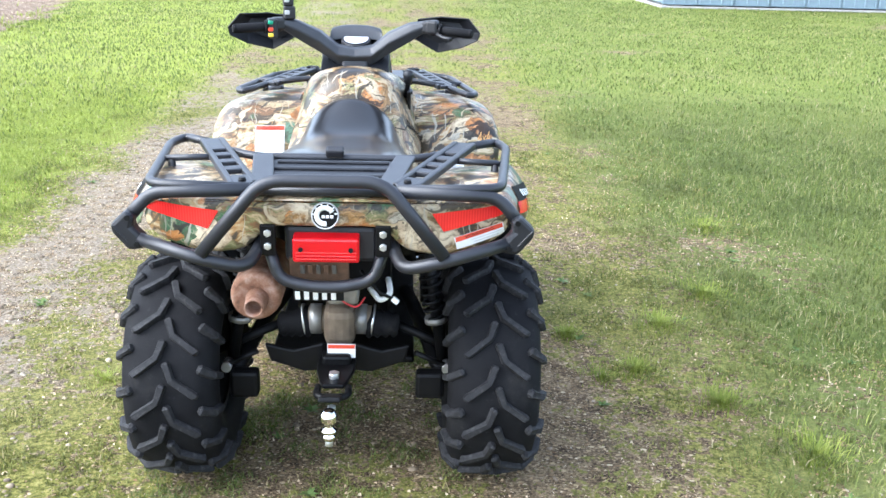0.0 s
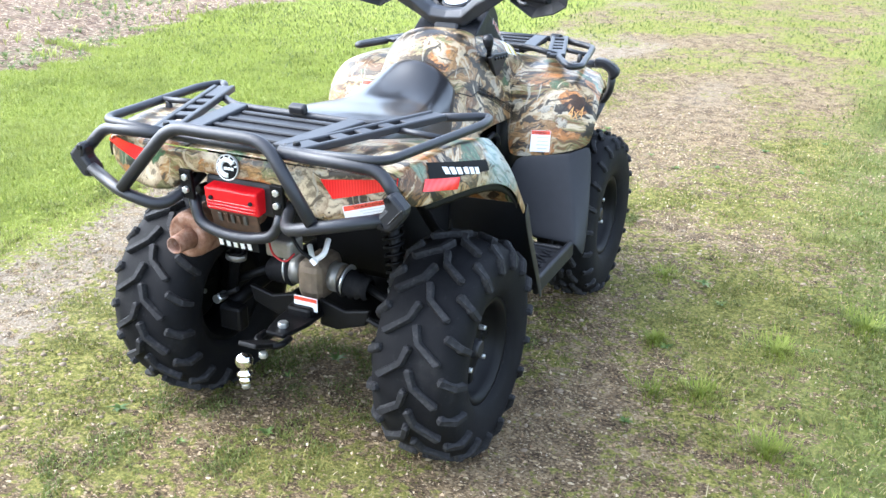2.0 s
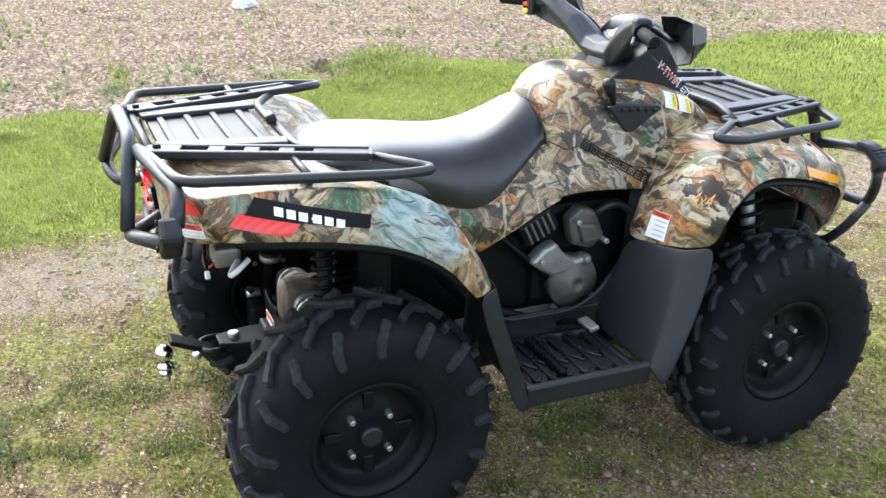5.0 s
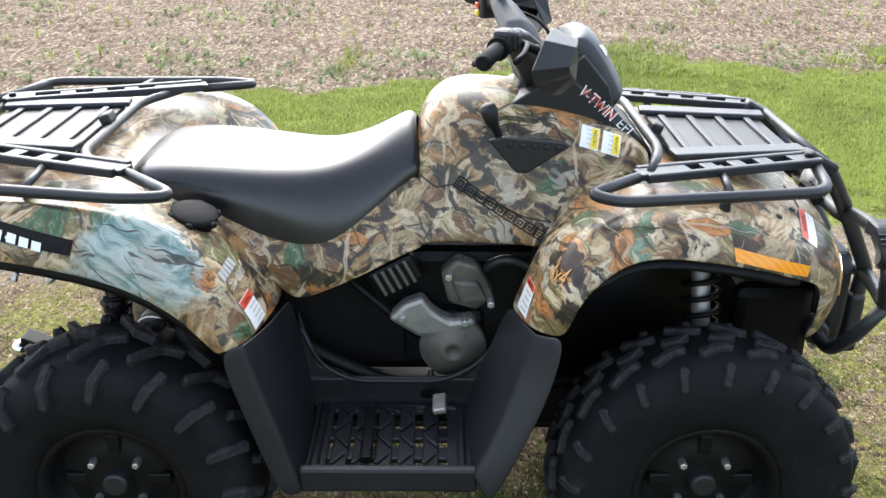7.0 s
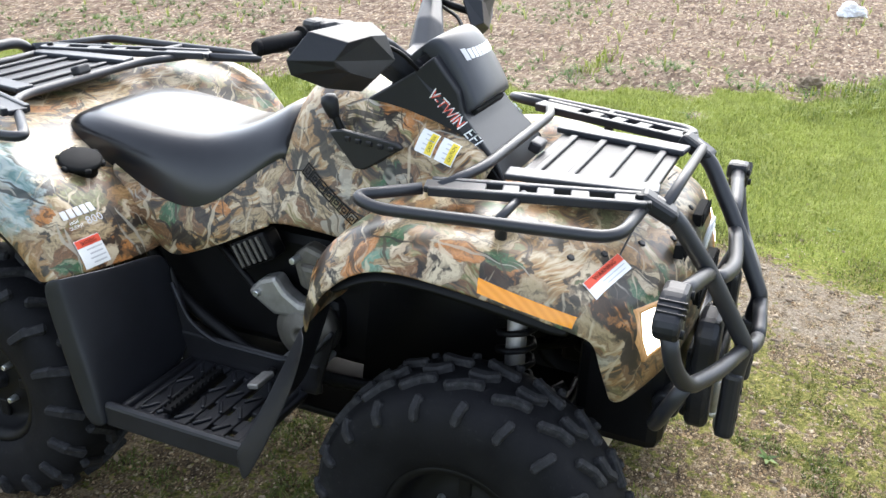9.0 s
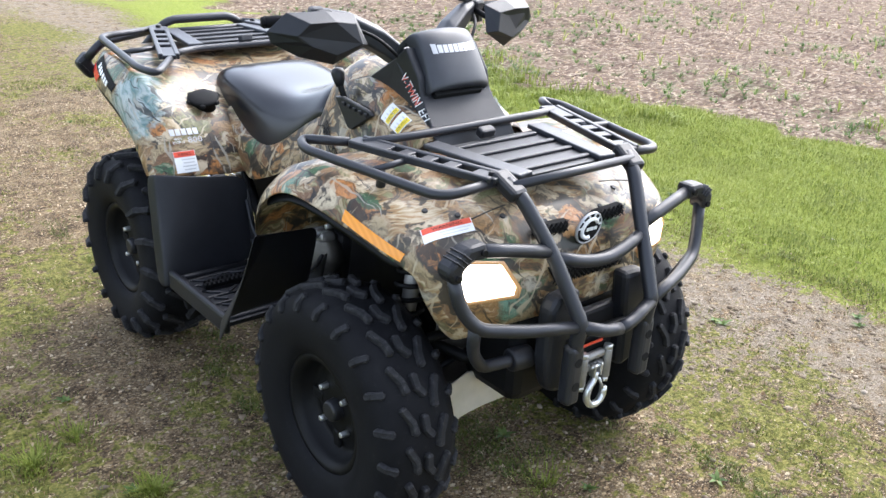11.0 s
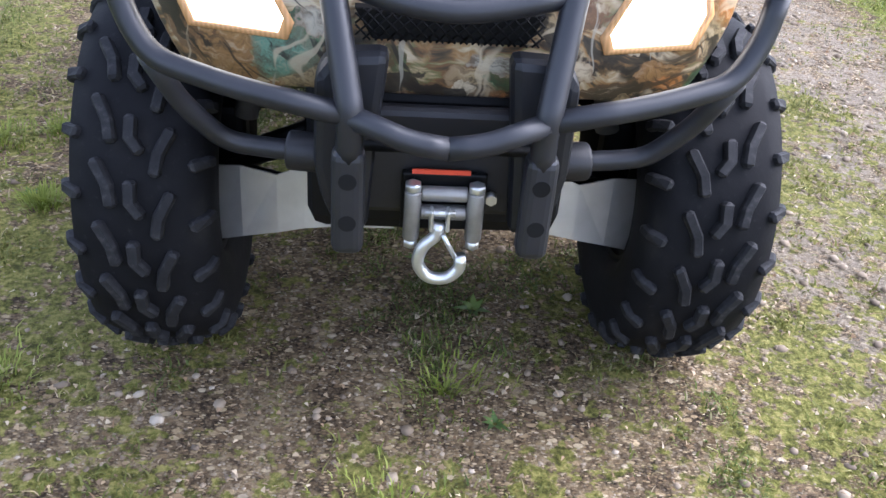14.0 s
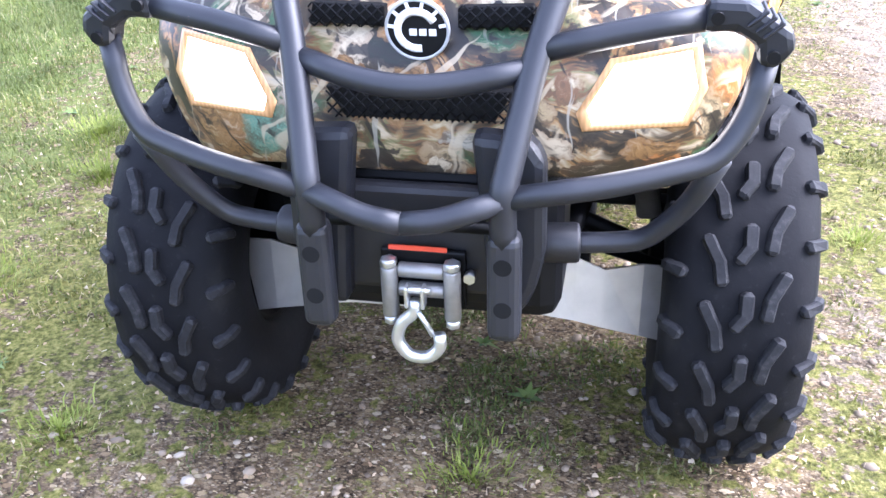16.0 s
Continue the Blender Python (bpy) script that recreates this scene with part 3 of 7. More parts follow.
def cover(x, y):
    """Share of lawn, tilled field and loose stone at a place."""
    x, y = np.asarray(x, float), np.asarray(y, float)
    n1, n2 = value_noise(x + 40, y + 11, 0.6), value_noise(x + 3, y + 70, 1.9)
    edge = np.interp(y, [-12, -3.4, -2.4, -1.5, 0, 1, 2, 3.4, 6, 13, 18], [-2.6, -3.3, -3.7, -4.1, -4.6, -4.75, -5.2, -5.3, -5.7, -5.6, -7.0])
    edge = edge + (n2 - 0.5) * 2.2 * ease(-y, -5.0, 1.0) + (n1 - 0.5) * 0.6 + (value_noise(x + 7, y + 41, 4.2) - 0.5) * 0.9
    field = ease(edge - x, -0.12, 0.2)
    bend = 0.07 * np.clip(y - 3.6, 0, None) ** 2
    n3, n4 = value_noise(x + 61, y + 23, 0.35), value_noise(x + 7, y + 41, 4.2)
    left = np.exp(-((x + 1.52 - bend + 0.10 * np.sin(y * 1.1)) / 0.27) ** 2) * (1 - 0.6 * ease(y, 6, 9))
    right = np.exp(-((x - 0.15 - bend) / 0.75) ** 2) * ease(y, 2.2, 4.2) * ease(n3, 0.35, 0.62)
    under = np.exp(-(x / 0.7) ** 2) * ease(-y, -2.4, -1.4)
    lawn = 0.53 + 0.47 * ease(x, 0.9 + (n1 - 0.5), 2.6 + (n1 - 0.5)) + 0.5 * ease(-x, 1.75, 2.2)
    lawn = np.clip(lawn, 0, 1) * (1 - 0.85 * left) * (1 - 0.75 * right) * (1 - 0.30 * under)
    loose = 1 - ease(-x, 1.9, 2.6)
    lawn = np.clip(lawn + ((n2 - 0.5) * 0.8 + (n4 - 0.5) * 0.6) * (0.35 + 0.65 * loose), 0, 1) * (1 - field)
    stony = np.clip(0.40 - 0.22 * ease(x, 0.2, 1.2) + 0.75 * left + 0.5 * right + 0.45 * ease(-x, 0.3, 1.0) * loose + (n1 - 0.5) * 0.9, 0, 1) * (1 - field)
    return lawn, field, stony


def height(x, y):
    lawn, field, _ = cover(x, y)
    near = np.exp(-(((x) / 1.2) ** 2 + ((y - 0.6) / 1.6) ** 2))
    h = (value_noise(x, y, 0.8) - 0.5) * 0.04 * (1 - near) + (value_noise(x + 9, y, 7.0, 2) - 0.5) * 0.012
    return h + field * (value_noise(x, y + 31, 3.0, 4) - 0.5) * 0.10


def steps(lo, hi, fine, reach, grow=1.22):
    a = list(np.arange(lo, hi + 1e-6, fine))
    d, v = fine, hi
    while v < reach:
        d *= grow
        v += d
        a.append(v)
    d, v, low = fine, lo, []
    while v > -reach:
        d *= grow
        v -= d
        low.append(v)
    return np.array(low[::-1] + a)


def build_ground():
    xs, ys = steps(-9.5, 5.0, 0.055, 900), steps(-6.0, 12.0, 0.06, 900)
    gx, gy = np.meshgrid(xs, ys)
    far = np.hypot(gx, gy) > 40
    gz = np.where(far, 0, height(gx, gy))
    verts = np.stack([gx, gy, gz], -1).reshape(-1, 3)
    ny, nx = gx.shape
    i = (np.arange(ny - 1)[:, None] * nx + np.arange(nx - 1)[None, :]).reshape(-1)
    quads = np.stack([i, i + 1, i + nx + 1, i + nx], -1)
    me = bpy.data.meshes.new("ground")
    me.vertices.add(len(verts))
    me.vertices.foreach_set("co", verts.astype(np.float32).ravel())
    me.loops.add(quads.size)
    me.loops.foreach_set("vertex_index", quads.astype(np.int32).ravel())
    me.polygons.add(len(quads))
    me.polygons.foreach_set("loop_start", np.arange(0, quads.size, 4, dtype=np.int32))
    me.polygons.foreach_set("use_smooth", np.ones(len(quads), bool))
    me.update(calc_edges=True)
    lawn, field, stony = cover(gx.ravel(), gy.ravel())
    for name, val in (("lawn", lawn), ("field", field), ("stony", stony)):
        at = me.attributes.new(name, "FLOAT", "POINT")
        at.data.foreach_set("value", val.astype(np.float32))
    me.materials.append(GROUND)
    return tagged(new("ground", me), "farmyard ground with patchy grass, gravel wheel tracks and a tilled field", "ground", kind="structure")


ground = build_ground()


def strips(name, base, tall, wide, lean, turn, curl, mat, label, category):
    """Many narrow bent leaves as one mesh: five points each."""
    n = len(base)
    d = np.stack([np.cos(turn), np.sin(turn), np.zeros(n)], -1)
    s = np.stack([-np.sin(turn), np.cos(turn), np.zeros(n)], -1)
    up = np.array([0, 0, 1.0])
    mid = base + d * (lean * tall * 0.35)[:, None] + up * (tall * 0.6)[:, None]
    tip = base + d * (lean * tall * (1 + curl))[:, None] + up * (tall * (1 - 0.35 * curl))[:, None]
    w = wide[:, None] / 2
    v = np.stack([base - s * w, base + s * w, mid - s * w * 0.8, mid + s * w * 0.8, tip], 1).reshape(-1, 3)
    o = np.arange(n)[:, None] * 5
    loops = np.concatenate([o + np.array([[0, 1, 3, 2]]), o + np.array([[2, 3, 4]])], 1).astype(np.int32)
    me = bpy.data.meshes.new(name)
    me.vertices.add(len(v))
    me.vertices.foreach_set("co", v.astype(np.float32).ravel())
    me.loops.add(loops.size)
    me.loops.foreach_set("vertex_index", loops.ravel())
    me.polygons.add(2 * n)
    st = (np.arange(n)[:, None] * 7 + np.array([[0, 4]])).astype(np.int32)
    me.polygons.foreach_set("loop_start", st.ravel())
    me.update(calc_edges=True)
    me.materials.append(mat)
    return tagged(new(name, me), label, category, kind="stuff")


def scatter(n, x0, x1, y0, y1, keep):
    x, y = rng.uniform(x0, x1, n), rng.uniform(y0, y1, n)
    ok = rng.random(n) < keep(x, y)
    x, y = x[ok], y[ok]
    return np.stack([x, y, height(x, y) - 0.002], -1)


# ---------- the quad bike: origin on the ground under the rear axle, nose along +y ----------
bike = new("quad_bike")
tagged(bike, "leaf-camouflage four-wheel quad bike with black racks parked on gravel and grass", "quad bike")


def tyre_skin(s, W, R):
    """Point and outward direction on the carcass at a distance s across the tread from its middle line."""
    prof = [(0.0, R - 0.018), (0.30 * W, R - 0.024), (0.44 * W, R - 0.040), (0.49 * W, R - 0.075), (0.5 * W, R - 0.10), (0.49 * W, R - 0.14)]
    sign, left = (1 if s >= 0 else -1), abs(s)
    for (x0, r0), (x1, r1) in zip(prof, prof[1:]):
        ln = math.hypot(x1 - x0, r1 - r0)
        if left <= ln:
            f = left / ln
            return sign * (x0 + (x1 - x0) * f), r0 + (r1 - r0) * f, sign * (r0 - r1) / ln, (x1 - x0) / ln
        left -= ln
    return sign * prof[-1][0], prof[-1][1], sign, 0.0


def lug_block(path, wide, tall, W, R):
    """One bent tread block with rounded ends laid along the carcass; path holds (across, angle)."""
    pts = [Vector((s, t * R)) for s, t in path]
    first, last = (pts[0] - pts[1]).normalized(), (pts[-1] - pts[-2]).normalized()
    spine = [(pts[0] + first * wide * 0.28, 0.50)] + [(p, 1.0) for p in pts] + [(pts[-1] + last * wide * 0.28, 0.50)]
    rows = []
    for i, (p, k) in enumerate(spine):
        d = (spine[min(i + 1, len(spine) - 1)][0] - spine[max(i - 1, 0)][0]).normalized()
        side = Vector((-d.y, d.x)) * (wide / 2 * k)
        end = i in (0, len(spine) - 1)
        row = []
        for off, lift in ((-1.15, -0.006), (-0.95, 0.62), (-0.62, 1.0), (0.62, 1.0), (0.95, 0.62), (1.15, -0.006)):
            q = p + side * off
            x, r, nx, nr = tyre_skin(q.x, W, R)
            up = lift if lift < 0 else lift * tall * (0.72 if end else 1.0)
            x, r, t = x + nx * up, r + nr * up, q.y / R
            row.append((x, -r * math.cos(t), r * math.sin(t)))
        rows.append(row)
    v, f = grid(rows)
    f += [[0, 1, 2, 3, 4, 5][::-1], [len(v) - 6 + k for k in range(6)]]
    return v, f


def make_tyre(W, R):
    prof = [(-0.34, 0.158), (-0.42, 0.168), (-0.47, 0.195), (-0.5, R - 0.10), (-0.49, R - 0.075), (-0.44, R - 0.040), (-0.30, R - 0.024),
            (-0.12, R - 0.019), (0.12, R - 0.019), (0.30, R - 0.024), (0.44, R - 0.040), (0.49, R - 0.075), (0.5, R - 0.10), (0.47, 0.195), (0.42, 0.168), (0.34, 0.158)]
    return lathe([(a * W, r) for a, r in prof], 72)


def lug_kinds(W, R, front, step):
    """Meshes of the tread blocks of one pitch: two sides, inner and shoulder rows."""
    kinds = []

    def add(*a):
        me = mesh_of(*lug_block(*a, W, R), False)
        me.materials.append(LUG)
        kinds.append(me)

    for side in (-1, 1):
        t = 0.5 * step if side > 0 else 0.0
        if front:
            add([(side * 0.145 * W, t), (side * 0.165 * W, t - 0.30 * step), (side * 0.245 * W, t - 0.66 * step)], 0.020, 0.015)
            add([(side * 0.39 * W, t - 0.12 * step), (side * 0.48 * W, t - 0.20 * step), (side * 0.56 * W, t - 0.24 * step)], 0.022, 0.012)
            if side > 0:
                add([(-0.010, t + 0.16 * step), (0.004, t - 0.04 * step), (0.004, t - 0.34 * step)], 0.020, 0.015)
        else:
            add([(side * 0.02 * W, t + 0.10 * step), (side * 0.075 * W, t - 0.26 * step), (side * 0.31 * W, t - 0.64 * step)], 0.021, 0.019)
            add([(side * 0.36 * W, t - 0.02 * step), (side * 0.50 * W, t - 0.18 * step), (side * 0.64 * W, t - 0.24 * step)], 0.028, 0.018)
    return kinds


def make_rim(W, hub):
    """Steel rim with a dished centre, seen from +x."""
    h = W * 0.36
    prof = [(-h, 0.150), (-h - 0.004, 0.166), (-h + 0.012, 0.166), (-h + 0.014, 0.150), (0.02, 0.128), (h - 0.03, 0.146), (h - 0.004, 0.150), (h - 0.002, 0.167), (h + 0.006, 0.167),
            (h + 0.006, 0.148), (h - 0.02, 0.138), (h - 0.05, 0.128), (h - 0.058, 0.115), (h - 0.045, 0.088), (h - 0.040, 0.06), (h - 0.040, 0.0)]
    return lathe(prof, 48)


def make_wheel(x, y, z, W, R, front):
    side = 1 if x > 0 else -1
    wheel = part("wheel", make_rim(W, front), FRAME, bike, "black steel wheel with four lug nuts")
    part("tyre", make_tyre(W, R), RUBBER, wheel, "knobbly black rubber tyre")
    n = 21 if front else 17
    step = 2 * math.pi / n
    for me in lug_kinds(W, R, front, step):
        for k in range(n):
            part("tread_lug", me, LUG, wheel).matrix_basis = pose(0, 0, 0, -math.degrees(step) * k, 0, 0)
    h = W * 0.36 - 0.04
    cap = part("hub_cap", rod((h - 0.02, 0, 0), (h + 0.028, 0, 0), 0.034, 20, 0.028, 0.006), PLASTIC_SOFT, wheel)
    for k in range(4):
        a = math.pi / 4 + k * math.pi / 2
        c, s = 0.068 * math.cos(a), 0.068 * math.sin(a)
        part("lug_nut", rod((h - 0.005, c, s), (h + 0.022, c, s), 0.010, 6, 0.008, 0.002), ZINC, wheel, "zinc lug nut")
        b = a + math.pi / 4
        part("spoke_rib", block((0.012, 0.030, 0.05), (h - 0.004, 0.092 * math.cos(b), 0.092 * math.sin(b)), (math.degrees(b) - 90, 0, 0), 0.005), FRAME, wheel)
    wheel.matrix_basis = pose(x, y, z) @ (Matrix.Identity(4) if side > 0 else Matrix.Diagonal((-1, 1, 1, 1)))
    return wheel


for sx in (1, -1):
    make_wheel(sx * 0.455, 0.0, 0.330, 0.265, 0.343, False)
    make_wheel(sx * 0.466, 1.292, 0.333, 0.230, 0.348, True)

# --- camouflage bodywork ---
# rear: cross rows from the middle to the lip, going forward
REAR = [
    [(0.0, -0.400, 0.960), (0.20, -0.400, 0.958), (0.36, -0.392, 0.957), (0.43, -0.375, 0.950), (0.465, -0.355, 0.915), (0.470, -0.345, 0.868)],
    [(0.0, -0.370, 0.966), (0.20, -0.370, 0.966), (0.37, -0.355, 0.966), (0.450, -0.335, 0.958), (0.492, -0.315, 0.915), (0.498, -0.310, 0.865)],
    [(0.0, -0.25, 0.955), (0.20, -0.25, 0.965), (0.38, -0.24, 0.972), (0.472, -0.24, 0.968), (0.518, -0.23, 0.920), (0.527, -0.225, 0.872)],
    [(0.0, -0.08, 0.930), (0.20, -0.08, 0.945), (0.38, -0.08, 0.972), (0.490, -0.08, 0.970), (0.538, -0.08, 0.915), (0.548, -0.08, 0.860)],
    [(0.0, 0.04, 0.900), (0.20, 0.04, 0.905), (0.36, 0.04, 0.950), (0.495, 0.05, 0.960), (0.548, 0.05, 0.902), (0.556, 0.05, 0.832)],
    [(0.0, 0.12, 0.860), (0.22, 0.12, 0.862), (0.34, 0.13, 0.885), (0.490, 0.145, 0.932), (0.552, 0.14, 0.862), (0.560, 0.13, 0.795)],
    [(0.0, 0.19, 0.838), (0.24, 0.20, 0.838), (0.34, 0.20, 0.848), (0.485, 0.205, 0.880), (0.552, 0.20, 0.815), (0.560, 0.19, 0.752)],
    [(0.0, 0.24, 0.80), (0.25, 0.265, 0.800), (0.35, 0.265, 0.802), (0.485, 0.255, 0.810), (0.552, 0.245, 0.760), (0.560, 0.228, 0.705)],
    [(0.0, 0.28, 0.74), (0.25, 0.305, 0.745), (0.36, 0.310, 0.742), (0.490, 0.300, 0.738), (0.553, 0.288, 0.710), (0.560, 0.252, 0.678)],
    [(0.0, 0.32, 0.67), (0.255, 0.350, 0.660), (0.36, 0.345, 0.668), (0.495, 0.325, 0.682), (0.553, 0.308, 0.688), (0.560, 0.256, 0.674)],
]
rear_body = part("rear_fender", welded(mesh_of(*both_sides(*grid(REAR)))), CAMO, bike, "rear fender in leaf camouflage")
creased(rear_body, REAR, (3,), 0.55)
baked(rear_body, 2, 0.006)

# the tail's back face, notched round the lamp
half = [(0.0, 0.958), (0.20, 0.957), (0.37, 0.955), (0.445, 0.945), (0.468, 0.90), (0.462, 0.862), (0.40, 0.832), (0.30, 0.816), (0.225, 0.824), (0.185, 0.842), (0.155, 0.890), (0.10, 0.898), (0.0, 0.890)]
rows = []
for x, z in half:
    fwd = 0.35 * max(0, x - 0.30) ** 1.0
    rows.append((x, -0.412 + fwd, z))
core = [(x * 0.90, y - 0.010, 0.925 + (z - 0.925) * 0.72) if k not in (0, 12) else (0.0, y - 0.008, 0.925 + (z - 0.925) * 0.6) for k, (x, y, z) in enumerate(rows)]
verts, faces = grid([rows, core])
faces += [[13 + k for k in (0, 1, 11, 12)], [13 + k for k in (1, 2, 10, 11)], [13 + k for k in (2, 9, 10)], [13 + k for k in (2, 3, 8, 9)], [13 + k for k in (3, 4, 7, 8)], [13 + k for k in (4, 5, 6, 7)]]
rim = [(x, y + 0.05, z) for x, y, z in rows[3:]]
n = len(verts)
verts = list(verts) + rim
faces += [[3 + k + 1, 3 + k, n + k, n + k + 1] for k in range(len(rim) - 1)]
tail_panel = part("tail_panel", welded(mesh_of(*both_sides(verts, faces))), CAMO, bike, "rear panel in leaf camouflage")
baked(tail_panel, 1, 0.004)

# front: rows from the middle line to the lip, from the bottom behind the wheel over the arch to the nose
FRONT = [
    [(0.26, 0.885, 0.66), (0.30, 0.868, 0.655)] + [(0.38, 0.880, 0.664), (0.47, 0.905, 0.682), (0.53, 0.935, 0.700), (0.558, 0.962, 0.716)],
    [(0.24, 0.935, 0.76), (0.295, 0.905, 0.75)] + [(0.39, 0.908, 0.758), (0.49, 0.925, 0.772), (0.545, 0.950, 0.780), (0.566, 0.978, 0.784)],
    [(0.19, 0.995, 0.870), (0.28, 0.950, 0.860)] + [(0.39, 0.945, 0.868), (0.49, 0.955, 0.872), (0.545, 0.985, 0.850), (0.562, 1.015, 0.832)],
    [(0.16, 1.040, 0.928), (0.25, 1.010, 0.922)] + [(0.37, 1.005, 0.928), (0.47, 1.010, 0.922), (0.530, 1.045, 0.900), (0.552, 1.072, 0.876)],
    [(0.0, 1.10, 0.945), (0.20, 1.10, 0.948), (0.35, 1.095, 0.950), (0.45, 1.10, 0.942), (0.515, 1.125, 0.918), (0.542, 1.142, 0.888)],
    [(0.0, 1.26, 0.950), (0.20, 1.26, 0.952), (0.33, 1.26, 0.952), (0.42, 1.26, 0.942), (0.490, 1.27, 0.915), (0.518, 1.275, 0.860)],
    [(0.0, 1.40, 0.938), (0.20, 1.40, 0.938), (0.32, 1.395, 0.928), (0.405, 1.39, 0.910), (0.462, 1.39, 0.885), (0.489, 1.395, 0.826)],
    [(0.0, 1.515, 0.914), (0.20, 1.51, 0.908), (0.31, 1.50, 0.890), (0.395, 1.49, 0.866), (0.438, 1.48, 0.850), (0.460, 1.475, 0.794)],
    [(0.0, 1.575, 0.885), (0.20, 1.57, 0.872), (0.30, 1.555, 0.852), (0.385, 1.545, 0.842), (0.428, 1.52, 0.825), (0.444, 1.505, 0.780)],
    [(0.0, 1.612, 0.845), (0.20, 1.606, 0.835), (0.30, 1.590, 0.822), (0.385, 1.570, 0.812), (0.428, 1.540, 0.795), (0.440, 1.515, 0.755)],
    [(0.0, 1.640, 0.765), (0.20, 1.628, 0.755), (0.30, 1.608, 0.748), (0.375, 1.585, 0.740), (0.418, 1.550, 0.735), (0.425, 1.520, 0.715)],
    [(0.0, 1.652, 0.690), (0.20, 1.636, 0.690), (0.28, 1.618, 0.680), (0.345, 1.590, 0.668), (0.385, 1.558, 0.655), (0.392, 1.532, 0.650)],
    [(0.0, 1.640, 0.645), (0.17, 1.628, 0.645), (0.25, 1.610, 0.638), (0.31, 1.580, 0.618), (0.345, 1.555, 0.600), (0.350, 1.53, 0.600)],
]
front_body = part("front_fender", welded(mesh_of(*both_sides(*grid(FRONT)))), CAMO, bike, "front fender and hood in leaf camouflage")
creased(front_body, FRONT, (3, 4), 0.6)
baked(front_body, 2, 0.006)

TANK = [
    [(0.0, 0.650, 0.985), (0.08, 0.652, 0.975), (0.135, 0.658, 0.935), (0.165, 0.655, 0.885), (0.205, 0.620, 0.81), (0.235, 0.575, 0.752)],
    [(0.0, 0.662, 1.050), (0.08, 0.664, 1.038), (0.140, 0.674, 0.985), (0.170, 0.678, 0.910), (0.212, 0.660, 0.84), (0.240, 0.640, 0.775)],
    [(0.0, 0.700, 1.102), (0.09, 0.702, 1.090), (0.155, 0.710, 1.030), (0.180, 0.708, 0.930), (0.222, 0.695, 0.85), (0.245, 0.700, 0.790)],
    [(0.0, 0.77, 1.125), (0.10, 0.77, 1.112), (0.170, 0.775, 1.048), (0.190, 0.78, 0.945), (0.230, 0.79, 0.86), (0.250, 0.800, 0.790)],
    [(0.0, 0.90, 1.105), (0.11, 0.90, 1.098), (0.182, 0.90, 1.055), (0.200, 0.90, 0.960), (0.235, 0.90, 0.86), (0.255, 0.905, 0.784)],
    [(0.0, 1.02, 1.075), (0.12, 1.02, 1.070), (0.190, 1.02, 1.040), (0.208, 1.02, 0.950), (0.240, 1.01, 0.86), (0.262, 0.985, 0.778)],
    [(0.0, 1.12, 1.035), (0.12, 1.12, 1.045), (0.178, 1.12, 1.022), (0.222, 1.115, 0.945), (0.250, 1.09, 0.86), (0.270, 1.04, 0.80)],
    [(0.0, 1.19, 0.97), (0.13, 1.19, 0.985), (0.19, 1.19, 0.968), (0.230, 1.175, 0.915), (0.260, 1.13, 0.86), (0.275, 1.08, 0.82)],
]
console = part("tank_cover", welded(mesh_of(*both_sides(*grid(TANK)))), CAMO, bike, "tank cover in leaf camouflage")
baked(console, 2, 0.006)

# side band under the seat joining rear fender and tank cover
SIDE = [
    [(0.20, 0.18, 0.865), (0.245, 0.20, 0.845), (0.262, 0.24, 0.80), (0.262, 0.30, 0.73), (0.258, 0.355, 0.655)],
    [(0.20, 0.27, 0.815), (0.242, 0.28, 0.800), (0.258, 0.30, 0.765), (0.260, 0.345, 0.70), (0.256, 0.395, 0.644)],
    [(0.205, 0.36, 0.782), (0.238, 0.365, 0.772), (0.252, 0.38, 0.745), (0.254, 0.415, 0.70), (0.250, 0.45, 0.668)],
    [(0.20, 0.44, 0.770), (0.226, 0.445, 0.765), (0.240, 0.46, 0.745), (0.246, 0.49, 0.715), (0.246, 0.515, 0.697)],
    [(0.175, 0.53, 0.835), (0.196, 0.535, 0.825), (0.215, 0.545, 0.790), (0.235, 0.56, 0.750), (0.242, 0.575, 0.728)],
    [(0.145, 0.60, 0.905), (0.168, 0.61, 0.895), (0.200, 0.62, 0.840), (0.226, 0.63, 0.790), (0.243, 0.64, 0.766)],
    [(0.150, 0.665, 0.925), (0.167, 0.672, 0.900), (0.204, 0.668, 0.845), (0.230, 0.668, 0.795), (0.246, 0.672, 0.778)],
]
side_panel = None
for sx in (1, -1):
    v, f = grid(SIDE)
    if sx < 0:
        v, f = flip(v, f)
    ob = part("side_panel", welded(mesh_of(v, f)), CAMO, bike, "side panel in leaf camouflage")
    baked(ob, 2, 0.005)
    side_panel = side_panel or ob
    # raised hem where tank cover and fender meet
    part("panel_seam", tube([(sx * 0.262, 1.03, 0.80), (sx * 0.245, 1.02, 0.87), (sx * 0.232, 1.05, 0.925), (sx * 0.222, 1.13, 0.955)], 0.006, 0.05, 8), CAMO, bike)

for sx in (1, -1):
    pts = [(sx * 0.4, 0.655, 0.925), (sx * 0.4, 0.70, 0.905), (sx * 0.4, 0.74, 0.915), (sx * 0.4, 0.80, 0.89), (sx * 0.4, 0.90, 0.85), (sx * 0.4, 0.99, 0.835)]
    tree = surface(console)
    line = []
    for a, b in zip(pts, pts[1:]):
        for k in range(6):
            q = Vector(a).lerp(Vector(b), k / 6)
            hit = tree.ray_cast(q, Vector((-sx, 0, 0)))
            if hit[0]:
                line.append(hit[0])
    part("panel_gap", tube(line, 0.0022, 0, 6), SEAM, bike)

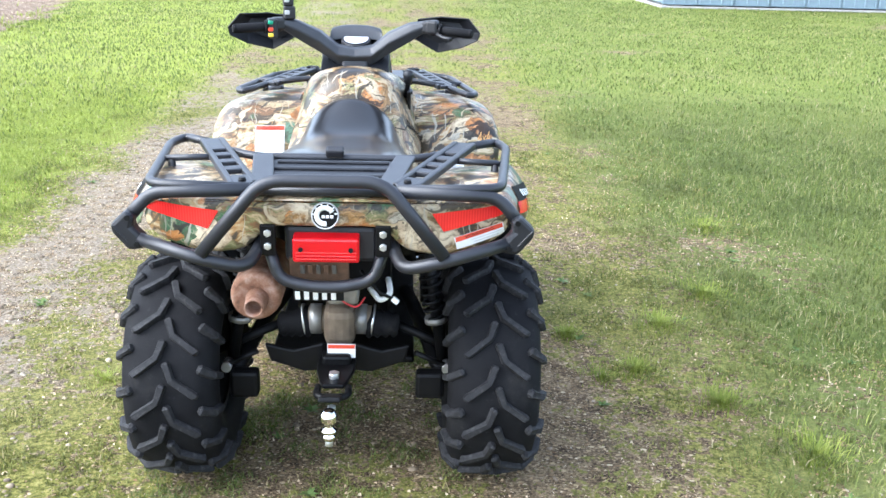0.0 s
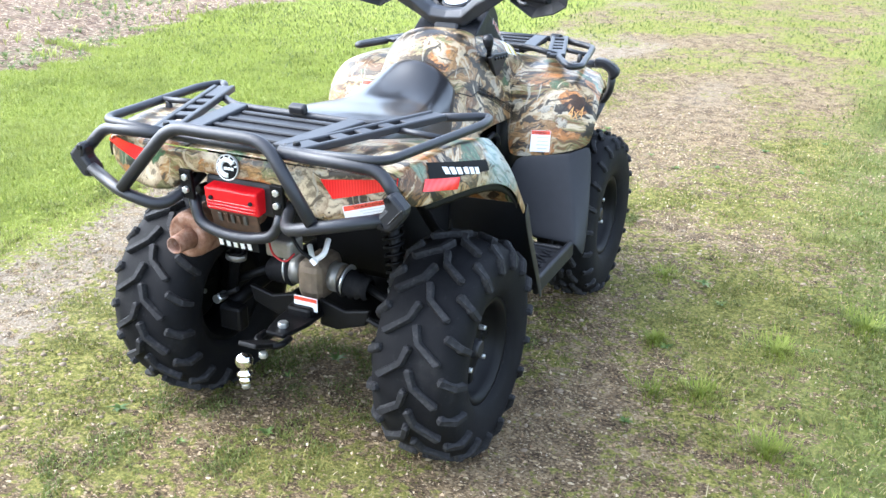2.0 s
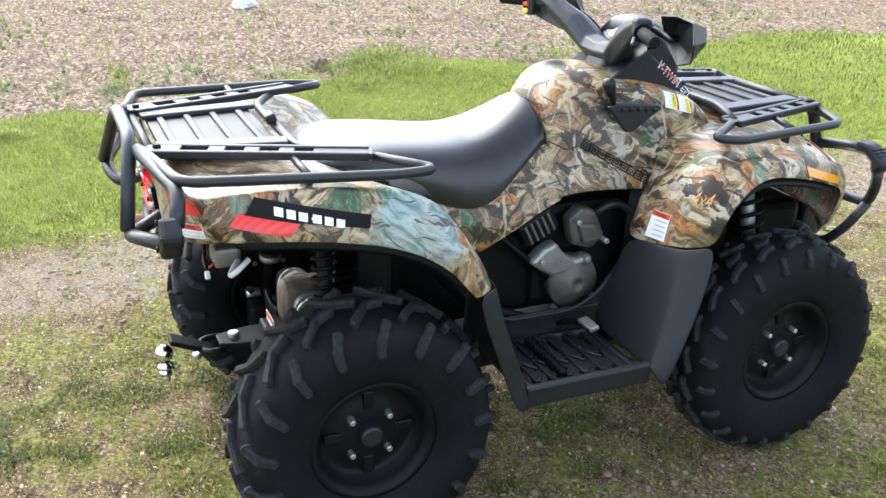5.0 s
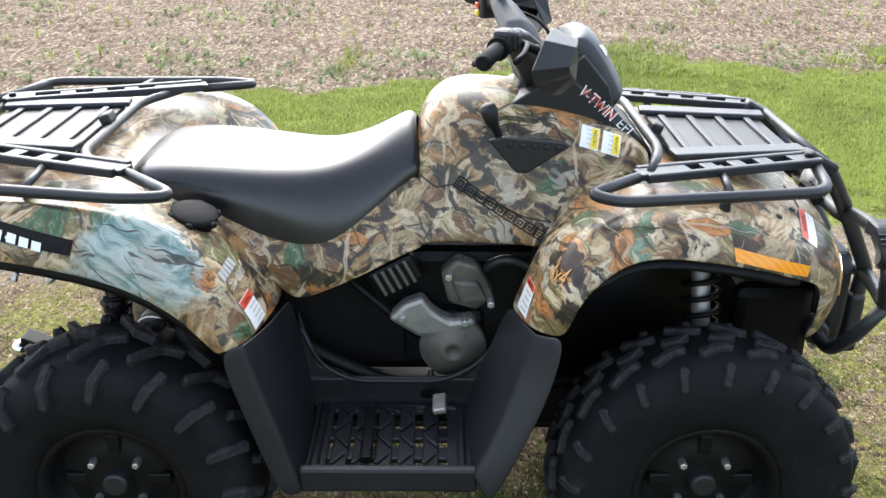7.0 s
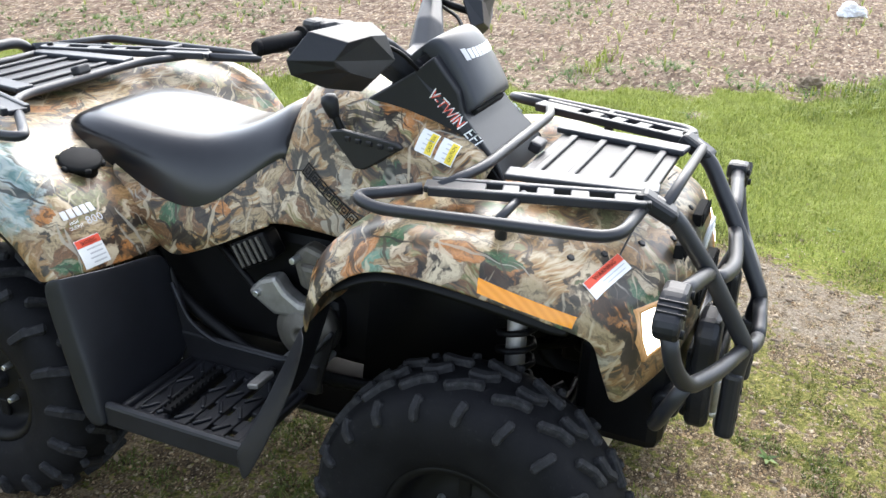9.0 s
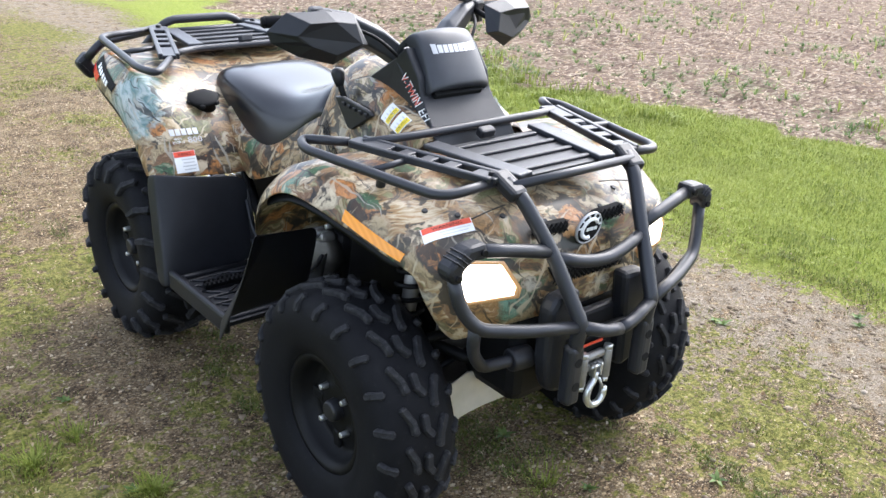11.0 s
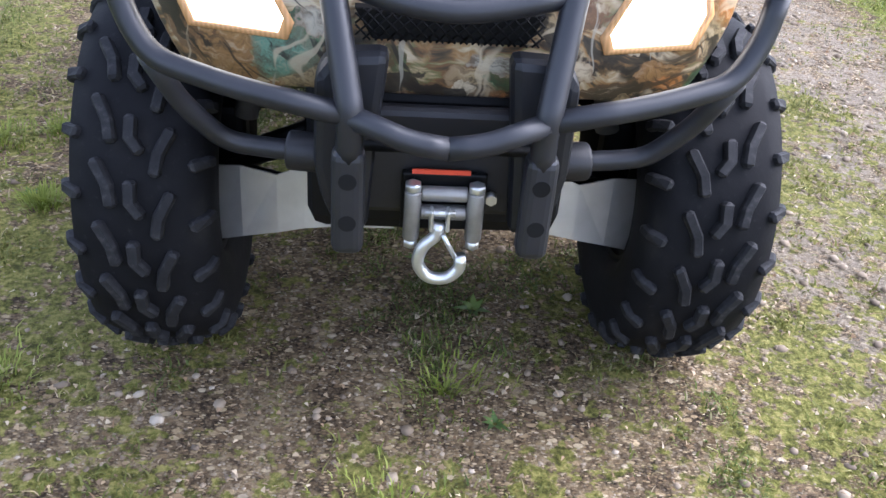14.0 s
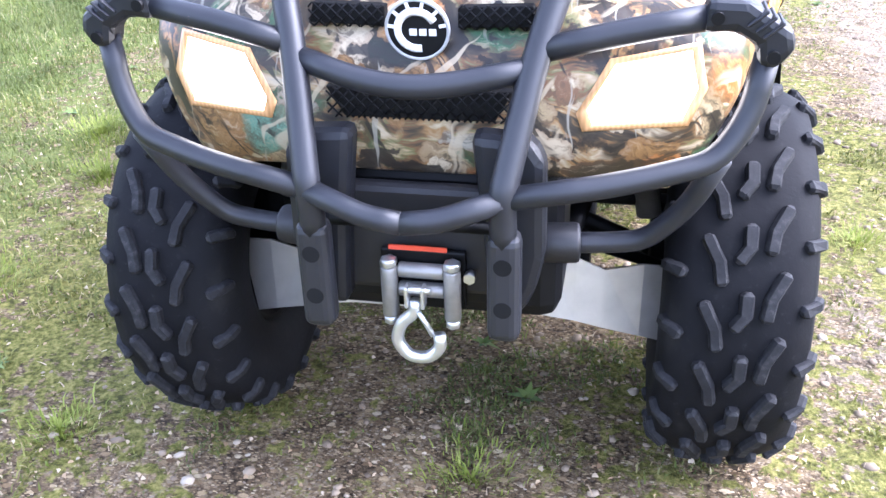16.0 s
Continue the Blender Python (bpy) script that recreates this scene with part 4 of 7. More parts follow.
# seat: rows from the middle top to the skirt
SEAT = [
    [(0.0, -0.045, 0.900), (0.05, -0.045, 0.900), (0.09, -0.040, 0.900), (0.12, -0.030, 0.898), (0.13, -0.02, 0.89), (0.13, -0.015, 0.88)],
    [(0.0, -0.020, 0.955), (0.08, -0.020, 0.955), (0.135, -0.010, 0.945), (0.162, 0.0, 0.915), (0.168, 0.0, 0.895), (0.168, 0.0, 0.875)],
    [(0.0, 0.06, 0.985), (0.09, 0.06, 0.985), (0.16, 0.06, 0.970), (0.195, 0.06, 0.930), (0.205, 0.065, 0.890), (0.205, 0.07, 0.862)],
    [(0.0, 0.20, 0.980), (0.10, 0.20, 0.979), (0.17, 0.20, 0.962), (0.208, 0.20, 0.915), (0.220, 0.205, 0.86), (0.222, 0.21, 0.812)],
    [(0.0, 0.34, 0.962), (0.095, 0.34, 0.962), (0.16, 0.34, 0.945), (0.20, 0.345, 0.89), (0.222, 0.355, 0.83), (0.226, 0.36, 0.776)],
    [(0.0, 0.45, 0.963), (0.08, 0.45, 0.962), (0.135, 0.45, 0.94), (0.175, 0.455, 0.885), (0.205, 0.455, 0.82), (0.217, 0.450, 0.766)],
    [(0.0, 0.54, 0.990), (0.07, 0.54, 0.985), (0.12, 0.545, 0.955), (0.155, 0.55, 0.90), (0.180, 0.545, 0.862), (0.190, 0.535, 0.83)],
    [(0.0, 0.60, 1.028), (0.065, 0.60, 1.018), (0.112, 0.605, 0.975), (0.145, 0.61, 0.93), (0.160, 0.610, 0.910), (0.165, 0.605, 0.89)],
    [(0.0, 0.635, 1.050), (0.06, 0.638, 1.036), (0.108, 0.645, 0.990), (0.140, 0.650, 0.945), (0.150, 0.650, 0.930), (0.152, 0.648, 0.91)],
    [(0.0, 0.650, 1.03), (0.055, 0.652, 1.02), (0.10, 0.66, 0.975), (0.13, 0.665, 0.93), (0.14, 0.665, 0.915), (0.142, 0.66, 0.90)],
]
SEAT = [[(x * k, y, z + up) for (x, y, z), k, up in zip(r, (1, 1.05, 1.08, 1.05, 1.01, 1), (0, 0.001, 0.010, 0.012, 0.004, 0))] for r in SEAT]
SEAT = [[(x, y, z - d * (0.026 if y < 0.5 else 0.012)) for (x, y, z), d in zip(r, (1, 1, 1, 0.7, 0.3, 0))] for r in SEAT]
seat = part("seat", welded(mesh_of(*both_sides(*grid(SEAT)))), VINYL, bike, "long black vinyl saddle")
baked(seat, 2)

# --- black lower plastics ---
for sx in (1, -1):
    def sided(rows, name, label, thick=0.006, mat=PLASTIC, lv=1):
        v, f = grid(rows)
        if sx < 0:
            v, f = flip(v, f)
        return baked(part(name, mesh_of(v, f), mat, bike, label), lv, thick)

    sided([[(0.295, 0.875, 0.665), (0.40, 0.890, 0.675), (0.485, 0.912, 0.690), (0.490, 0.914, 0.690), (0.530, 0.938, 0.706), (0.559, 0.966, 0.722)],
           [(0.285, 0.850, 0.60), (0.41, 0.86, 0.60), (0.510, 0.882, 0.605), (0.515, 0.885, 0.605), (0.550, 0.915, 0.605), (0.572, 0.945, 0.605)],
           [(0.28, 0.805, 0.47), (0.43, 0.815, 0.47), (0.552, 0.825, 0.465), (0.557, 0.828, 0.465), (0.580, 0.852, 0.45), (0.592, 0.874, 0.44)],
           [(0.28, 0.775, 0.395), (0.44, 0.775, 0.392), (0.572, 0.782, 0.385), (0.577, 0.785, 0.383), (0.592, 0.803, 0.345), (0.600, 0.818, 0.328)]],
          "front_mud_guard", "black plastic mud guard behind the front wheel", lv=2)
    sided([[(0.25, 0.365, 0.665), (0.40, 0.350, 0.675), (0.500, 0.328, 0.692), (0.552, 0.312, 0.697), (0.556, 0.308, 0.697), (0.562, 0.258, 0.683)],
           [(0.25, 0.375, 0.60), (0.41, 0.368, 0.60), (0.510, 0.352, 0.60), (0.557, 0.335, 0.60), (0.561, 0.330, 0.60), (0.568, 0.280, 0.60)],
           [(0.25, 0.40, 0.47), (0.42, 0.40, 0.47), (0.53, 0.395, 0.47), (0.570, 0.384, 0.47), (0.574, 0.379, 0.47), (0.582, 0.330, 0.46)],
           [(0.25, 0.415, 0.36), (0.42, 0.418, 0.36), (0.54, 0.420, 0.352), (0.582, 0.418, 0.345), (0.586, 0.412, 0.343), (0.594, 0.372, 0.338)]],
          "rear_mud_guard", "black plastic mud guard before the rear wheel", lv=2)
    # arch liners
    sided([[(x * 0.985, y, z - 0.022) for x, y, z in r[1:]] for r in REAR[1:8]], "rear_arch_liner", "", 0.004, FRAME)
    sided([[(x * 0.985, y, z - 0.025) for x, y, z in r[1:]] for r in FRONT[2:8]], "front_arch_liner", "", 0.004, FRAME)
    sided([[(0.20, 0.93, 0.80), (0.22, 0.90, 0.40)], [(0.20, 1.10, 0.91), (0.22, 1.05, 0.42)], [(0.20, 1.35, 0.90), (0.20, 1.30, 0.45)]], "inner_guard", "", 0.004, FRAME, 0)

# dark foot-well panels between the guards, with a moulded line
for sx in (1, -1):
    well = part("foot_well_panel", prism([(0.36, 0.36), (0.80, 0.36), (0.86, 0.56), (0.80, 0.48), (0.72, 0.435), (0.50, 0.435), (0.42, 0.48), (0.38, 0.62)], 0.012, Matrix.Translation((sx * 0.262 - 0.006, 0, 0)) @ YZ, 0.004), PLASTIC_SOFT, bike, "black moulded foot-well panel")
    part("moulded_line", tube([(sx * 0.272, 0.385, 0.58), (sx * 0.272, 0.425, 0.482), (sx * 0.272, 0.50, 0.438), (sx * 0.272, 0.72, 0.438), (sx * 0.272, 0.80, 0.482), (sx * 0.272, 0.85, 0.55)], 0.006, 0.05, 8), PLASTIC, well)

# foot boards: rims, cross ribs, long ribs and a toothed steel peg
for sx in (1, -1):
    board = part("foot_board", tube([(sx * 0.28, 0.435, 0.372), (sx * 0.54, 0.435, 0.378), (sx * 0.545, 0.76, 0.374), (sx * 0.29, 0.76, 0.368), (sx * 0.28, 0.60, 0.368)], 0.011, 0.02, 8), PLASTIC, bike, "black slotted plastic foot board")
    part("outer_skirt", block((0.022, 0.385, 0.062), (sx * 0.560, 0.600, 0.372), (0, 0, 0), 0.009), PLASTIC, board)
    part("rear_rim", block((0.30, 0.045, 0.016), (sx * 0.41, 0.437, 0.366), (0, 0, 0), 0.004), PLASTIC, board)
    part("front_rim", block((0.28, 0.055, 0.016), (sx * 0.42, 0.755, 0.366), (0, 0, 0), 0.004), PLASTIC, board)
    for k, y in enumerate((0.487, 0.534, 0.585, 0.636, 0.690)):
        part("tread_rib", block((0.28, 0.037, 0.018), (sx * 0.41, y, 0.367), (0, 0, 0), 0.004), PLASTIC, board)
        for j in range(4):
            part("tread_tooth", block((0.046, 0.010, 0.008), (sx * (0.31 + 0.063 * j), y + 0.003 * (-1) ** j, 0.379), (0, 0, 35 * (-1) ** j), 0.003), PLASTIC, board)
    for x in (0.275, 0.39, 0.465, 0.530):
        part("long_rib", block((0.046, 0.33, 0.014), (sx * x, 0.595, 0.363), (0, 0, 0), 0.004), PLASTIC, board)
    peg = part("foot_peg", block((0.20, 0.026, 0.014), (sx * 0.415, 0.548, 0.388), (0, 0, 0), 0.002), FRAME, bike, "toothed steel foot peg")
    for j in range(13):
        for dy in (-0.011, 0.011):
            part("peg_tooth", block((0.008, 0.004, 0.010), (sx * (0.322 + 0.0155 * j), 0.548 + dy, 0.398), (0, 0, 0), 0.001, 1), FRAME, peg)

# --- chassis and drive train ---
part("belly_pan", block((0.46, 1.25, 0.022), (0, 0.72, 0.285), (0, 0, 0), 0.008), FRAME, bike)
part("frame_core", block((0.30, 0.95, 0.34), (0, 0.66, 0.56), (0, 0, 0), 0.03), FRAME, bike)
for sx in (1, -1):
    part("frame_rail", tube([(sx * 0.20, -0.30, 0.80), (sx * 0.20, 0.15, 0.78), (sx * 0.22, 0.38, 0.50), (sx * 0.235, 0.62, 0.395), (sx * 0.235, 0.9, 0.40), (sx * 0.20, 1.45, 0.46)], 0.017, 0.08), FRAME, bike)
    part("side_cover", block((0.014, 0.42, 0.085), (sx * 0.262, 0.60, 0.405), (0, 6 * sx, 0), 0.006), PLASTIC_SOFT, bike)
    part("frame_brace", tube([(sx * 0.19, 0.42, 0.74), (sx * 0.21, 0.60, 0.58), (sx * 0.20, 0.66, 0.52)], 0.010, 0.05, 8), FRAME, bike)
    airbox = part("airbox", block((0.06, 0.12, 0.075), (sx * 0.205, 0.605, 0.695), (28, 0, 0), 0.012), FRAME, bike)
    for k in range(5):
        part("airbox_rib", block((0.008, 0.008, 0.060), (sx * 0.238, 0.571 + 0.017 * k, 0.677 + 0.009 * k), (28, 0, 0), 0.002), CASTING, airbox)
engine = part("engine_case", block((0.36, 0.20, 0.17), (0, 0.72, 0.50), (0, 0, 0), 0.03), FRAME, bike, "black engine case with dusty castings")
part("clutch_cover", lathe([(0.17, 0.0), (0.17, 0.076), (0.214, 0.082), (0.226, 0.078), (0.228, 0.060), (0.236, 0.056), (0.240, 0.034), (0.246, 0.028), (0.248, 0.016), (0.240, 0.014), (0.240, 0.0)], 40), CASTING, engine).matrix_basis = pose(0, 0.742, 0.503)
part("upper_casting", prism([(0.585, 0.585), (0.625, 0.625), (0.668, 0.642), (0.695, 0.605), (0.735, 0.580), (0.79, 0.590), (0.80, 0.562), (0.72, 0.540), (0.66, 0.535), (0.62, 0.560)], 0.05, Matrix.Translation((0.185, 0, 0)) @ YZ, 0.012), ALLOY, engine)
part("cylinder_head", prism([(0.71, 0.70), (0.75, 0.735), (0.80, 0.72), (0.84, 0.64), (0.80, 0.60), (0.73, 0.62)], 0.05, Matrix.Translation((0.17, 0, 0)) @ YZ, 0.012), CASTING, engine)
part("head_cover", prism([(0.735, 0.69), (0.80, 0.685), (0.825, 0.63), (0.76, 0.62)], 0.03, Matrix.Translation((0.205, 0, 0)) @ YZ, 0.012), CASTING, engine)
for y, z in ((0.62, 0.59), (0.77, 0.58), (0.73, 0.70), (0.83, 0.63), (0.69, 0.42), (0.81, 0.45)):
    part("engine_bolt", rod((0.20, y, z), (0.248, y, z), 0.009, 6, None, 0.002), ZINC, engine)
for sx in (1, -1):
    part("coolant_hose", tube([(sx * 0.18, 0.80, 0.68), (sx * 0.21, 0.86, 0.74), (sx * 0.20, 0.94, 0.70), (sx * 0.18, 1.0, 0.6)], 0.013, 0.06, 8), PLASTIC_SOFT, bike)
brake = part("brake_pedal", tube([(0.27, 0.67, 0.40), (0.30, 0.70, 0.42), (0.36, 0.71, 0.43), (0.40, 0.70, 0.43)], 0.009, 0.02, 8), FRAME, bike, "foot brake lever")
part("pedal_pad", block((0.07, 0.032, 0.014), (0.37, 0.71, 0.438), (12, 0, 0), 0.004), ALLOY, brake)

diff = part("rear_differential", block((0.095, 0.15, 0.135), (0.005, -0.02, 0.475), (0, 0, 0), 0.035, 3), DIRTY, bike, "mud-stained cast rear differential")
part("axle_tube", rod((-0.09, -0.02, 0.478), (0.10, -0.02, 0.478), 0.041, 24, None, 0.004), DIRTY, diff)
for sx in (1, -1):
    part("axle_boot_clamp", rod((sx * 0.05, -0.02, 0.478), (sx * 0.085, -0.02, 0.478), 0.046, 24), ALLOY, bike)
    bellows = [(0.085 + 0.012 * k, 0.046 - 0.0017 * k + (0.006 if k % 2 else -0.003)) for k in range(9)]
    ob = part("axle_boot", lathe([(a * sx, r) for a, r in bellows], 28), RUBBER, bike)
    ob.matrix_basis = pose(0, -0.02, 0.478, 0, sx * 6, 0)
    part("boot_band", rod((sx * 0.098, -0.02, 0.474), (sx * 0.104, -0.02, 0.473), 0.050, 24), ZINC, bike)
    part("drive_shaft", rod((sx * 0.17, -0.02, 0.465), (sx * 0.38, -0.005, 0.36), 0.014), FRAME, bike)
    part("trailing_arm", tube([(sx * 0.20, 0.36, 0.42), (sx * 0.25, 0.15, 0.40), (sx * 0.30, -0.04, 0.335), (sx * 0.34, -0.05, 0.30)], 0.024, 0.08), FRAME, bike)
    part("arm_bracket", block((0.085, 0.05, 0.085), (sx * 0.275, -0.10, 0.305), (0, 0, 0), 0.012), FRAME, bike)
    part("swing_guard", prism([(-0.04, 0.43), (-0.13, 0.405), (-0.215, 0.425), (-0.20, 0.37), (-0.10, 0.335), (-0.04, 0.34)], 0.018, Matrix.Translation((0, -0.09, 0.0)) @ Matrix.Diagonal((-sx, 1, 1, 1)) @ XZ, 0.006), FRAME, bike)
    part("stabiliser_rod", rod((sx * 0.23, -0.13, 0.42), (sx * 0.33, -0.10, 0.36), 0.008), FRAME, bike)
    part("rod_end", rod((sx * 0.325, -0.12, 0.36), (sx * 0.325, -0.075, 0.36), 0.015), ZINC, bike)
    # rear spring strut
    strut = part("rear_shock", rod((sx * 0.245, -0.03, 0.82), (sx * 0.315, -0.05, 0.36), 0.018), FRAME, bike, "black rear coil shock")
    a, b = Vector((sx * 0.245, -0.03, 0.80)), Vector((sx * 0.290, -0.045, 0.50))
    ax = (b - a).normalized()
    u = ax.orthogonal().normalized()
    w = ax.cross(u)
    part("coil_spring", tube([a.lerp(b, k / 96) + (u * math.cos(k * 0.785) + w * math.sin(k * 0.785)) * 0.030 for k in range(97)], 0.0055, 0.0, 6), FRAME, strut)
    part("spring_collar", rod(a.lerp(b, 1.0), a.lerp(b, 1.06), 0.034), ALLOY, strut)
    # front strut
    fs = part("front_shock", rod((sx * 0.25, 1.30, 0.86), (sx * 0.33, 1.32, 0.45), 0.022), ALLOY, bike, "grey front coil shock")
    a, b = Vector((sx * 0.25, 1.30, 0.85)), Vector((sx * 0.32, 1.317, 0.52))
    ax = (b - a).normalized()
    u = ax.orthogonal().normalized()
    w = ax.cross(u)
    part("coil_spring", tube([a.lerp(b, k / 72) + (u * math.cos(k * 0.785) + w * math.sin(k * 0.785)) * 0.040 for k in range(73)], 0.007, 0.0, 6), FRAME, fs)
    # front arms and their sheet guards
    part("upper_arm", tube([(sx * 0.20, 1.20, 0.52), (sx * 0.34, 1.28, 0.46), (sx * 0.20, 1.40, 0.52)], 0.014, 0.02), FRAME, bike)
    part("lower_arm", tube([(sx * 0.17, 1.12, 0.36), (sx * 0.37, 1.27, 0.31), (sx * 0.17, 1.44, 0.36)], 0.018, 0.02), FRAME, bike)
    part("front_axle", rod((sx * 0.12, 1.27, 0.45), (sx * 0.38, 1.272, 0.34), 0.015), FRAME, bike)
    part("tie_rod", rod((sx * 0.08, 1.40, 0.47), (sx * 0.36, 1.36, 0.37), 0.010), FRAME, bike)
    part("knuckle", block((0.06, 0.07, 0.20), (sx * 0.365, 1.275, 0.36), (0, 0, 0), 0.015), FRAME, bike)
    rows = [[(sx * 0.060, 1.49, 0.400), (sx * 0.060, 1.495, 0.335), (sx * 0.060, 1.40, 0.315)],
            [(sx * 0.165, 1.47, 0.425), (sx * 0.165, 1.485, 0.328), (sx * 0.165, 1.38, 0.300)],
            [(sx * 0.215, 1.463, 0.432), (sx * 0.215, 1.478, 0.318), (sx * 0.215, 1.37, 0.290)],
            [(sx * 0.262, 1.457, 0.408), (sx * 0.262, 1.470, 0.303), (sx * 0.262, 1.355, 0.278)],
            [(sx * 0.325, 1.446, 0.418), (sx * 0.325, 1.455, 0.283), (sx * 0.325, 1.33, 0.262)],
            [(sx * 0.392, 1.42, 0.402), (sx * 0.372, 1.435, 0.262), (sx * 0.372, 1.31, 0.250)]]
    v, f = grid(rows)
    ob = part("arm_guard", mesh_of(v, f, False), SKID, bike, "scuffed bare aluminium arm guard")
    baked(ob, 0, 0.004)
    ob.data.polygons.foreach_set("use_smooth", [False] * len(ob.data.polygons))

# --- exhaust, hitch, lamp, plate ---
muff = part("muffler", lathe([(-0.385, 0.0), (-0.385, 0.030), (-0.392, 0.052), (-0.388, 0.062), (-0.37, 0.066), (-0.10, 0.066), (-0.08, 0.05), (-0.08, 0.0)], 36, "y"), MUFF, bike, "rusty round muffler")
muff.matrix_basis = pose(-0.184, 0, 0.697)
pipe = part("tail_pipe", lathe([(-0.36, 0.0), (-0.385, 0.030), (-0.42, 0.026), (-0.45, 0.024), (-0.45, 0.020), (-0.40, 0.020), (-0.40, 0.0)], 28, "y"), MUFF, bike, "open rusty tail pipe")
pipe.matrix_basis = pose(-0.180, 0, 0.690)
hitch = part("tow_hitch", prism([(-0.055, -0.05), (0.055, -0.05), (0.055, -0.17), (0.040, -0.24), (0.030, -0.27), (-0.030, -0.27), (-0.040, -0.24), (-0.055, -0.17)], 0.014, Matrix.Translation((0, 0, 0.372)), 0.004), FRAME, bike, "black tow bar with a polished ball")
part("hitch_upright", block((0.085, 0.11, 0.055), (0, -0.09, 0.385), (0, 0, 0), 0.01), FRAME, hitch)
part("hitch_ring", tube([(-0.042, -0.255, 0.372), (-0.045, -0.305, 0.370), (0, -0.325, 0.369), (0.045, -0.305, 0.370), (0.042, -0.255, 0.372)], 0.010, 0.03), FRAME, hitch)
part("ball_mount", prism([(-0.028, 0.0), (0.028, 0.0), (0.030, 0.15), (-0.030, 0.15)], 0.014, pose(0, -0.262, 0.355, 180 - 24, 0, 0), 0.004), FRAME, hitch)
part("hitch_bolt", rod((0, -0.225, 0.376), (0, -0.225, 0.402), 0.016, 6, None, 0.003), ZINC, hitch)
part("mount_bolt", rod((0, -0.330, 0.335), (0, -0.330, 0.352), 0.013, 6, None, 0.003), ZINC, hitch)
bprof = [(0.0, 0.0), (0.0, 0.018), (0.012, 0.018), (0.016, 0.012), (0.022, 0.012), (0.022, 0.022), (0.030, 0.023), (0.036, 0.014), (0.042, 0.013)] + [(0.066 - 0.025 * math.cos(a), 0.025 * math.sin(a)) for a in np.linspace(0.55, 3.0, 9)] + [(0.0905, 0.0)]
ball = part("tow_ball", lathe(bprof, 28, "z"), CHROME, hitch, "polished steel tow ball")
ball.matrix_basis = pose(0, -0.418, 0.302)
part("ball_nut", rod((0, -0.418, 0.283), (0, -0.418, 0.302), 0.012, 6), ZINC, hitch)

tail_lamp = part("tail_lamp", block((0.165, 0.05, 0.066), (0.0, -0.400, 0.839), (8, 0, 0), 0.006), TAIL, bike, "lit red tail lamp")
for k in range(7):
    part("lens_ridge", block((0.150, 0.004, 0.003), (0.0, -0.4265 + 0.0011 * k, 0.815 + 0.008 * k), (8, 0, 0), 0.001, 1), REDREF, tail_lamp)
for sx in (1, -1):
    part("lens_screw", rod((sx * 0.062, -0.424, 0.840), (sx * 0.062, -0.430, 0.840), 0.006), INK, tail_lamp)
part("lamp_housing", block((0.235, 0.09, 0.095), (0.012, -0.345, 0.842), (0, 0, 0), 0.012), PLASTIC_SOFT, bike)
plate = part("licence_plate", block((0.15, 0.006, 0.075), (-0.02, -0.385, 0.772), (14, 0, 0), 0.002), PLATE, bike, "weathered rust-brown licence plate")
for k, x in enumerate((-0.062, -0.042, -0.022, -0.002, 0.018)):
    part("plate_mark", block((0.012, 0.003, 0.026), (x, -0.394, 0.776), (14, 0, 0), 0.002, 1), PLATE if k % 2 else CASTING, plate)
tag = part("registration_strip", block((0.13, 0.005, 0.04), (-0.025, -0.372, 0.700), (14, 0, 0), 0.002), INK, bike, "black strip with white marks")
for x in (-0.078, -0.055, -0.032, -0.009, 0.014):
    part("strip_mark", block((0.013, 0.003, 0.026), (x, -0.378, 0.698), (14, 0, 0), 0.003, 1), WHITE, tag)
part("wiring_box", block((0.085, 0.07, 0.055), (0.03, -0.24, 0.655), (0, 0, 0), 0.01), ALLOY, bike)
part("red_wire", tube([(0.01, -0.285, 0.68), (0.03, -0.30, 0.65), (0.07, -0.30, 0.63), (0.09, -0.28, 0.655)], 0.003, 0.02, 6), WIRE_RED, bike)
part("pale_hose", tube([(0.10, -0.22, 0.66), (0.13, -0.25, 0.63), (0.16, -0.24, 0.65), (0.15, -0.2, 0.68)], 0.008, 0.03, 8), WHITE, bike, "short pale rubber hose")
part("black_cable", tube([(0.08, -0.30, 0.74), (0.13, -0.31, 0.68), (0.165, -0.31, 0.665)], 0.005, 0.03, 6), FRAME, bike)
part("cable_plug", block((0.02, 0.012, 0.014), (0.172, -0.312, 0.66), (0, 40, 0), 0.002), WHITE, bike)

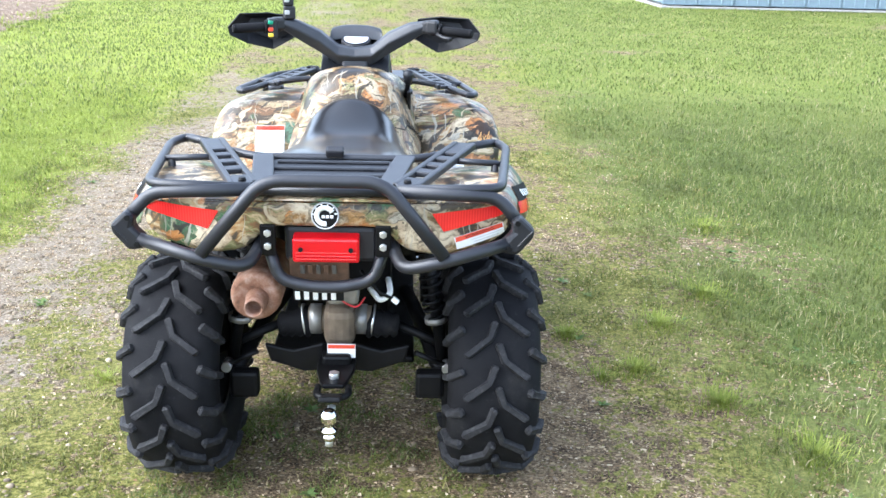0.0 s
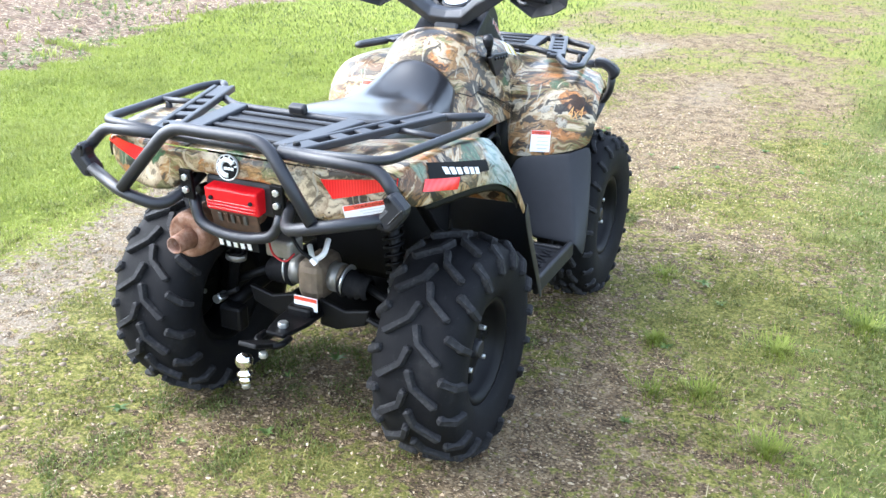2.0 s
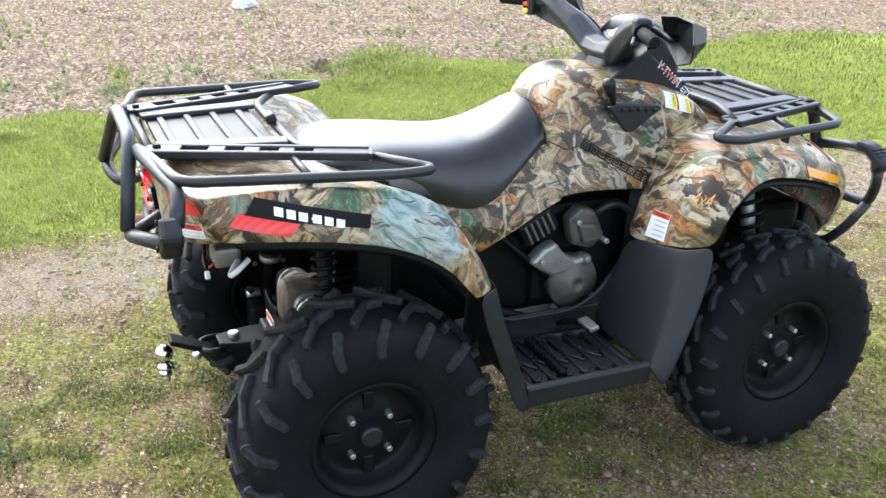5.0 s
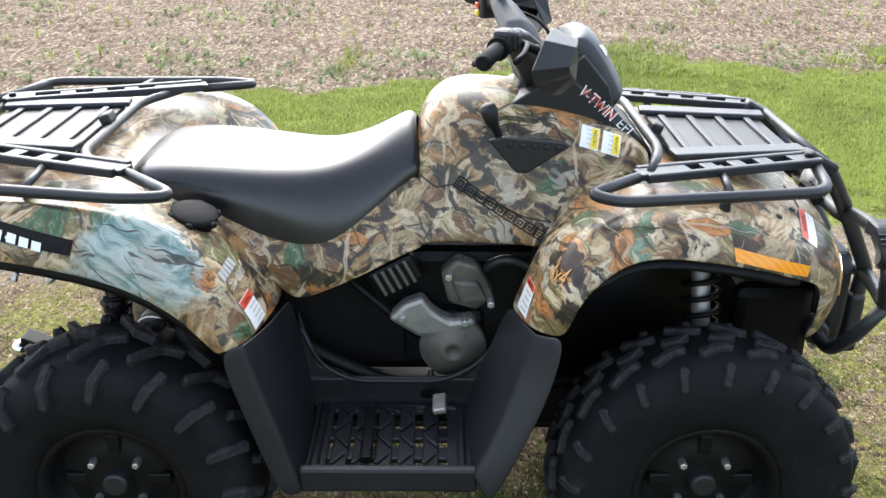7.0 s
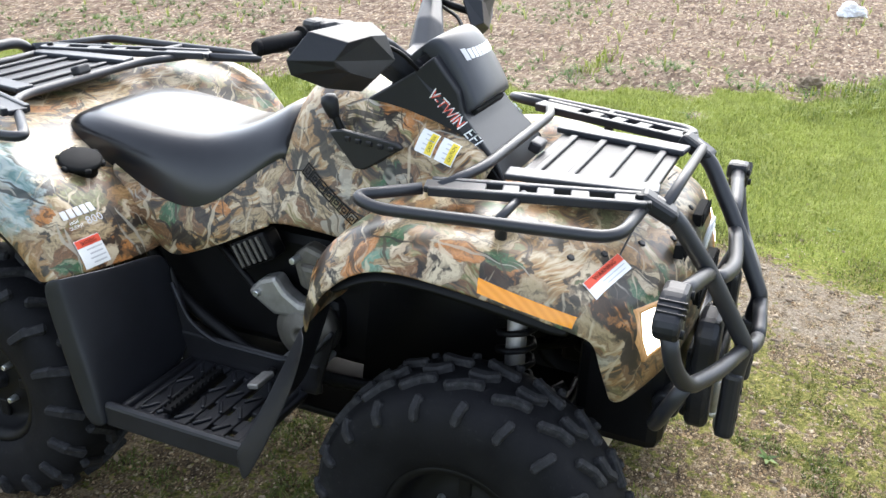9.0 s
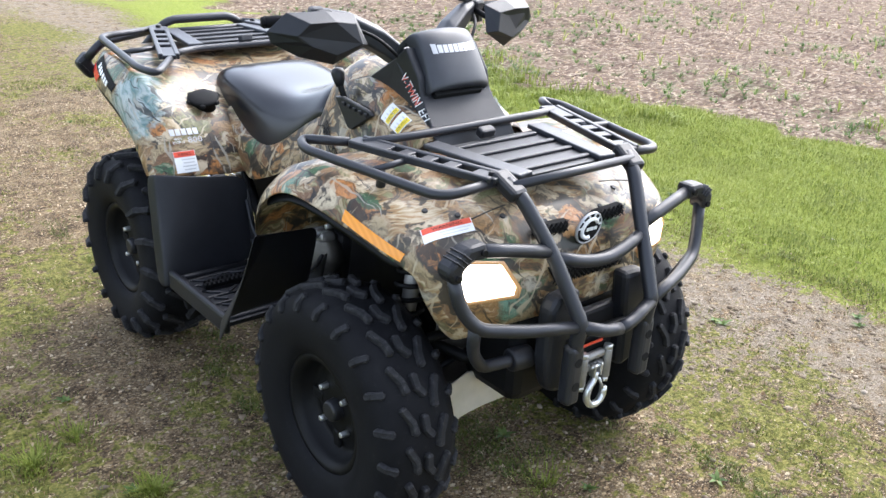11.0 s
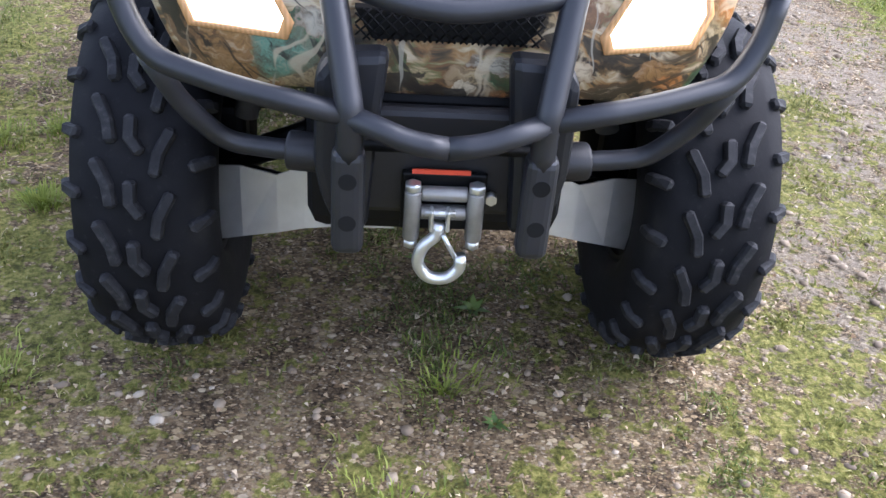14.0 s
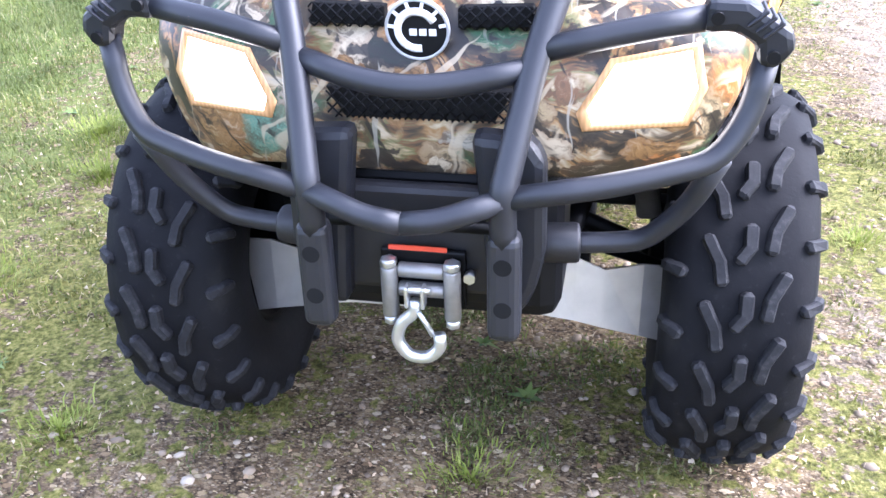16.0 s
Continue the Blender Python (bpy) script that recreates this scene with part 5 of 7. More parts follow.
# --- racks and bumpers of black tube ---
rear_guard = part("rear_bumper", tube([(-0.292, -0.500, 0.850), (-0.145, -0.465, 1.026), (0.145, -0.465, 1.026), (0.292, -0.500, 0.850)], 0.0165, 0.05), TUBE, bike, "black tubular rear bumper")
for sx in (1, -1):
    part("outer_tube", tube([(sx * 0.175, -0.452, 1.000), (sx * 0.425, -0.400, 0.975), (sx * 0.478, -0.415, 0.915)], 0.0165, 0.07), TUBE, rear_guard)
    part("lower_tube", tube([(sx * 0.470, -0.430, 0.870), (sx * 0.290, -0.500, 0.838), (sx * 0.190, -0.470, 0.806), (sx * 0.165, -0.395, 0.840), (sx * 0.155, -0.34, 0.87)], 0.0165, 0.06), TUBE, rear_guard)
    cap = part("corner_cap", prism([(0.435, 0.845), (0.475, 0.840), (0.512, 0.885), (0.515, 0.905), (0.478, 0.940), (0.455, 0.925), (0.462, 0.90), (0.432, 0.868)], 0.046, Matrix.Translation((0, -0.453, 0)) @ Matrix.Diagonal((sx, 1, 1, 1)) @ XZ, 0.010), PLASTIC, rear_guard, "ribbed black plastic corner cap")
    for k in range(3):
        part("cap_rib", block((0.004, 0.05, 0.032), (sx * (0.484 + 0.007 * k), -0.430, 0.877 + 0.008 * k), (0, sx * 42, 0), 0.0015, 1), PLASTIC_SOFT, cap)
    for x, z in ((0.452, 0.858), (0.470, 0.925)):
        part("cap_screw", rod((sx * x, -0.452, z), (sx * x, -0.458, z), 0.007), FRAME, cap)
    part("mount_plate", block((0.038, 0.012, 0.082), (sx * 0.142, -0.418, 0.862), (6, 0, 0), 0.003), FRAME, rear_guard)
    for z in (0.882, 0.848):
        part("mount_bolt", rod((sx * 0.142, -0.420, z), (sx * 0.142, -0.432, z), 0.010, 6, None, 0.002), ZINC, rear_guard)
part("lamp_guard", tube([(-0.140, -0.400, 0.825), (-0.120, -0.410, 0.755), (-0.04, -0.417, 0.738), (0.04, -0.417, 0.738), (0.120, -0.410, 0.755), (0.140, -0.400, 0.825)], 0.0155, 0.07), TUBE, rear_guard)


def make_rack(name, label, outline, rails, panel, bars, front):
    """Rack of two side loops, slotted rails, a ribbed deck and cross tubes; half outlines are mirrored."""
    (x0, y0), (x1, y1), z = panel
    deck = part(name, block((2 * x0, abs(y1 - y0), 0.012), (0, (y0 + y1) / 2, z), (0, 0, 0), 0.003), PLASTIC, bike, label)
    n = 4
    for k in range(n):
        y = y0 + (y1 - y0) * (k + 0.5) / n
        part("deck_rib", block((2 * x0 - 0.07, abs(y1 - y0) / n * 0.26, 0.009), (0, y, z + 0.009), (0, 0, 0), 0.004), PLASTIC, deck)
    for sx in (1, -1):
        m = Matrix.Diagonal((sx, 1, 1, 1))
        part("deck_edge", block((0.055, abs(y1 - y0) + 0.03, 0.014), (sx * (x0 - 0.012), (y0 + y1) / 2, z + 0.013), (0, 0, sx * 8 * (1 if front else -1)), 0.004), GREYP, deck)
        part("side_loop", tube([m @ Vector(p) for p in outline], 0.0125, 0.05), TUBE, deck)
        # slotted flat rail: two flanges and short webs leave the slots open
        a, b = Vector(rails[0]), Vector(rails[1])
        d = (b - a).normalized()
        s = d.cross(Vector((0, 0, 1))).normalized()
        ln = (b - a).length
        ang = math.degrees(math.atan2(d.y * 1, d.x * sx))
        for off, wd in ((-0.027, 0.016), (0.027, 0.016)):
            c = m @ (a.lerp(b, 0.5) + s * off)
            part("rail_flange", block((ln, wd, 0.020), tuple(c), (0, 0, ang), 0.004), TUBE, deck)
        for f, wd in ((0.06, 0.12), (0.30, 0.04), (0.46, 0.035), (0.62, 0.035), (0.88, 0.24)):
            c = m @ a.lerp(b, f)
            part("rail_web", block((ln * wd + 0.02, 0.046, 0.014), tuple(c), (0, 0, ang), 0.003), TUBE, deck)
        part("rail_bolt", rod(m @ (a.lerp(b, 0.03)) + Vector((0, 0, 0.004)), m @ (a.lerp(b, 0.03)) + Vector((0, 0, 0.015)), 0.011, 12, 0.008), FRAME, deck)
        for p, q in bars:
            part("loop_strut", tube([m @ Vector(p), m @ Vector(q)], 0.009, 0.0, 8), TUBE, deck)
        px, py = bars[0][1][0] - 0.03, bars[0][1][1]
        part("rack_stud", rod((sx * px, py, z - 0.06), (sx * px, py, z + 0.004), 0.013, 12, 0.010), PLASTIC_SOFT, deck)
    return deck


rear_rack = make_rack("rear_rack", "black rear luggage rack with a ribbed deck",
                      [(0.185, -0.440, 1.000), (0.432, -0.395, 0.995), (0.492, 0.090, 0.985), (0.470, 0.185, 0.982), (0.360, 0.050, 0.995)],
                      [(0.195, -0.425, 1.004), (0.365, 0.050, 1.000)], ((0.185, -0.395), (0.2, -0.115), 0.985),
                      [((0.315, -0.125, 0.998), (0.470, -0.120, 0.990))], False)
part("front_cross_tube", tube([(-0.335, -0.01, 0.995), (-0.22, -0.085, 0.990), (0.22, -0.085, 0.990), (0.335, -0.01, 0.995)], 0.0115, 0.05), TUBE, rear_rack)
part("rear_cross_tube", tube([(-0.20, -0.425, 0.99), (0.20, -0.425, 0.99)], 0.0115, 0.0), TUBE, rear_rack)
part("rack_latch", block((0.05, 0.028, 0.026), (0.0, -0.098, 1.010), (20, 0, 0), 0.006), PLASTIC_SOFT, rear_rack)

front_rack = make_rack("front_rack", "black front luggage rack with a ribbed deck",
                       [(0.235, 1.535, 0.985), (0.385, 1.520, 0.968), (0.470, 1.070, 0.975), (0.440, 1.005, 0.980), (0.365, 1.120, 0.990)],
                       [(0.235, 1.535, 0.992), (0.350, 1.130, 0.992)], ((0.180, 1.530), (0.2, 1.245), 0.974),
                       [((0.300, 1.310, 0.990), (0.425, 1.300, 0.975))], True)
part("rear_cross_tube", tube([(-0.345, 1.15, 0.992), (-0.22, 1.195, 1.005), (0.22, 1.195, 1.005), (0.345, 1.15, 0.992)], 0.0115, 0.05), TUBE, front_rack)
part("front_cross_tube", tube([(-0.215, 1.568, 0.980), (0.215, 1.568, 0.980)], 0.0115, 0.0), TUBE, front_rack)
part("rack_latch", block((0.05, 0.028, 0.026), (0.0, 1.235, 0.995), (-20, 0, 0), 0.006), PLASTIC_SOFT, front_rack)

guard = part("front_bumper", tube([(-0.165, 1.672, 0.818), (-0.07, 1.690, 0.800), (0.0, 1.698, 0.793), (0.07, 1.690, 0.800), (0.155, 1.672, 0.822)], 0.0165, 0.05), TUBE, bike, "black tubular front bumper with scratched paint")
for sx in (1, -1):
    part("upright", tube([(sx * 0.215, 1.545, 0.985), (sx * 0.200, 1.590, 0.955), (sx * 0.162, 1.668, 0.835), (sx * 0.130, 1.755, 0.675), (sx * 0.130, 1.748, 0.640), (sx * 0.131, 1.745, 0.602)], 0.0185, 0.045), TUBE, guard)
    part("top_sleeve", block((0.052, 0.085, 0.034), (sx * 0.215, 1.555, 0.978), (-28, 0, sx * 8), 0.010), PLASTIC, guard)
    part("upper_tube", tube([(sx * 0.165, 1.664, 0.838), (sx * 0.27, 1.655, 0.862), (sx * 0.375, 1.640, 0.880)], 0.0165, 0.04), TUBE, guard)
    cap = part("corner_cap", prism([(0.365, 0.905), (0.415, 0.903), (0.470, 0.868), (0.475, 0.845), (0.455, 0.820), (0.432, 0.822), (0.428, 0.850), (0.40, 0.866), (0.362, 0.862)], 0.050, Matrix.Translation((0, 1.612, 0)) @ Matrix.Diagonal((sx, 1, 1, 1)) @ XZ, 0.011), PLASTIC, guard, "black plastic corner cap")
    for k in range(3):
        part("cap_rib", block((0.004, 0.052, 0.030), (sx * (0.425 + 0.010 * k), 1.640, 0.884 - 0.007 * k), (0, sx * 50, 0), 0.0015, 1), PLASTIC_SOFT, cap)
    for x, z in ((0.378, 0.884), (0.448, 0.838)):
        part("cap_screw", rod((sx * x, 1.655, z), (sx * x, 1.668, z), 0.008), FRAME, cap)
    part("lower_tube", tube([(sx * 0.444, 1.640, 0.835), (sx * 0.432, 1.655, 0.760), (sx * 0.395, 1.680, 0.705), (sx * 0.28, 1.72, 0.685), (sx * 0.130, 1.752, 0.668)], 0.0165, 0.06), TUBE, guard)
    part("lower_cross", tube([(sx * 0.130, 1.755, 0.668), (sx * 0.05, 1.768, 0.640), (0.0, 1.770, 0.634)], 0.0165, 0.04), TUBE, guard)
    part("under_hoop", tube([(sx * 0.400, 1.676, 0.708), (sx * 0.368, 1.640, 0.618), (sx * 0.315, 1.618, 0.553), (sx * 0.260, 1.617, 0.545), (sx * 0.17, 1.63, 0.545)], 0.0155, 0.06), TUBE, guard)
    part("hoop_socket", rod((sx * 0.165, 1.63, 0.545), (sx * 0.225, 1.622, 0.545), 0.030, 20, None, 0.006), PLASTIC_SOFT, guard)
    plate_m = Matrix.Translation((0, 1.655, 0)) @ Matrix.Diagonal((sx, 1, 1, 1)) @ XZ
    part("mount_cover", prism([(0.080, 0.735), (0.160, 0.730), (0.180, 0.700), (0.182, 0.56), (0.172, 0.51), (0.155, 0.468), (0.105, 0.455), (0.095, 0.60)], 0.05, plate_m, 0.014), PLASTIC, guard, "black plastic bumper mount cover")
    part("mount_flange", block((0.046, 0.042, 0.165), (sx * 0.132, 1.742, 0.535), (0, 0, 0), 0.014, 3), TUBE, guard)
    # solid black discs stand for the dark inside two holes; nothing is cut
    for z in (0.574, 0.508):
        part("flange_hole_dark", rod((sx * 0.132, 1.745, z), (sx * 0.132, 1.7638, z), 0.0125, 16), INK, guard)
part("cross_brace", tube([(-0.12, 1.70, 0.60), (0.12, 1.70, 0.60)], 0.010, 0), FRAME, guard)
part("bumper_backing", block((0.26, 0.03, 0.17), (0, 1.655, 0.555), (0, 0, 0), 0.01), PLASTIC_SOFT, guard)
part("nose_skirt", block((0.40, 0.20, 0.26), (0, 1.52, 0.53), (0, 0, 0), 0.03), FRAME, bike)

winch = part("winch_fairlead", block((0.125, 0.010, 0.095), (-0.006, 1.678, 0.500), (0, 0, 0), 0.003), FRAME, bike, "roller fairlead of a small winch")
for x in (0.040, -0.052):
    part("vertical_roller", rod((x, 1.702, 0.448), (x, 1.702, 0.530), 0.0125, 18, None, 0.003), ALLOY, winch)
    part("roller_bolt", rod((x, 1.702, 0.530), (x, 1.702, 0.543), 0.013, 6, None, 0.003), ZINC, winch)
    part("roller_nut", rod((x, 1.702, 0.436), (x, 1.702, 0.448), 0.011, 6), ZINC, winch)
for z in (0.521, 0.490):
    part("cross_roller", rod((-0.040, 1.694, z), (0.028, 1.694, z), 0.0115, 18, None, 0.003), ALLOY, winch)
part("side_nut", rod((-0.075, 1.68, 0.512), (-0.075, 1.695, 0.512), 0.009, 6), ZINC, winch)
part("warning_strip", block((0.085, 0.003, 0.007), (0.0, 1.687, 0.553), (0, 0, 0), 0.0), REDLBL, winch, "orange-red warning strip")
hook = part("winch_hook", tube([(0.000, 1.712, 0.482), (0.002, 1.714, 0.462), (0.022, 1.716, 0.445), (0.031, 1.718, 0.415), (0.012, 1.719, 0.388), (-0.018, 1.719, 0.388), (-0.036, 1.718, 0.408), (-0.034, 1.717, 0.430)], 0.0095, 0.018, 12), ZINC, bike, "galvanised winch hook")
part("hook_latch", tube([(-0.006, 1.722, 0.468), (-0.026, 1.722, 0.430)], 0.004, 0, 6), ZINC, hook)
for dx in (-0.012, 0.012):
    part("clevis_cheek", block((0.006, 0.020, 0.035), (dx, 1.714, 0.490), (0, 0, 0), 0.003), ZINC, hook)
part("clevis_pin", rod((-0.022, 1.714, 0.500), (0.022, 1.714, 0.500), 0.005), ZINC, hook)

# --- headlamps and grilles ---
LAMP_OUT = [(0.258, 0.806), (0.362, 0.820), (0.374, 0.768), (0.355, 0.724), (0.230, 0.724), (0.222, 0.745)]
front_tree = surface(front_body)
for sx in (1, -1):
    def lamp_ring(scale, dy):
        cx, cz = 0.30, 0.772
        out = []
        for x, z in LAMP_OUT:
            px, pz = cx + (x - cx) * scale, cz + (z - cz) * scale
            hit = front_tree.ray_cast(Vector((sx * px, 2.0, pz)), Vector((0, -1, 0)))
            out.append((sx * px, (hit[0].y if hit[0] else 1.6) + dy, pz))
        return out
    ring = [lamp_ring(1.15, -0.004), lamp_ring(1.12, 0.005), lamp_ring(0.96, 0.006), lamp_ring(0.94, 0.000)]
    surround = part("headlamp_surround", mesh_of(*grid(ring, True)), LAMPRIM, bike, "headlamp surround with the amber glow put in as colour")
    inner = [lamp_ring(0.95, 0.000), lamp_ring(0.92, 0.004), lamp_ring(0.55, 0.008)]
    v, f = grid(inner, True)
    f.append(list(range(len(v) - 6, len(v))))
    lens = part("headlamp_lens", mesh_of(v, f, False), LAMP, surround, "lit white headlamp lens")


def grille(outline, y_back, name):
    g0 = part(name, prism(outline, 0.02, Matrix.Translation((0, y_back - 0.02, 0)) @ XZ, 0.002), INK, bike, "black mesh grille")
    xs = [p[0] for p in outline]
    zs = [p[1] for p in outline]
    x0, x1, z0, z1 = min(xs), max(xs), min(zs), max(zs)
    hgt = z1 - z0
    mid = (x0 + x1) / 2
    k = x0 - hgt
    while k < x1:
        for sgn in (1, -1):
            a = (k, z0 if sgn > 0 else z1)
            b = (k + hgt, z1 if sgn > 0 else z0)
            fa = max(0.0, (x0 + 0.002 - a[0]) / hgt)
            fb = min(1.0, (x1 - 0.002 - a[0]) / hgt)
            if fb - fa > 0.1:
                p = Vector((a[0] + hgt * fa, y_back + 0.003, a[1] + (b[1] - a[1]) * fa))
                q = Vector((a[0] + hgt * fb, y_back + 0.003, a[1] + (b[1] - a[1]) * fb))
                part("mesh_wire", rod(p, q, 0.0016, 5), FRAME, g0)
        k += 0.0165
    return g0


grille([(0.05, 0.848), (0.158, 0.852), (0.150, 0.880), (0.05, 0.876)], 1.608, "upper_grille")
grille([(-0.158, 0.852), (-0.05, 0.848), (-0.05, 0.876), (-0.150, 0.880)], 1.608, "upper_grille")
grille([(-0.13, 0.775), (-0.105, 0.732), (0.105, 0.732), (0.13, 0.775)], 1.646, "lower_grille")


def badge(y, z, way, tilt, r):
    """Round black-and-silver cog emblem, drawn as plain shapes."""
    b = part("round_badge", lathe([(0.0, 0.0), (0.0, r), (0.006, r), (0.008, r * 0.96), (0.006, r * 0.92), (0.005, 0.0)], 36, "y"), SILVER, bike, "round silver and black cog emblem")
    m = pose(0, y, z, tilt, 0, 0 if way < 0 else 180)
    b.matrix_basis = m @ Matrix.Diagonal((1, -1, 1, 1))
    disc = part("emblem_disc", lathe([(0.0060, 0.0), (0.0060, r * 0.90), (0.0056, r * 0.91)], 36, "y"), INK, b)
    arc = [Vector((r * 0.60 * math.cos(a), 0.0064, r * 0.60 * math.sin(a))) for a in np.linspace(0.5, 4.9, 18)]
    # rear arc drawn thicker: glare on that badge put in as extra white
    part("emblem_arc", tube(arc, r * (0.13 if way > 0 else 0.20), 0, 6), WHITE, b)
    for a in np.linspace(0.2, 3.0, 6):
        part("emblem_tooth", block((r * 0.10, 0.003, r * 0.2), (r * 0.80 * math.cos(a), 0.0066, r * 0.80 * math.sin(a)), (0, 90 - math.degrees(a), 0), 0.0), WHITE, b)
    for k in range(3):
        part("emblem_bar", block((r * 0.22, 0.003, r * 0.20), (-r * 0.12 + r * 0.30 * k * (1 if way < 0 else 1), 0.0068, -r * 0.06), (0, 0, 0), 0.0), WHITE, b)
    return b


badge(-0.424, 0.929, -1, -6, 0.034)
badge(1.628, 0.853, 1, 10, 0.044)

# --- handlebar, nacelle, gauges, guards ---
steer = []
for x, y, z, h, d in ((0.258, 0.852, 1.256, 0.022, 0.022), (0.205, 0.872, 1.234, 0.036, 0.032), (0.125, 0.902, 1.190, 0.042, 0.044), (0.062, 0.925, 1.141, 0.037, 0.052)):
    steer.append((x, y, z, h, d))
steer = [(-x, y, z, h, d) for x, y, z, h, d in steer] + [(0.0, 0.928, 1.136, 0.033, 0.052)] + steer[::-1]
steer = [[(x, y + d * c, z + h * s) for c, s in ((-0.35, -1), (-1, 0.05), (-0.70, 0.85), (0.1, 1), (0.9, 0.6), (0.8, -0.8))] for x, y, z, h, d in steer]
v, f = grid(steer, True)
f += [list(range(6)), list(range(len(v) - 6, len(v)))[::-1]]
bar = part("handlebar", welded(mesh_of(v, f)), GREYP, bike, "dark grey faceted handlebar cover")
m = bar.modifiers.new("edge", "BEVEL")
m.width, m.segments = 0.006, 3
m.limit_method, m.angle_limit = "ANGLE", radians(12)
baked(bar, 0)
bar.data.polygons.foreach_set("use_smooth", [p.area < 2e-4 for p in bar.data.polygons])
part("steering_stem", tube([(0, 1.05, 0.93), (0, 0.935, 1.12)], 0.03, 0), FRAME, bike)
part("stem_neck", block((0.10, 0.09, 0.06), (0, 0.935, 1.105), (-20, 0, 0), 0.012), PLASTIC_SOFT, bike)
for sx in (1, -1):
    part("bar_end", tube([(sx * 0.22, 0.862, 1.250), (sx * 0.30, 0.828, 1.246), (sx * 0.415, 0.790, 1.240)], 0.011, 0.03), FRAME, bar)
    part("grip", rod((sx * 0.318, 0.822, 1.245), (sx * 0.418, 0.788, 1.240), 0.0165, 18, None, 0.004), RUBBER, bar, "black rubber grip")
    part("grip_flange", rod((sx * 0.312, 0.824, 1.245), (sx * 0.318, 0.822, 1.245), 0.024, 18), RUBBER, bar)
    part("grip_end", rod((sx * 0.416, 0.789, 1.240), (sx * 0.426, 0.785, 1.240), 0.0175, 18, 0.012), RUBBER, bar)
    part("lever_clamp", block((0.050, 0.045, 0.045), (sx * 0.272, 0.850, 1.255), (0, 0, -sx * 18), 0.010), PLASTIC_SOFT, bar)
    # cupped hand guard
    out = [(0.236, 0.938, 1.276), (0.330, 0.930, 1.287), (0.445, 0.905, 1.284), (0.492, 0.880, 1.235), (0.484, 0.885, 1.205), (0.42, 0.925, 1.172), (0.320, 0.955, 1.149), (0.214, 0.978, 1.200)]
    inn = [(0.262, 0.985, 1.258), (0.330, 0.985, 1.266), (0.408, 0.972, 1.264), (0.440, 0.955, 1.232), (0.430, 0.957, 1.218), (0.398, 0.970, 1.205), (0.328, 0.985, 1.180), (0.248, 0.998, 1.206)]
    out, inn = ([(0.20 + (x - 0.20) * 0.90, y, z) for x, y, z in ring] for ring in (out, inn))
    v, f = grid([out, inn], True)
    f.append(list(range(8, 16)))
    if sx < 0:
        v, f = flip(v, f)
    ob = part("hand_guard", mesh_of(v, f, False), PLASTIC, bike, "faceted black plastic hand guard")
    baked(ob, 0, 0.005)
    m = ob.modifiers.new("edge", "BEVEL")
    m.width, m.segments = 0.004, 2
    baked(ob, 0)
    ob.data.polygons.foreach_set("use_smooth", [False] * len(ob.data.polygons))
    part("guard_arm", tube([(sx * 0.255, 0.862, 1.25), (sx * 0.275, 0.92, 1.23), (sx * 0.29, 0.96, 1.22)], 0.010, 0.03, 8), FRAME, ob)
switch = part("switch_box", block((0.034, 0.045, 0.070), (-0.292, 0.832, 1.240), (0, 0, 18), 0.007), PLASTIC_SOFT, bar, "switch box with coloured buttons")
for z, mt in ((1.262, GREEN_SW), (1.238, REDLBL), (1.218, YELLBL)):
    part("switch_button", block((0.018, 0.010, 0.013), (-0.294, 0.806, z), (0, 0, 18), 0.003), mt, switch)
part("throttle_box", block((0.045, 0.042, 0.050), (0.285, 0.838, 1.256), (0, 0, -18), 0.010), PLASTIC_SOFT, bar)
part("throttle_lever", tube([(0.30, 0.815, 1.235), (0.325, 0.79, 1.222), (0.35, 0.775, 1.222)], 0.007, 0.02, 8), PLASTIC_SOFT, bar)
winch_sw = part("rocker_switch_box", block((0.040, 0.034, 0.046), (-0.232, 0.852, 1.295), (0, 0, 15), 0.005), PLASTIC_SOFT, bar)
part("rocker_switch_box", block((0.036, 0.032, 0.040), (-0.235, 0.850, 1.338), (0, 0, 15), 0.005), PLASTIC_SOFT, bar)
for z in (1.296, 1.339):
    part("rocker", block((0.018, 0.006, 0.016), (-0.238, 0.834, z), (0, 0, 15), 0.003), SILVER, bar)
for sx in (1, -1):
    part("control_cable", tube([(sx * 0.25, 0.87, 1.24), (sx * 0.18, 0.97, 1.22), (sx * 0.10, 1.0, 1.14), (sx * 0.07, 1.02, 1.06)], 0.005, 0.06, 6), FRAME, bar)
    part("brake_lever", tube([(sx * 0.28, 0.885, 1.25), (sx * 0.34, 0.875, 1.243), (sx * 0.405, 0.852, 1.238)], 0.006, 0.03, 8), FRAME, bar)


def oblong(z, y0, y1, hw, front_hw=None, n=24):
    """Rounded ring at a height; hw half width at the back, front_hw at the front."""
    fw = hw if front_hw is None else front_hw
    out = []
    for k in range(n):
        a = 2 * math.pi * k / n
        c, s = math.cos(a), math.sin(a)
        e = 0.55
        px = math.copysign(abs(c) ** e, c)
        py = math.copysign(abs(s) ** e, s)
        t = (py + 1) / 2
        out.append((px * (hw + (fw - hw) * t), y0 + (y1 - y0) * t, z))
    return out


def ringed(rings, cap=True):
    v, f = grid(rings, True)
    n = len(rings[0])
    if cap:
        f += [list(range(n))[::-1], list(range(len(v) - n, len(v)))]
    return welded(mesh_of(v, f), 1e-5)


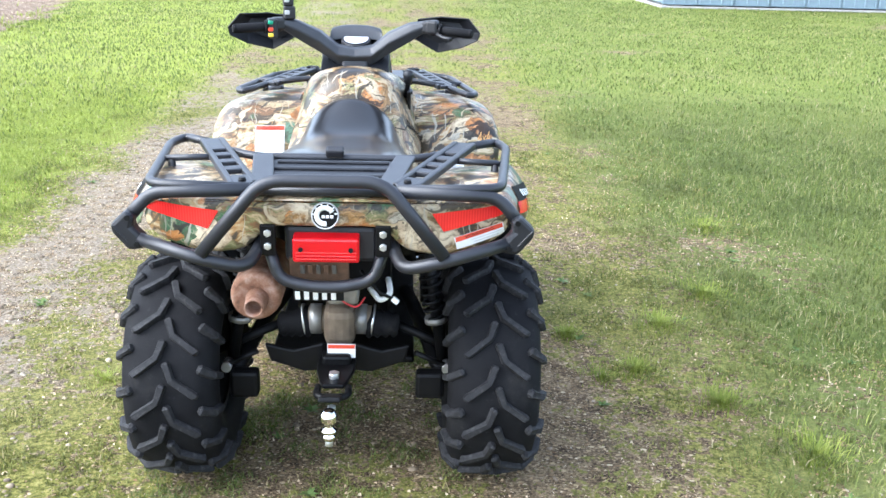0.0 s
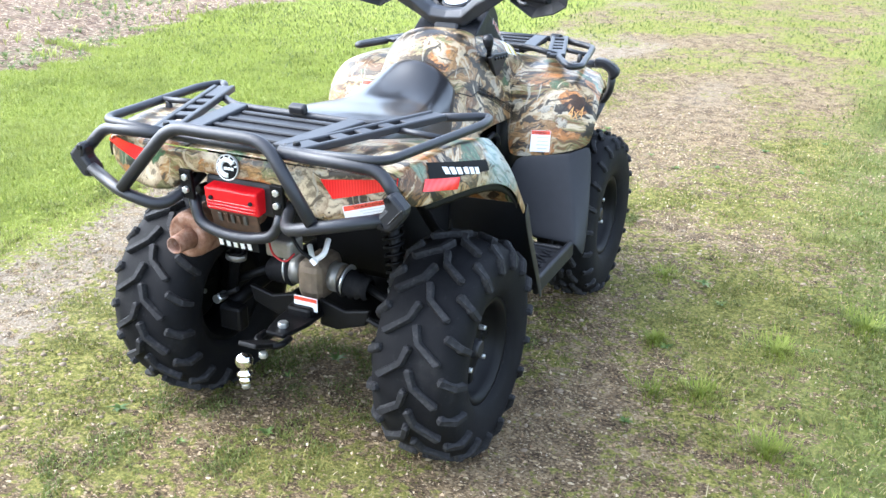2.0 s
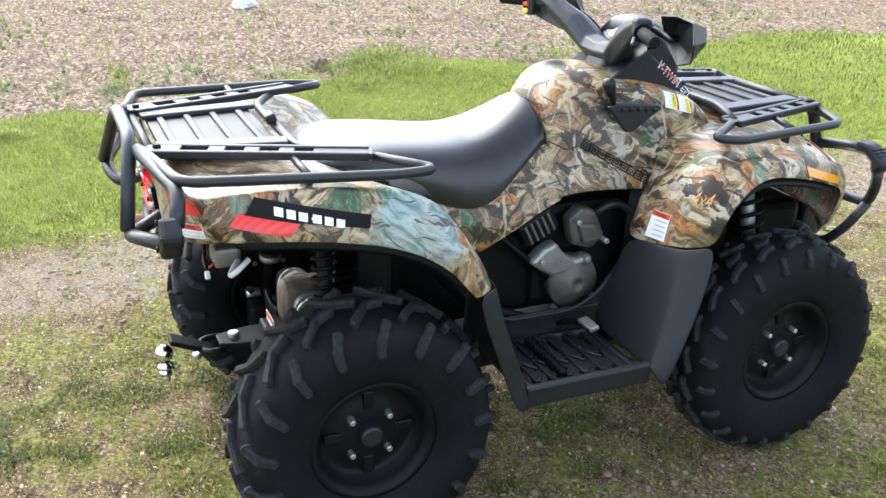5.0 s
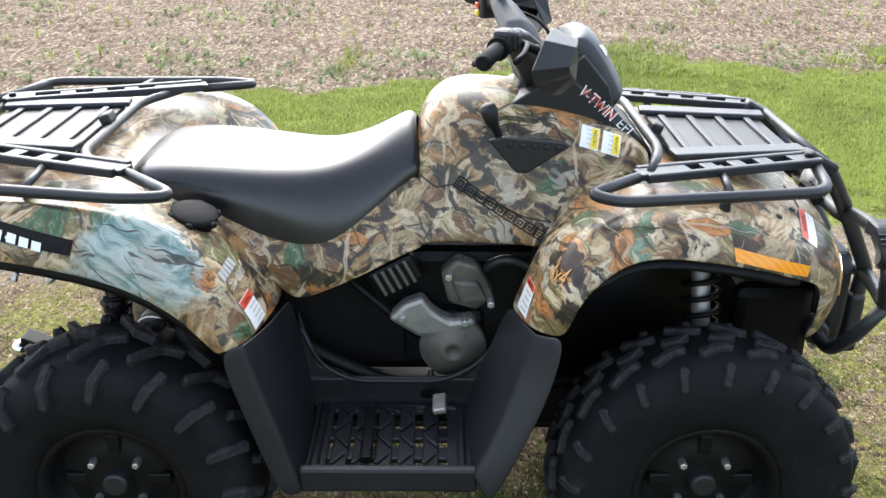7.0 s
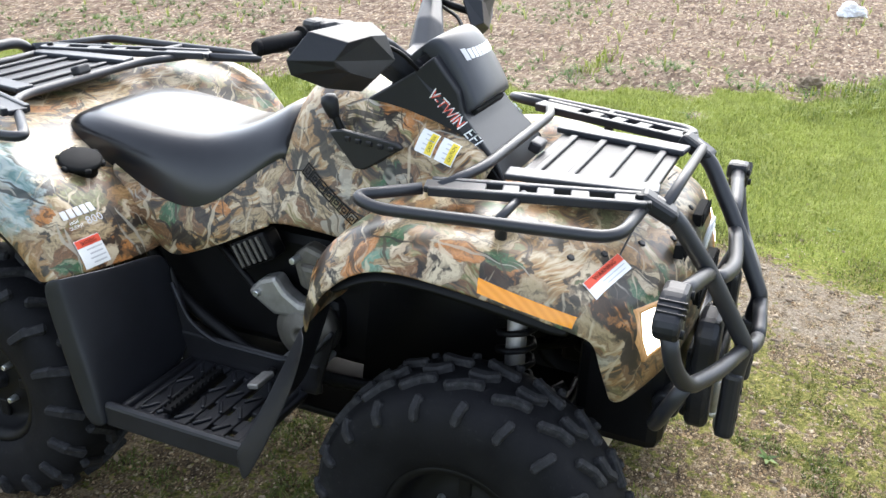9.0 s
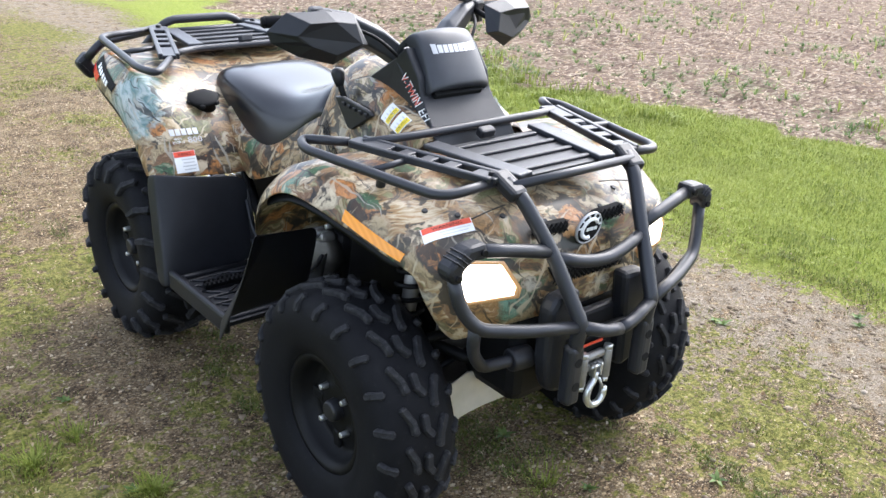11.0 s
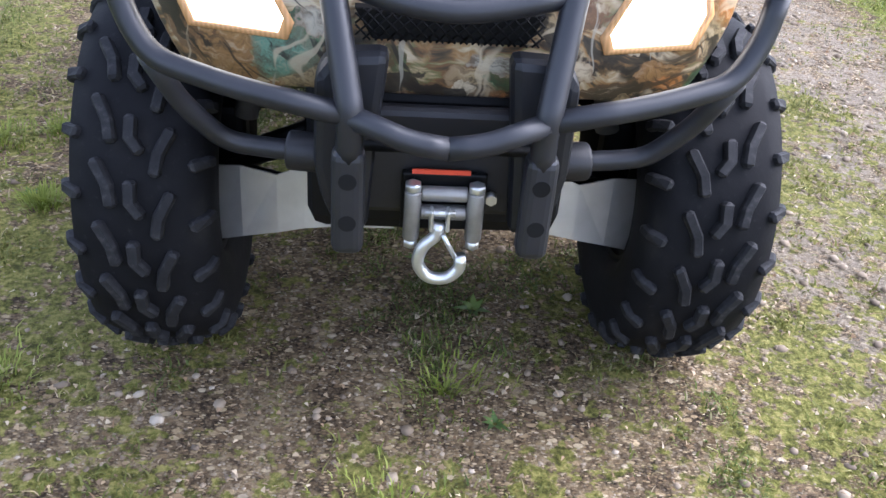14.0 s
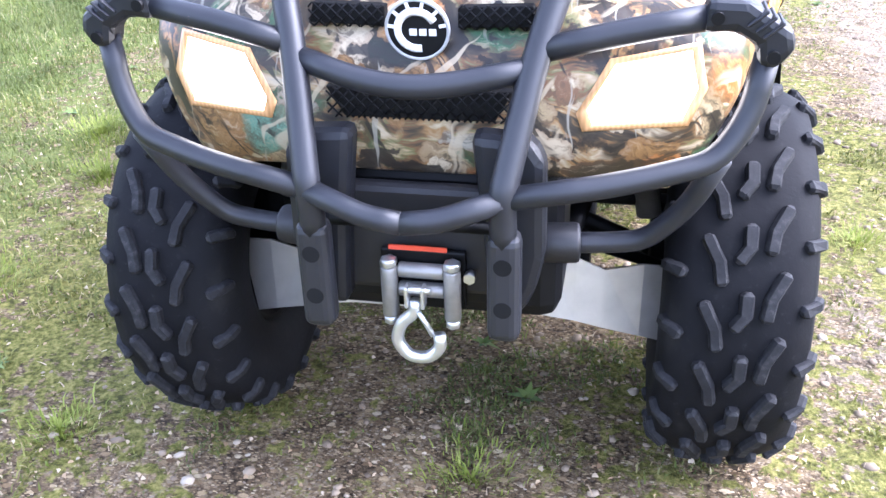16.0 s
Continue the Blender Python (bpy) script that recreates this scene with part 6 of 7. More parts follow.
NAC = [(0.855, 1.075), (0.985, 1.158), (1.030, 1.195), (1.090, 1.125), (1.104, 1.075), (1.124, 1.052), (1.190, 0.988), (1.218, 0.935), (1.10, 0.945), (0.95, 1.03)]
base_cover = part("nacelle", prism(NAC, 0.252, Matrix.Translation((-0.126, 0, 0)) @ YZ, 0.005), PLASTIC, bike, "black wedge-shaped handlebar nacelle")
for v in base_cover.data.vertices:
    v.co.x *= 1.0 + 1.6 * max(0.0, v.co.y - 1.12)
rows = []
for y, z, hw, drop in ((0.992, 1.190, 0.098, 0.012), (1.004, 1.222, 0.098, 0.016), (1.030, 1.244, 0.096, 0.022), (1.062, 1.234, 0.098, 0.024), (1.100, 1.182, 0.101, 0.024), (1.138, 1.116, 0.106, 0.024), (1.140, 1.100, 0.105, 0.022), (1.112, 1.086, 0.100, 0.012)):
    row = []
    for u in (-1, -1, -0.9, -0.7, -0.4, 0, 0.4, 0.7, 0.9, 1, 1):
        d = drop * abs(u) ** 3
        if abs(u) == 1 and (not row or len(row) == 10):
            d += 0.045
        row.append((hw * u, y - d * 0.75, z - d * 0.65))
    rows.append(row)
pod = part("instrument_pod", welded(mesh_of(*grid(rows))), GREYP, bike, "dark grey rounded instrument pod")
baked(pod, 2, 0.004)
# solid black block put in for the shade of the gap below the pod
part("pod_recess_dark", block((0.170, 0.02, 0.045), (0, 1.100, 1.066), (-35, 0, 0), 0.004), INK, bike)
part("gauge_bezel", rod((0, 1.000, 1.150), (0, 0.984, 1.192), 0.056, 28, None, 0.004), PLASTIC_SOFT, pod)
part("gauge_face", rod((0, 0.984, 1.192), (0, 0.9832, 1.1944), 0.046, 28), GAUGE, pod, "pale round dial")

# gear gate on the right, with its lever
gate = part("gear_gate", prism([(0.815, 1.022), (0.850, 1.030), (0.985, 1.018), (1.000, 1.008), (0.905, 0.945), (0.880, 0.945)], 0.014, Matrix.Translation((0.196, 0, 0)) @ YZ, 0.004), PLASTIC_SOFT, bike, "black notched gear gate")
for k in range(5):
    part("gate_notch", block((0.010, 0.014, 0.012), (0.211, 0.865 + 0.027 * k, 1.012 - 0.002 * k), (0, 0, 0), 0.003), PLASTIC, gate)
lever = part("gear_lever", tube([(0.190, 0.850, 1.00), (0.198, 0.832, 1.045), (0.200, 0.820, 1.075)], 0.009, 0.02, 10), FRAME, bike, "gear lever with a round black knob")
kn = part("lever_knob", lathe([(-0.030, 0.0), (-0.030, 0.011), (-0.01, 0.017), (0.008, 0.020), (0.020, 0.016), (0.026, 0.0)], 20, "z"), PLASTIC, lever)
kn.matrix_basis = pose(0.199, 0.817, 1.080, 18, 0, 0)

# fuel cap on the right rear fender
cap = part("fuel_cap", lathe([(-0.03, 0.0), (-0.03, 0.040), (0.0, 0.040), (0.0, 0.050), (0.012, 0.052), (0.016, 0.046), (0.020, 0.022), (0.021, 0.0)], 28, "z"), INK, bike, "black fluted fuel cap")
cap.matrix_basis = pose(0.308, 0.172, 0.874, -14, 8, 0)
for k in range(6):
    a = k * math.pi / 3
    part("cap_lobe", block((0.026, 0.018, 0.014), (0.046 * math.cos(a), 0.046 * math.sin(a), 0.006), (0, 0, math.degrees(a)), 0.005), INK, cap)

# --- reflectors, labels and prints laid on the bodywork ---
tail_tree = surface(tail_panel, rear_body)
rear_tree, tank_tree = surface(rear_body, side_panel), surface(console)
pod_tree, nacelle_tree = surface(pod), surface(base_cover)


def quad_sheet(c00, c10, c11, c01, nx=10, ny=5):
    a, b, c, d = (Vector(p) for p in (c00, c10, c11, c01))
    return mesh_of(*grid([[a.lerp(b, i / nx).lerp(d.lerp(c, i / nx), j / ny) for i in range(nx + 1)] for j in range(ny + 1)]))


for sx in (1, -1):
    me = quad_sheet((sx * 0.292, -0.41, 0.884), (sx * 0.452, -0.41, 0.920), (sx * 0.448, -0.41, 0.946), (sx * 0.262, -0.41, 0.932))
    part("rear_reflector", laid(me, tail_tree, (0, 1, 0), 0.003), REDREF, bike, "red rear reflector")
    me = quad_sheet((sx * 0.53, -0.310, 0.906), (sx * 0.53, -0.186, 0.882), (sx * 0.53, -0.163, 0.908), (sx * 0.53, -0.289, 0.932))
    part("side_reflector", laid(me, rear_tree, (-sx, 0, 0), 0.004), REDREF, bike, "red side reflector")
    me = quad_sheet((sx * 0.53, 1.300, 0.864), (sx * 0.5, 1.470, 0.808), (sx * 0.5, 1.476, 0.829), (sx * 0.53, 1.296, 0.890))
    part("amber_reflector", laid(me, front_tree, (-sx, 0, 0), 0.004), AMBREF, bike, "amber side reflector")
    # brand strip on the fender side, as a black field with plain white shapes
    me = quad_sheet((sx * 0.53, -0.276, 0.928), (sx * 0.53, -0.010, 0.886), (sx * 0.53, -0.004, 0.914), (sx * 0.53, -0.250, 0.962), 14, 4)
    strip = part("brand_strip", laid(me, rear_tree, (-sx, 0, 0), 0.003), INK, bike, "black strip with white blocks")
    for k in range(6):
        y0 = -0.205 + 0.025 * k + (0.004 if k > 2 else 0)
        z0 = 0.944 - 0.0062 * k
        me = sheet((sx * 0.53, y0, z0 - 0.010), (0, 1, -0.22), (0, 0.15, 1), 0.019, 0.017, 2, 2)
        part("brand_block", laid(me, rear_tree, (-sx, 0, 0), 0.005), WHITE, strip)
    me = sheet((sx * 0.53, -0.134, 0.9165), (0, 1, -0.22), (0, 0.15, 1), 0.008, 0.005, 2, 2)
    part("brand_block", laid(me, rear_tree, (-sx, 0, 0), 0.005), WHITE, strip)


def label(name, tree, way, center, u, v, w, h, text="", band=REDLBL, share=0.3, lines=3, about="white warning label with a red band"):
    """A printed label: white sheet, coloured band with its word, plain bars for the small print."""
    lb = part(name, laid(sheet(center, u, v, w, h), tree, way, 0.0025), WHITE, bike, about)
    c, u, v = Vector(center), Vector(u).normalized(), Vector(v).normalized()
    part("label_band", laid(sheet(c + v * (h * (0.5 - share / 2)), u, v, w * 0.97, h * share * 0.92, 8, 3), tree, way, 0.0034), band, lb)
    if text:
        part("label_word", laid(letters(text, c + v * (h * (0.5 - share / 2)), u, v, h * share * 0.5, w * 0.6), tree, way, 0.0042), INK, lb)
    for k in range(lines):
        t = 0.5 - share - (1 - share) * (k + 0.7) / (lines + 0.6)
        part("print_line", laid(sheet(c + v * (h * t) + u * (w * 0.12), u, v, w * (0.62 - 0.1 * (k % 2)), h * 0.05, 5, 1), tree, way, 0.0038), SILVER, lb)
    return lb


label("warning_label", tail_tree, (0, 1, 0), (0.385, -0.41, 0.868), (0.97, 0, 0.235), (-0.235, 0, 0.97), 0.128, 0.032, "WARNING", REDLBL, 0.42, 2)
fl = label("warning_label", front_tree, (0, 1, 0), (0.385, 0.92, 0.722), (1, 0, 0.06), (-0.06, 0.1, 1), 0.072, 0.075, "WARNING", REDLBL, 0.2, 4)
label("warning_label", front_tree, (0, 1, 0), (-0.33, 0.92, 0.80), (1, 0, 0), (0, 0.1, 1), 0.11, 0.12, "WARNING", REDLBL, 0.14, 5)
label("warning_label", front_tree, (0, -0.3, -1), (0.346, 1.500, 0.872), (-0.94, 0.26, 0.18), (-0.25, -0.9, 0.36), 0.132, 0.038, "WARNING", REDLBL, 0.45, 2)
label("warning_label", rear_tree, (0, -1, -0.2), (0.445, 0.32, 0.722), (-1, 0.1, 0), (0, -0.25, 1), 0.072, 0.068, "WARNING", REDLBL, 0.28, 4)
cu, cv = Vector((-0.02, 0.943, -0.33)), Vector((-0.58, 0.17, 0.79))
for c in (Vector((0.188, 1.045, 1.027)), Vector((0.186, 1.094, 1.010))):
    lb = label("caution_label", tank_tree, (-0.8, 0, -0.6), c, cu, cv, 0.044, 0.054, "", WHITE, 0.04, 4, "white caution label with a yellow band")
    part("caution_band", laid(sheet(c + cu * 0.0115, cu, cv, 0.017, 0.049, 3, 6), tank_tree, (-0.8, 0, -0.6), 0.0040), YELLBL, lb)
    part("caution_word", laid(letters("CAUTION", c + cu * 0.0115, cv, -cu, 0.008, 0.038), tank_tree, (-0.8, 0, -0.6), 0.0050), INK, lb)
lb = part("diff_label", block((0.082, 0.002, 0.044), (0.014, -0.122, 0.420), (0, 0, 0), 0.0), WHITE, bike, "white warning label with a red band")
part("diff_label_band", block((0.078, 0.002, 0.011), (0.014, -0.124, 0.434), (0, 0, 0), 0.0), REDLBL, lb)

# engine capacity print on the fender, model print on tank side, all as plain shapes where they are names
u, v = Vector((-1, 0.12, 0)).normalized(), Vector((0, -0.45, 0.9)).normalized()
c = Vector((0.425, 0.28, 0.795))
for k in range(5):
    part("maker_block", laid(sheet(c + u * (-0.040 + 0.020 * k) + v * 0.016, u, v, 0.016, 0.022, 2, 3), rear_tree, (0, -1, -0.45), 0.003), SILVER, bike, "silver print block")
part("capacity_print", laid(letters("800", c + u * 0.030 - v * 0.012, u, v, 0.019, 0.048), rear_tree, (0, -1, -0.45), 0.003), SILVER, bike, "silver capacity figures")
part("output_print", laid(letters("HIGH\nOUTPUT", c - u * 0.026 - v * 0.012, u, v, 0.020, 0.040), rear_tree, (0, -1, -0.45), 0.003), WHITE, bike, "small white print")
d, e = Vector((0, 0.865, -0.50)), Vector((0, 0.5, 0.865))
c = Vector((0.3, 0.845, 0.865))
for k in range(9):
    tall = 0.030 if k == 0 else 0.024
    p = c + d * (-0.104 + 0.026 * k)
    ring = [[p + d * (a * s) + e * (b * s2) for a, b in ((-1, -1), (1, -1), (1.15, 1), (-0.85, 1))] for s, s2 in ((0.0125, tall / 2), (0.0095, tall / 2 - 0.003))]
    part("model_block", laid(mesh_of(*grid(ring, True)), tank_tree, (-1, 0, 0), 0.003), INK, bike, "dark outlined model print block")
    ring = [[p + d * (a * s) + e * (b * s2) for a, b in ((-1, -1), (1, -1), (1.15, 1), (-0.85, 1))] for s, s2 in ((0.006, tall / 2 - 0.007), (0.0035, tall / 2 - 0.0095))]
    part("model_block", laid(mesh_of(*grid(ring, True)), tank_tree, (-1, 0, 0), 0.003), INK, bike)
d, e = Vector((0, 0.77, -0.64)), Vector((0, 0.64, 0.77))
for sx in (1, -1):
    d2 = d * sx
    part("motor_print", laid(letters("V-TWIN", (sx * 0.1275, 1.068, 1.086), d2, e, 0.026, 0.102, 0.2), nacelle_tree, (-sx, 0, 0), 0.0015), WHITE, bike, "white and red motor print")
    part("motor_print_face", laid(letters("V-TWIN", (sx * 0.1282, 1.068, 1.086), d2, e, 0.019, 0.094, 0.2), nacelle_tree, (-sx, 0, 0), 0.0024), REDLBL, bike)
    part("injection_print", laid(letters("EFI", (sx * 0.1295, 1.132, 1.033), d2, e, 0.021, 0.040, 0.2), nacelle_tree, (-sx, 0, 0), 0.0015), WHITE, bike, "white motor print")
for k in range(9):
    part("model_block", laid(sheet((0.068 - 0.017 * k, 1.2, 1.195), (-1, 0, 0), (0, -0.3, 1), 0.014, 0.020 if k else 0.024, 2, 3), pod_tree, (0, -1, 0), 0.002), SILVER, bike, "silver model print block")
part("drive_print", laid(letters("4x4", (0.498, 0.945, 0.83), (0.8, 0.45, 0), (0, 0.2, 1), 0.042, 0.055, 0.2), front_tree, (-0.4, 0.9, 0), 0.003), ORANGE, bike, "orange drive print")
for sx in (1, -1):
    line = []
    for k in range(25):
        x = 0.17 + 0.12 * k / 24
        hit = front_tree.ray_cast(Vector((sx * x, 1.505 - 0.12 * max(0, x - 0.3), 1.2)), Vector((0, 0, -1)))
        if hit[0]:
            line.append(hit[0])
    part("panel_gap", tube(line, 0.002, 0, 6), SEAM, bike)
for x, y in ((0.36, 1.43), (0.20, 1.53), (0.10, 1.575), (-0.10, 1.575), (-0.20, 1.53), (-0.36, 1.43), (0.30, 1.48)):
    hit = front_tree.ray_cast(Vector((x, y, 1.2)), Vector((0, 0, -1)))
    if hit[0]:
        part("body_rivet", rod(hit[0] - hit[1] * 0.002, hit[0] + hit[1] * 0.004, 0.009, 12, 0.006), PLASTIC_SOFT, bike)

# ---------- what grows and lies on the ground ----------
def rand(n, a, b):
    return rng.uniform(a, b, n)


def lawn_at(x, y):
    return cover(x, y)[0]


def blades(name, count, x0, x1, y0, y1, keep, tall, wide, mat, label):
    base = scatter(count, x0, x1, y0, y1, keep)
    n = len(base)
    thick = 0.65 + 0.5 * lawn_at(base[:, 0], base[:, 1])
    return strips(name, base, rand(n, *tall) * thick, rand(n, *wide), rand(n, 0.3, 1.2), rand(n, 0, 6.28), rand(n, 0, 0.7), mat, label, "grass")


def tufty(x, y, scale, cut):
    return np.clip((value_noise(x + 8, y + 3, scale) - cut) * 5.0, 0.0, 1)


blades("lawn_grass", 420000, 0.9, 6.5, -5.5, 6.5, lambda x, y: np.clip(lawn_at(x, y) * 1.5 - 0.55, 0, 1) * ease(x, 1.0, 2.0) * (1 - ease(x, 3.6, 6.3)) * (1 - 0.8 * ease(y, 3.0, 6.5)) * ease(y, -5.5, -3.8),
       (0.016, 0.050), (0.0026, 0.0046), GRASS, "fine green lawn grass beside the drive")
blades("thin_grass", 420000, -2.3, 2.2, -4.0, 6.0, lambda x, y: tufty(x, y, 7.5, 0.46) * np.clip(lawn_at(x, y) * 1.6 - 0.35, 0.05, 1) * (1 - 0.7 * ease(y, 3.0, 6.0)),
       (0.008, 0.024), (0.0030, 0.0058), THIN, "short mossy yard grass in patches")
blades("low_grass", 100000, -0.6, 0.5, -1.2, 2.4, lambda x, y: tufty(x, y, 9.0, 0.50) * ease(value_noise(x + 31, y + 12, 1.6), 0.38, 0.6),
       (0.008, 0.024), (0.0026, 0.0048), GRASS, "low green grass under and before the bike")
blades("far_lawn_grass", 230000, -6.5, 16.0, 3.0, 20.0, lambda x, y: np.clip(lawn_at(x, y) * 1.2 - 0.35, 0, 1) * ease(y, 3.0, 8.0),
       (0.020, 0.045), (0.006, 0.011), GRASS, "lawn grass ahead of the yard")
blades("mown_grass", 420000, -5.9, -1.6, -5.5, 7.5, lambda x, y: np.clip(lawn_at(x, y) * 1.15 - 0.30, 0, 1) * (1 - 0.8 * ease(y, 3.0, 7.5)) * ease(-x, 1.7, 2.4) * ease(y, -5.5, -3.8),
       (0.014, 0.038), (0.0028, 0.005), LUSH, "bright green mown lawn grass")
# tall lush grass along the field's edge, and tufts in the yard
def verge(x, y):
    near = 0 * x
    for d in (-0.5, -0.3, -0.1, 0.1, 0.3):
        f = cover(x + d, y)[1]
        near = np.maximum(near, np.clip(1 - np.abs(f - 0.45) / 0.45, 0, 1))
    return near * np.clip(value_noise(x, y, 0.9) * 3.2 - 1.35, 0, 1)


base = scatter(260000, -6.6, -3.0, -5.0, 15.0, verge)
n = len(base)
strips("verge_grass", base, rand(n, 0.035, 0.10), rand(n, 0.006, 0.013), rand(n, 0.3, 1.1), rand(n, 0, 6.28), rand(n, 0.1, 0.9), LUSH, "taller lush grass along the field edge", "grass")


def tuft(x, y, r, count, tall):
    count, tall = int(count * 0.7), tall * 0.85
    a, d = rand(count, 0, 6.28), np.abs(rng.normal(0, r * 0.5, count))
    px, py = x + d * np.cos(a), y + d * np.sin(a)
    b = np.stack([px, py, height(px, py) - 0.002], -1)
    return strips("grass_tuft", b, rand(count, 0.35, 1.0) * tall, rand(count, 0.0025, 0.0045), rand(count, 0.2, 0.9), a + rand(count, -0.6, 0.6), rand(count, 0, 0.6), LUSH, "small green grass tuft", "grass")


for x, y, r, c, t in ((0.875, 0.93, 0.06, 420, 0.055), (1.10, 0.62, 0.13, 500, 0.05), (1.35, 0.35, 0.16, 600, 0.06), (0.78, 1.55, 0.10, 260, 0.045), (1.30, 1.05, 0.16, 600, 0.055), (0.95, 0.55, 0.10, 260, 0.045),
                      (1.6, 1.4, 0.2, 700, 0.06), (1.55, 0.0, 0.2, 700, 0.065), (-0.05, 1.55, 0.16, 420, 0.035), (0.05, 1.85, 0.14, 320, 0.03), (1.9, 2.4, 0.25, 700, 0.06), (-0.9, 0.5, 0.12, 260, 0.035)):
    tuft(x, y, r, c, t)

# broad-leaved weeds
def weeds(n, x0, x1, y0, y1, keep, name, tall, wide, label):
    c = scatter(n, x0, x1, y0, y1, keep)
    k = 7
    b = np.repeat(c, k, 0)
    m = len(b)
    turn = np.tile(np.arange(k) * 6.28 / k, len(c)) + rand(m, -0.4, 0.4)
    b = b + np.stack([np.cos(turn) * 0.004, np.sin(turn) * 0.004, np.full(m, 0.002)], -1)
    size = np.repeat(rand(len(c), 0.6, 1.3), k)
    return strips(name, b, size * tall * rand(m, 0.7, 1.2), size * wide, rand(m, 0.9, 1.9), turn, rand(m, 0.3, 0.9), WEED, label, "weed")


weeds(380, -2.6, 3.2, -3.5, 4.5, lambda x, y: np.clip(value_noise(x + 5, y, 1.6) * 2 - 0.7, 0, 1), "yard_weeds", 0.014, 0.017, "small broad-leaved weeds")

# loose stones
def pebbles():
    ico = bmesh.new()
    bmesh.ops.create_icosphere(ico, subdivisions=1, radius=1)
    bv = np.array([v.co[:] for v in ico.verts])
    bf = np.array([[v.index for v in f.verts] for f in ico.faces])
    ico.free()
    c = scatter(60000, -2.8, 2.6, -3.6, 5.2, lambda x, y: np.clip(cover(x, y)[2] * 1.1 - 0.25, 0.02, 1) * np.clip(1.1 - lawn_at(x, y), 0.1, 1))
    n = len(c)
    r = np.minimum(0.0028 + rng.exponential(0.0028, n), 0.014)
    sq = np.stack([rand(n, 0.8, 1.3), rand(n, 0.7, 1.1), rand(n, 0.4, 0.75)], -1) * r[:, None]
    a = rand(n, 0, 6.28)
    v = bv[None] * sq[:, None, :] * (1 + 0.14 * rng.standard_normal((n, len(bv), 1)))
    x = v[..., 0] * np.cos(a)[:, None] - v[..., 1] * np.sin(a)[:, None]
    y = v[..., 0] * np.sin(a)[:, None] + v[..., 1] * np.cos(a)[:, None]
    v = np.stack([x, y, v[..., 2]], -1) + c[:, None] + np.stack([0 * r, 0 * r, r * 0.25], -1)[:, None]
    f = (bf[None] + (np.arange(n) * len(bv))[:, None, None]).reshape(-1, 3).astype(np.int32)
    me = bpy.data.meshes.new("gravel")
    v = v.reshape(-1, 3)
    me.vertices.add(len(v))
    me.vertices.foreach_set("co", v.astype(np.float32).ravel())
    me.loops.add(f.size)
    me.loops.foreach_set("vertex_index", f.ravel())
    me.polygons.add(len(f))
    me.polygons.foreach_set("loop_start", np.arange(0, f.size, 3, dtype=np.int32))
    me.update(calc_edges=True)
    me.materials.append(STONE)
    tagged(new("gravel", me), "loose pale gravel stones in the yard", "gravel", kind="stuff")


pebbles()


def litter(n, x0, x1, y0, y1, keep, ln, wd, name, label):
    c = scatter(n, x0, x1, y0, y1, keep)
    m = len(c)
    c[:, 2] += 0.006
    return strips(name, c, rand(m, 0.002, 0.008), rand(m, wd * 0.5, wd), rand(m, 1.0, 1.0) * ln / 0.005 * rand(m, 0.3, 1.0) * 0.5, rand(m, 0, 6.28), rand(m, 0, 0.4), LITTER, label, "litter")


litter(11000, -2.6, 2.6, -3.5, 4.5, lambda x, y: np.clip(1.0 - 0.5 * lawn_at(x, y), 0, 1), 0.030, 0.004, "dry_straw", "dry straw and twig bits on the ground")
litter(26000, -2.4, 2.4, -3.3, 4.2, lambda x, y: np.clip(1.15 - 0.8 * lawn_at(x, y), 0.08, 1), 0.012, 0.013, "dead_leaves", "small curled dead leaves on the ground")
litter(60000, -14.0, -3.0, -9.0, 18.0, lambda x, y: cover(x, y)[1], 0.07, 0.024, "corn_residue", "broken dry stalks lying on the tilled field")

# rows of young corn in the field
c = []
for row in np.arange(-16, -5.0, 0.76):
    y = np.arange(-9, 20, 0.17) + rng.uniform(-0.05, 0.05, 171)
    c.append(np.stack([row + rng.normal(0, 0.06, len(y)), y], -1))
c = np.concatenate(c)
ok = (cover(c[:, 0], c[:, 1])[1] > 0.6) & (rng.random(len(c)) < 0.55 * value_noise(c[:, 0], c[:, 1], 1.3) * 2)
c = c[ok]
c = np.concatenate([c, height(c[:, 0], c[:, 1])[:, None]], 1)
b = np.repeat(c, 4, 0)
n = len(b)
strips("corn_seedlings", b, rand(n, 0.05, 0.15), rand(n, 0.007, 0.014), rand(n, 0.3, 1.0), rand(n, 0, 6.28), rand(n, 0.2, 0.9), SPROUT, "rows of young pale-green corn plants", "seedlings")
weeds(3600, -9.0, -3.2, -6.0, 9.0, lambda x, y: cover(x, y)[1] * np.clip(value_noise(x, y + 50, 1.1) * 4 - 2.0 + 0.9 * ease(x, -5.8, -4.4), 0, 1), "field_weeds", 0.05, 0.008, "weeds among the corn rows")


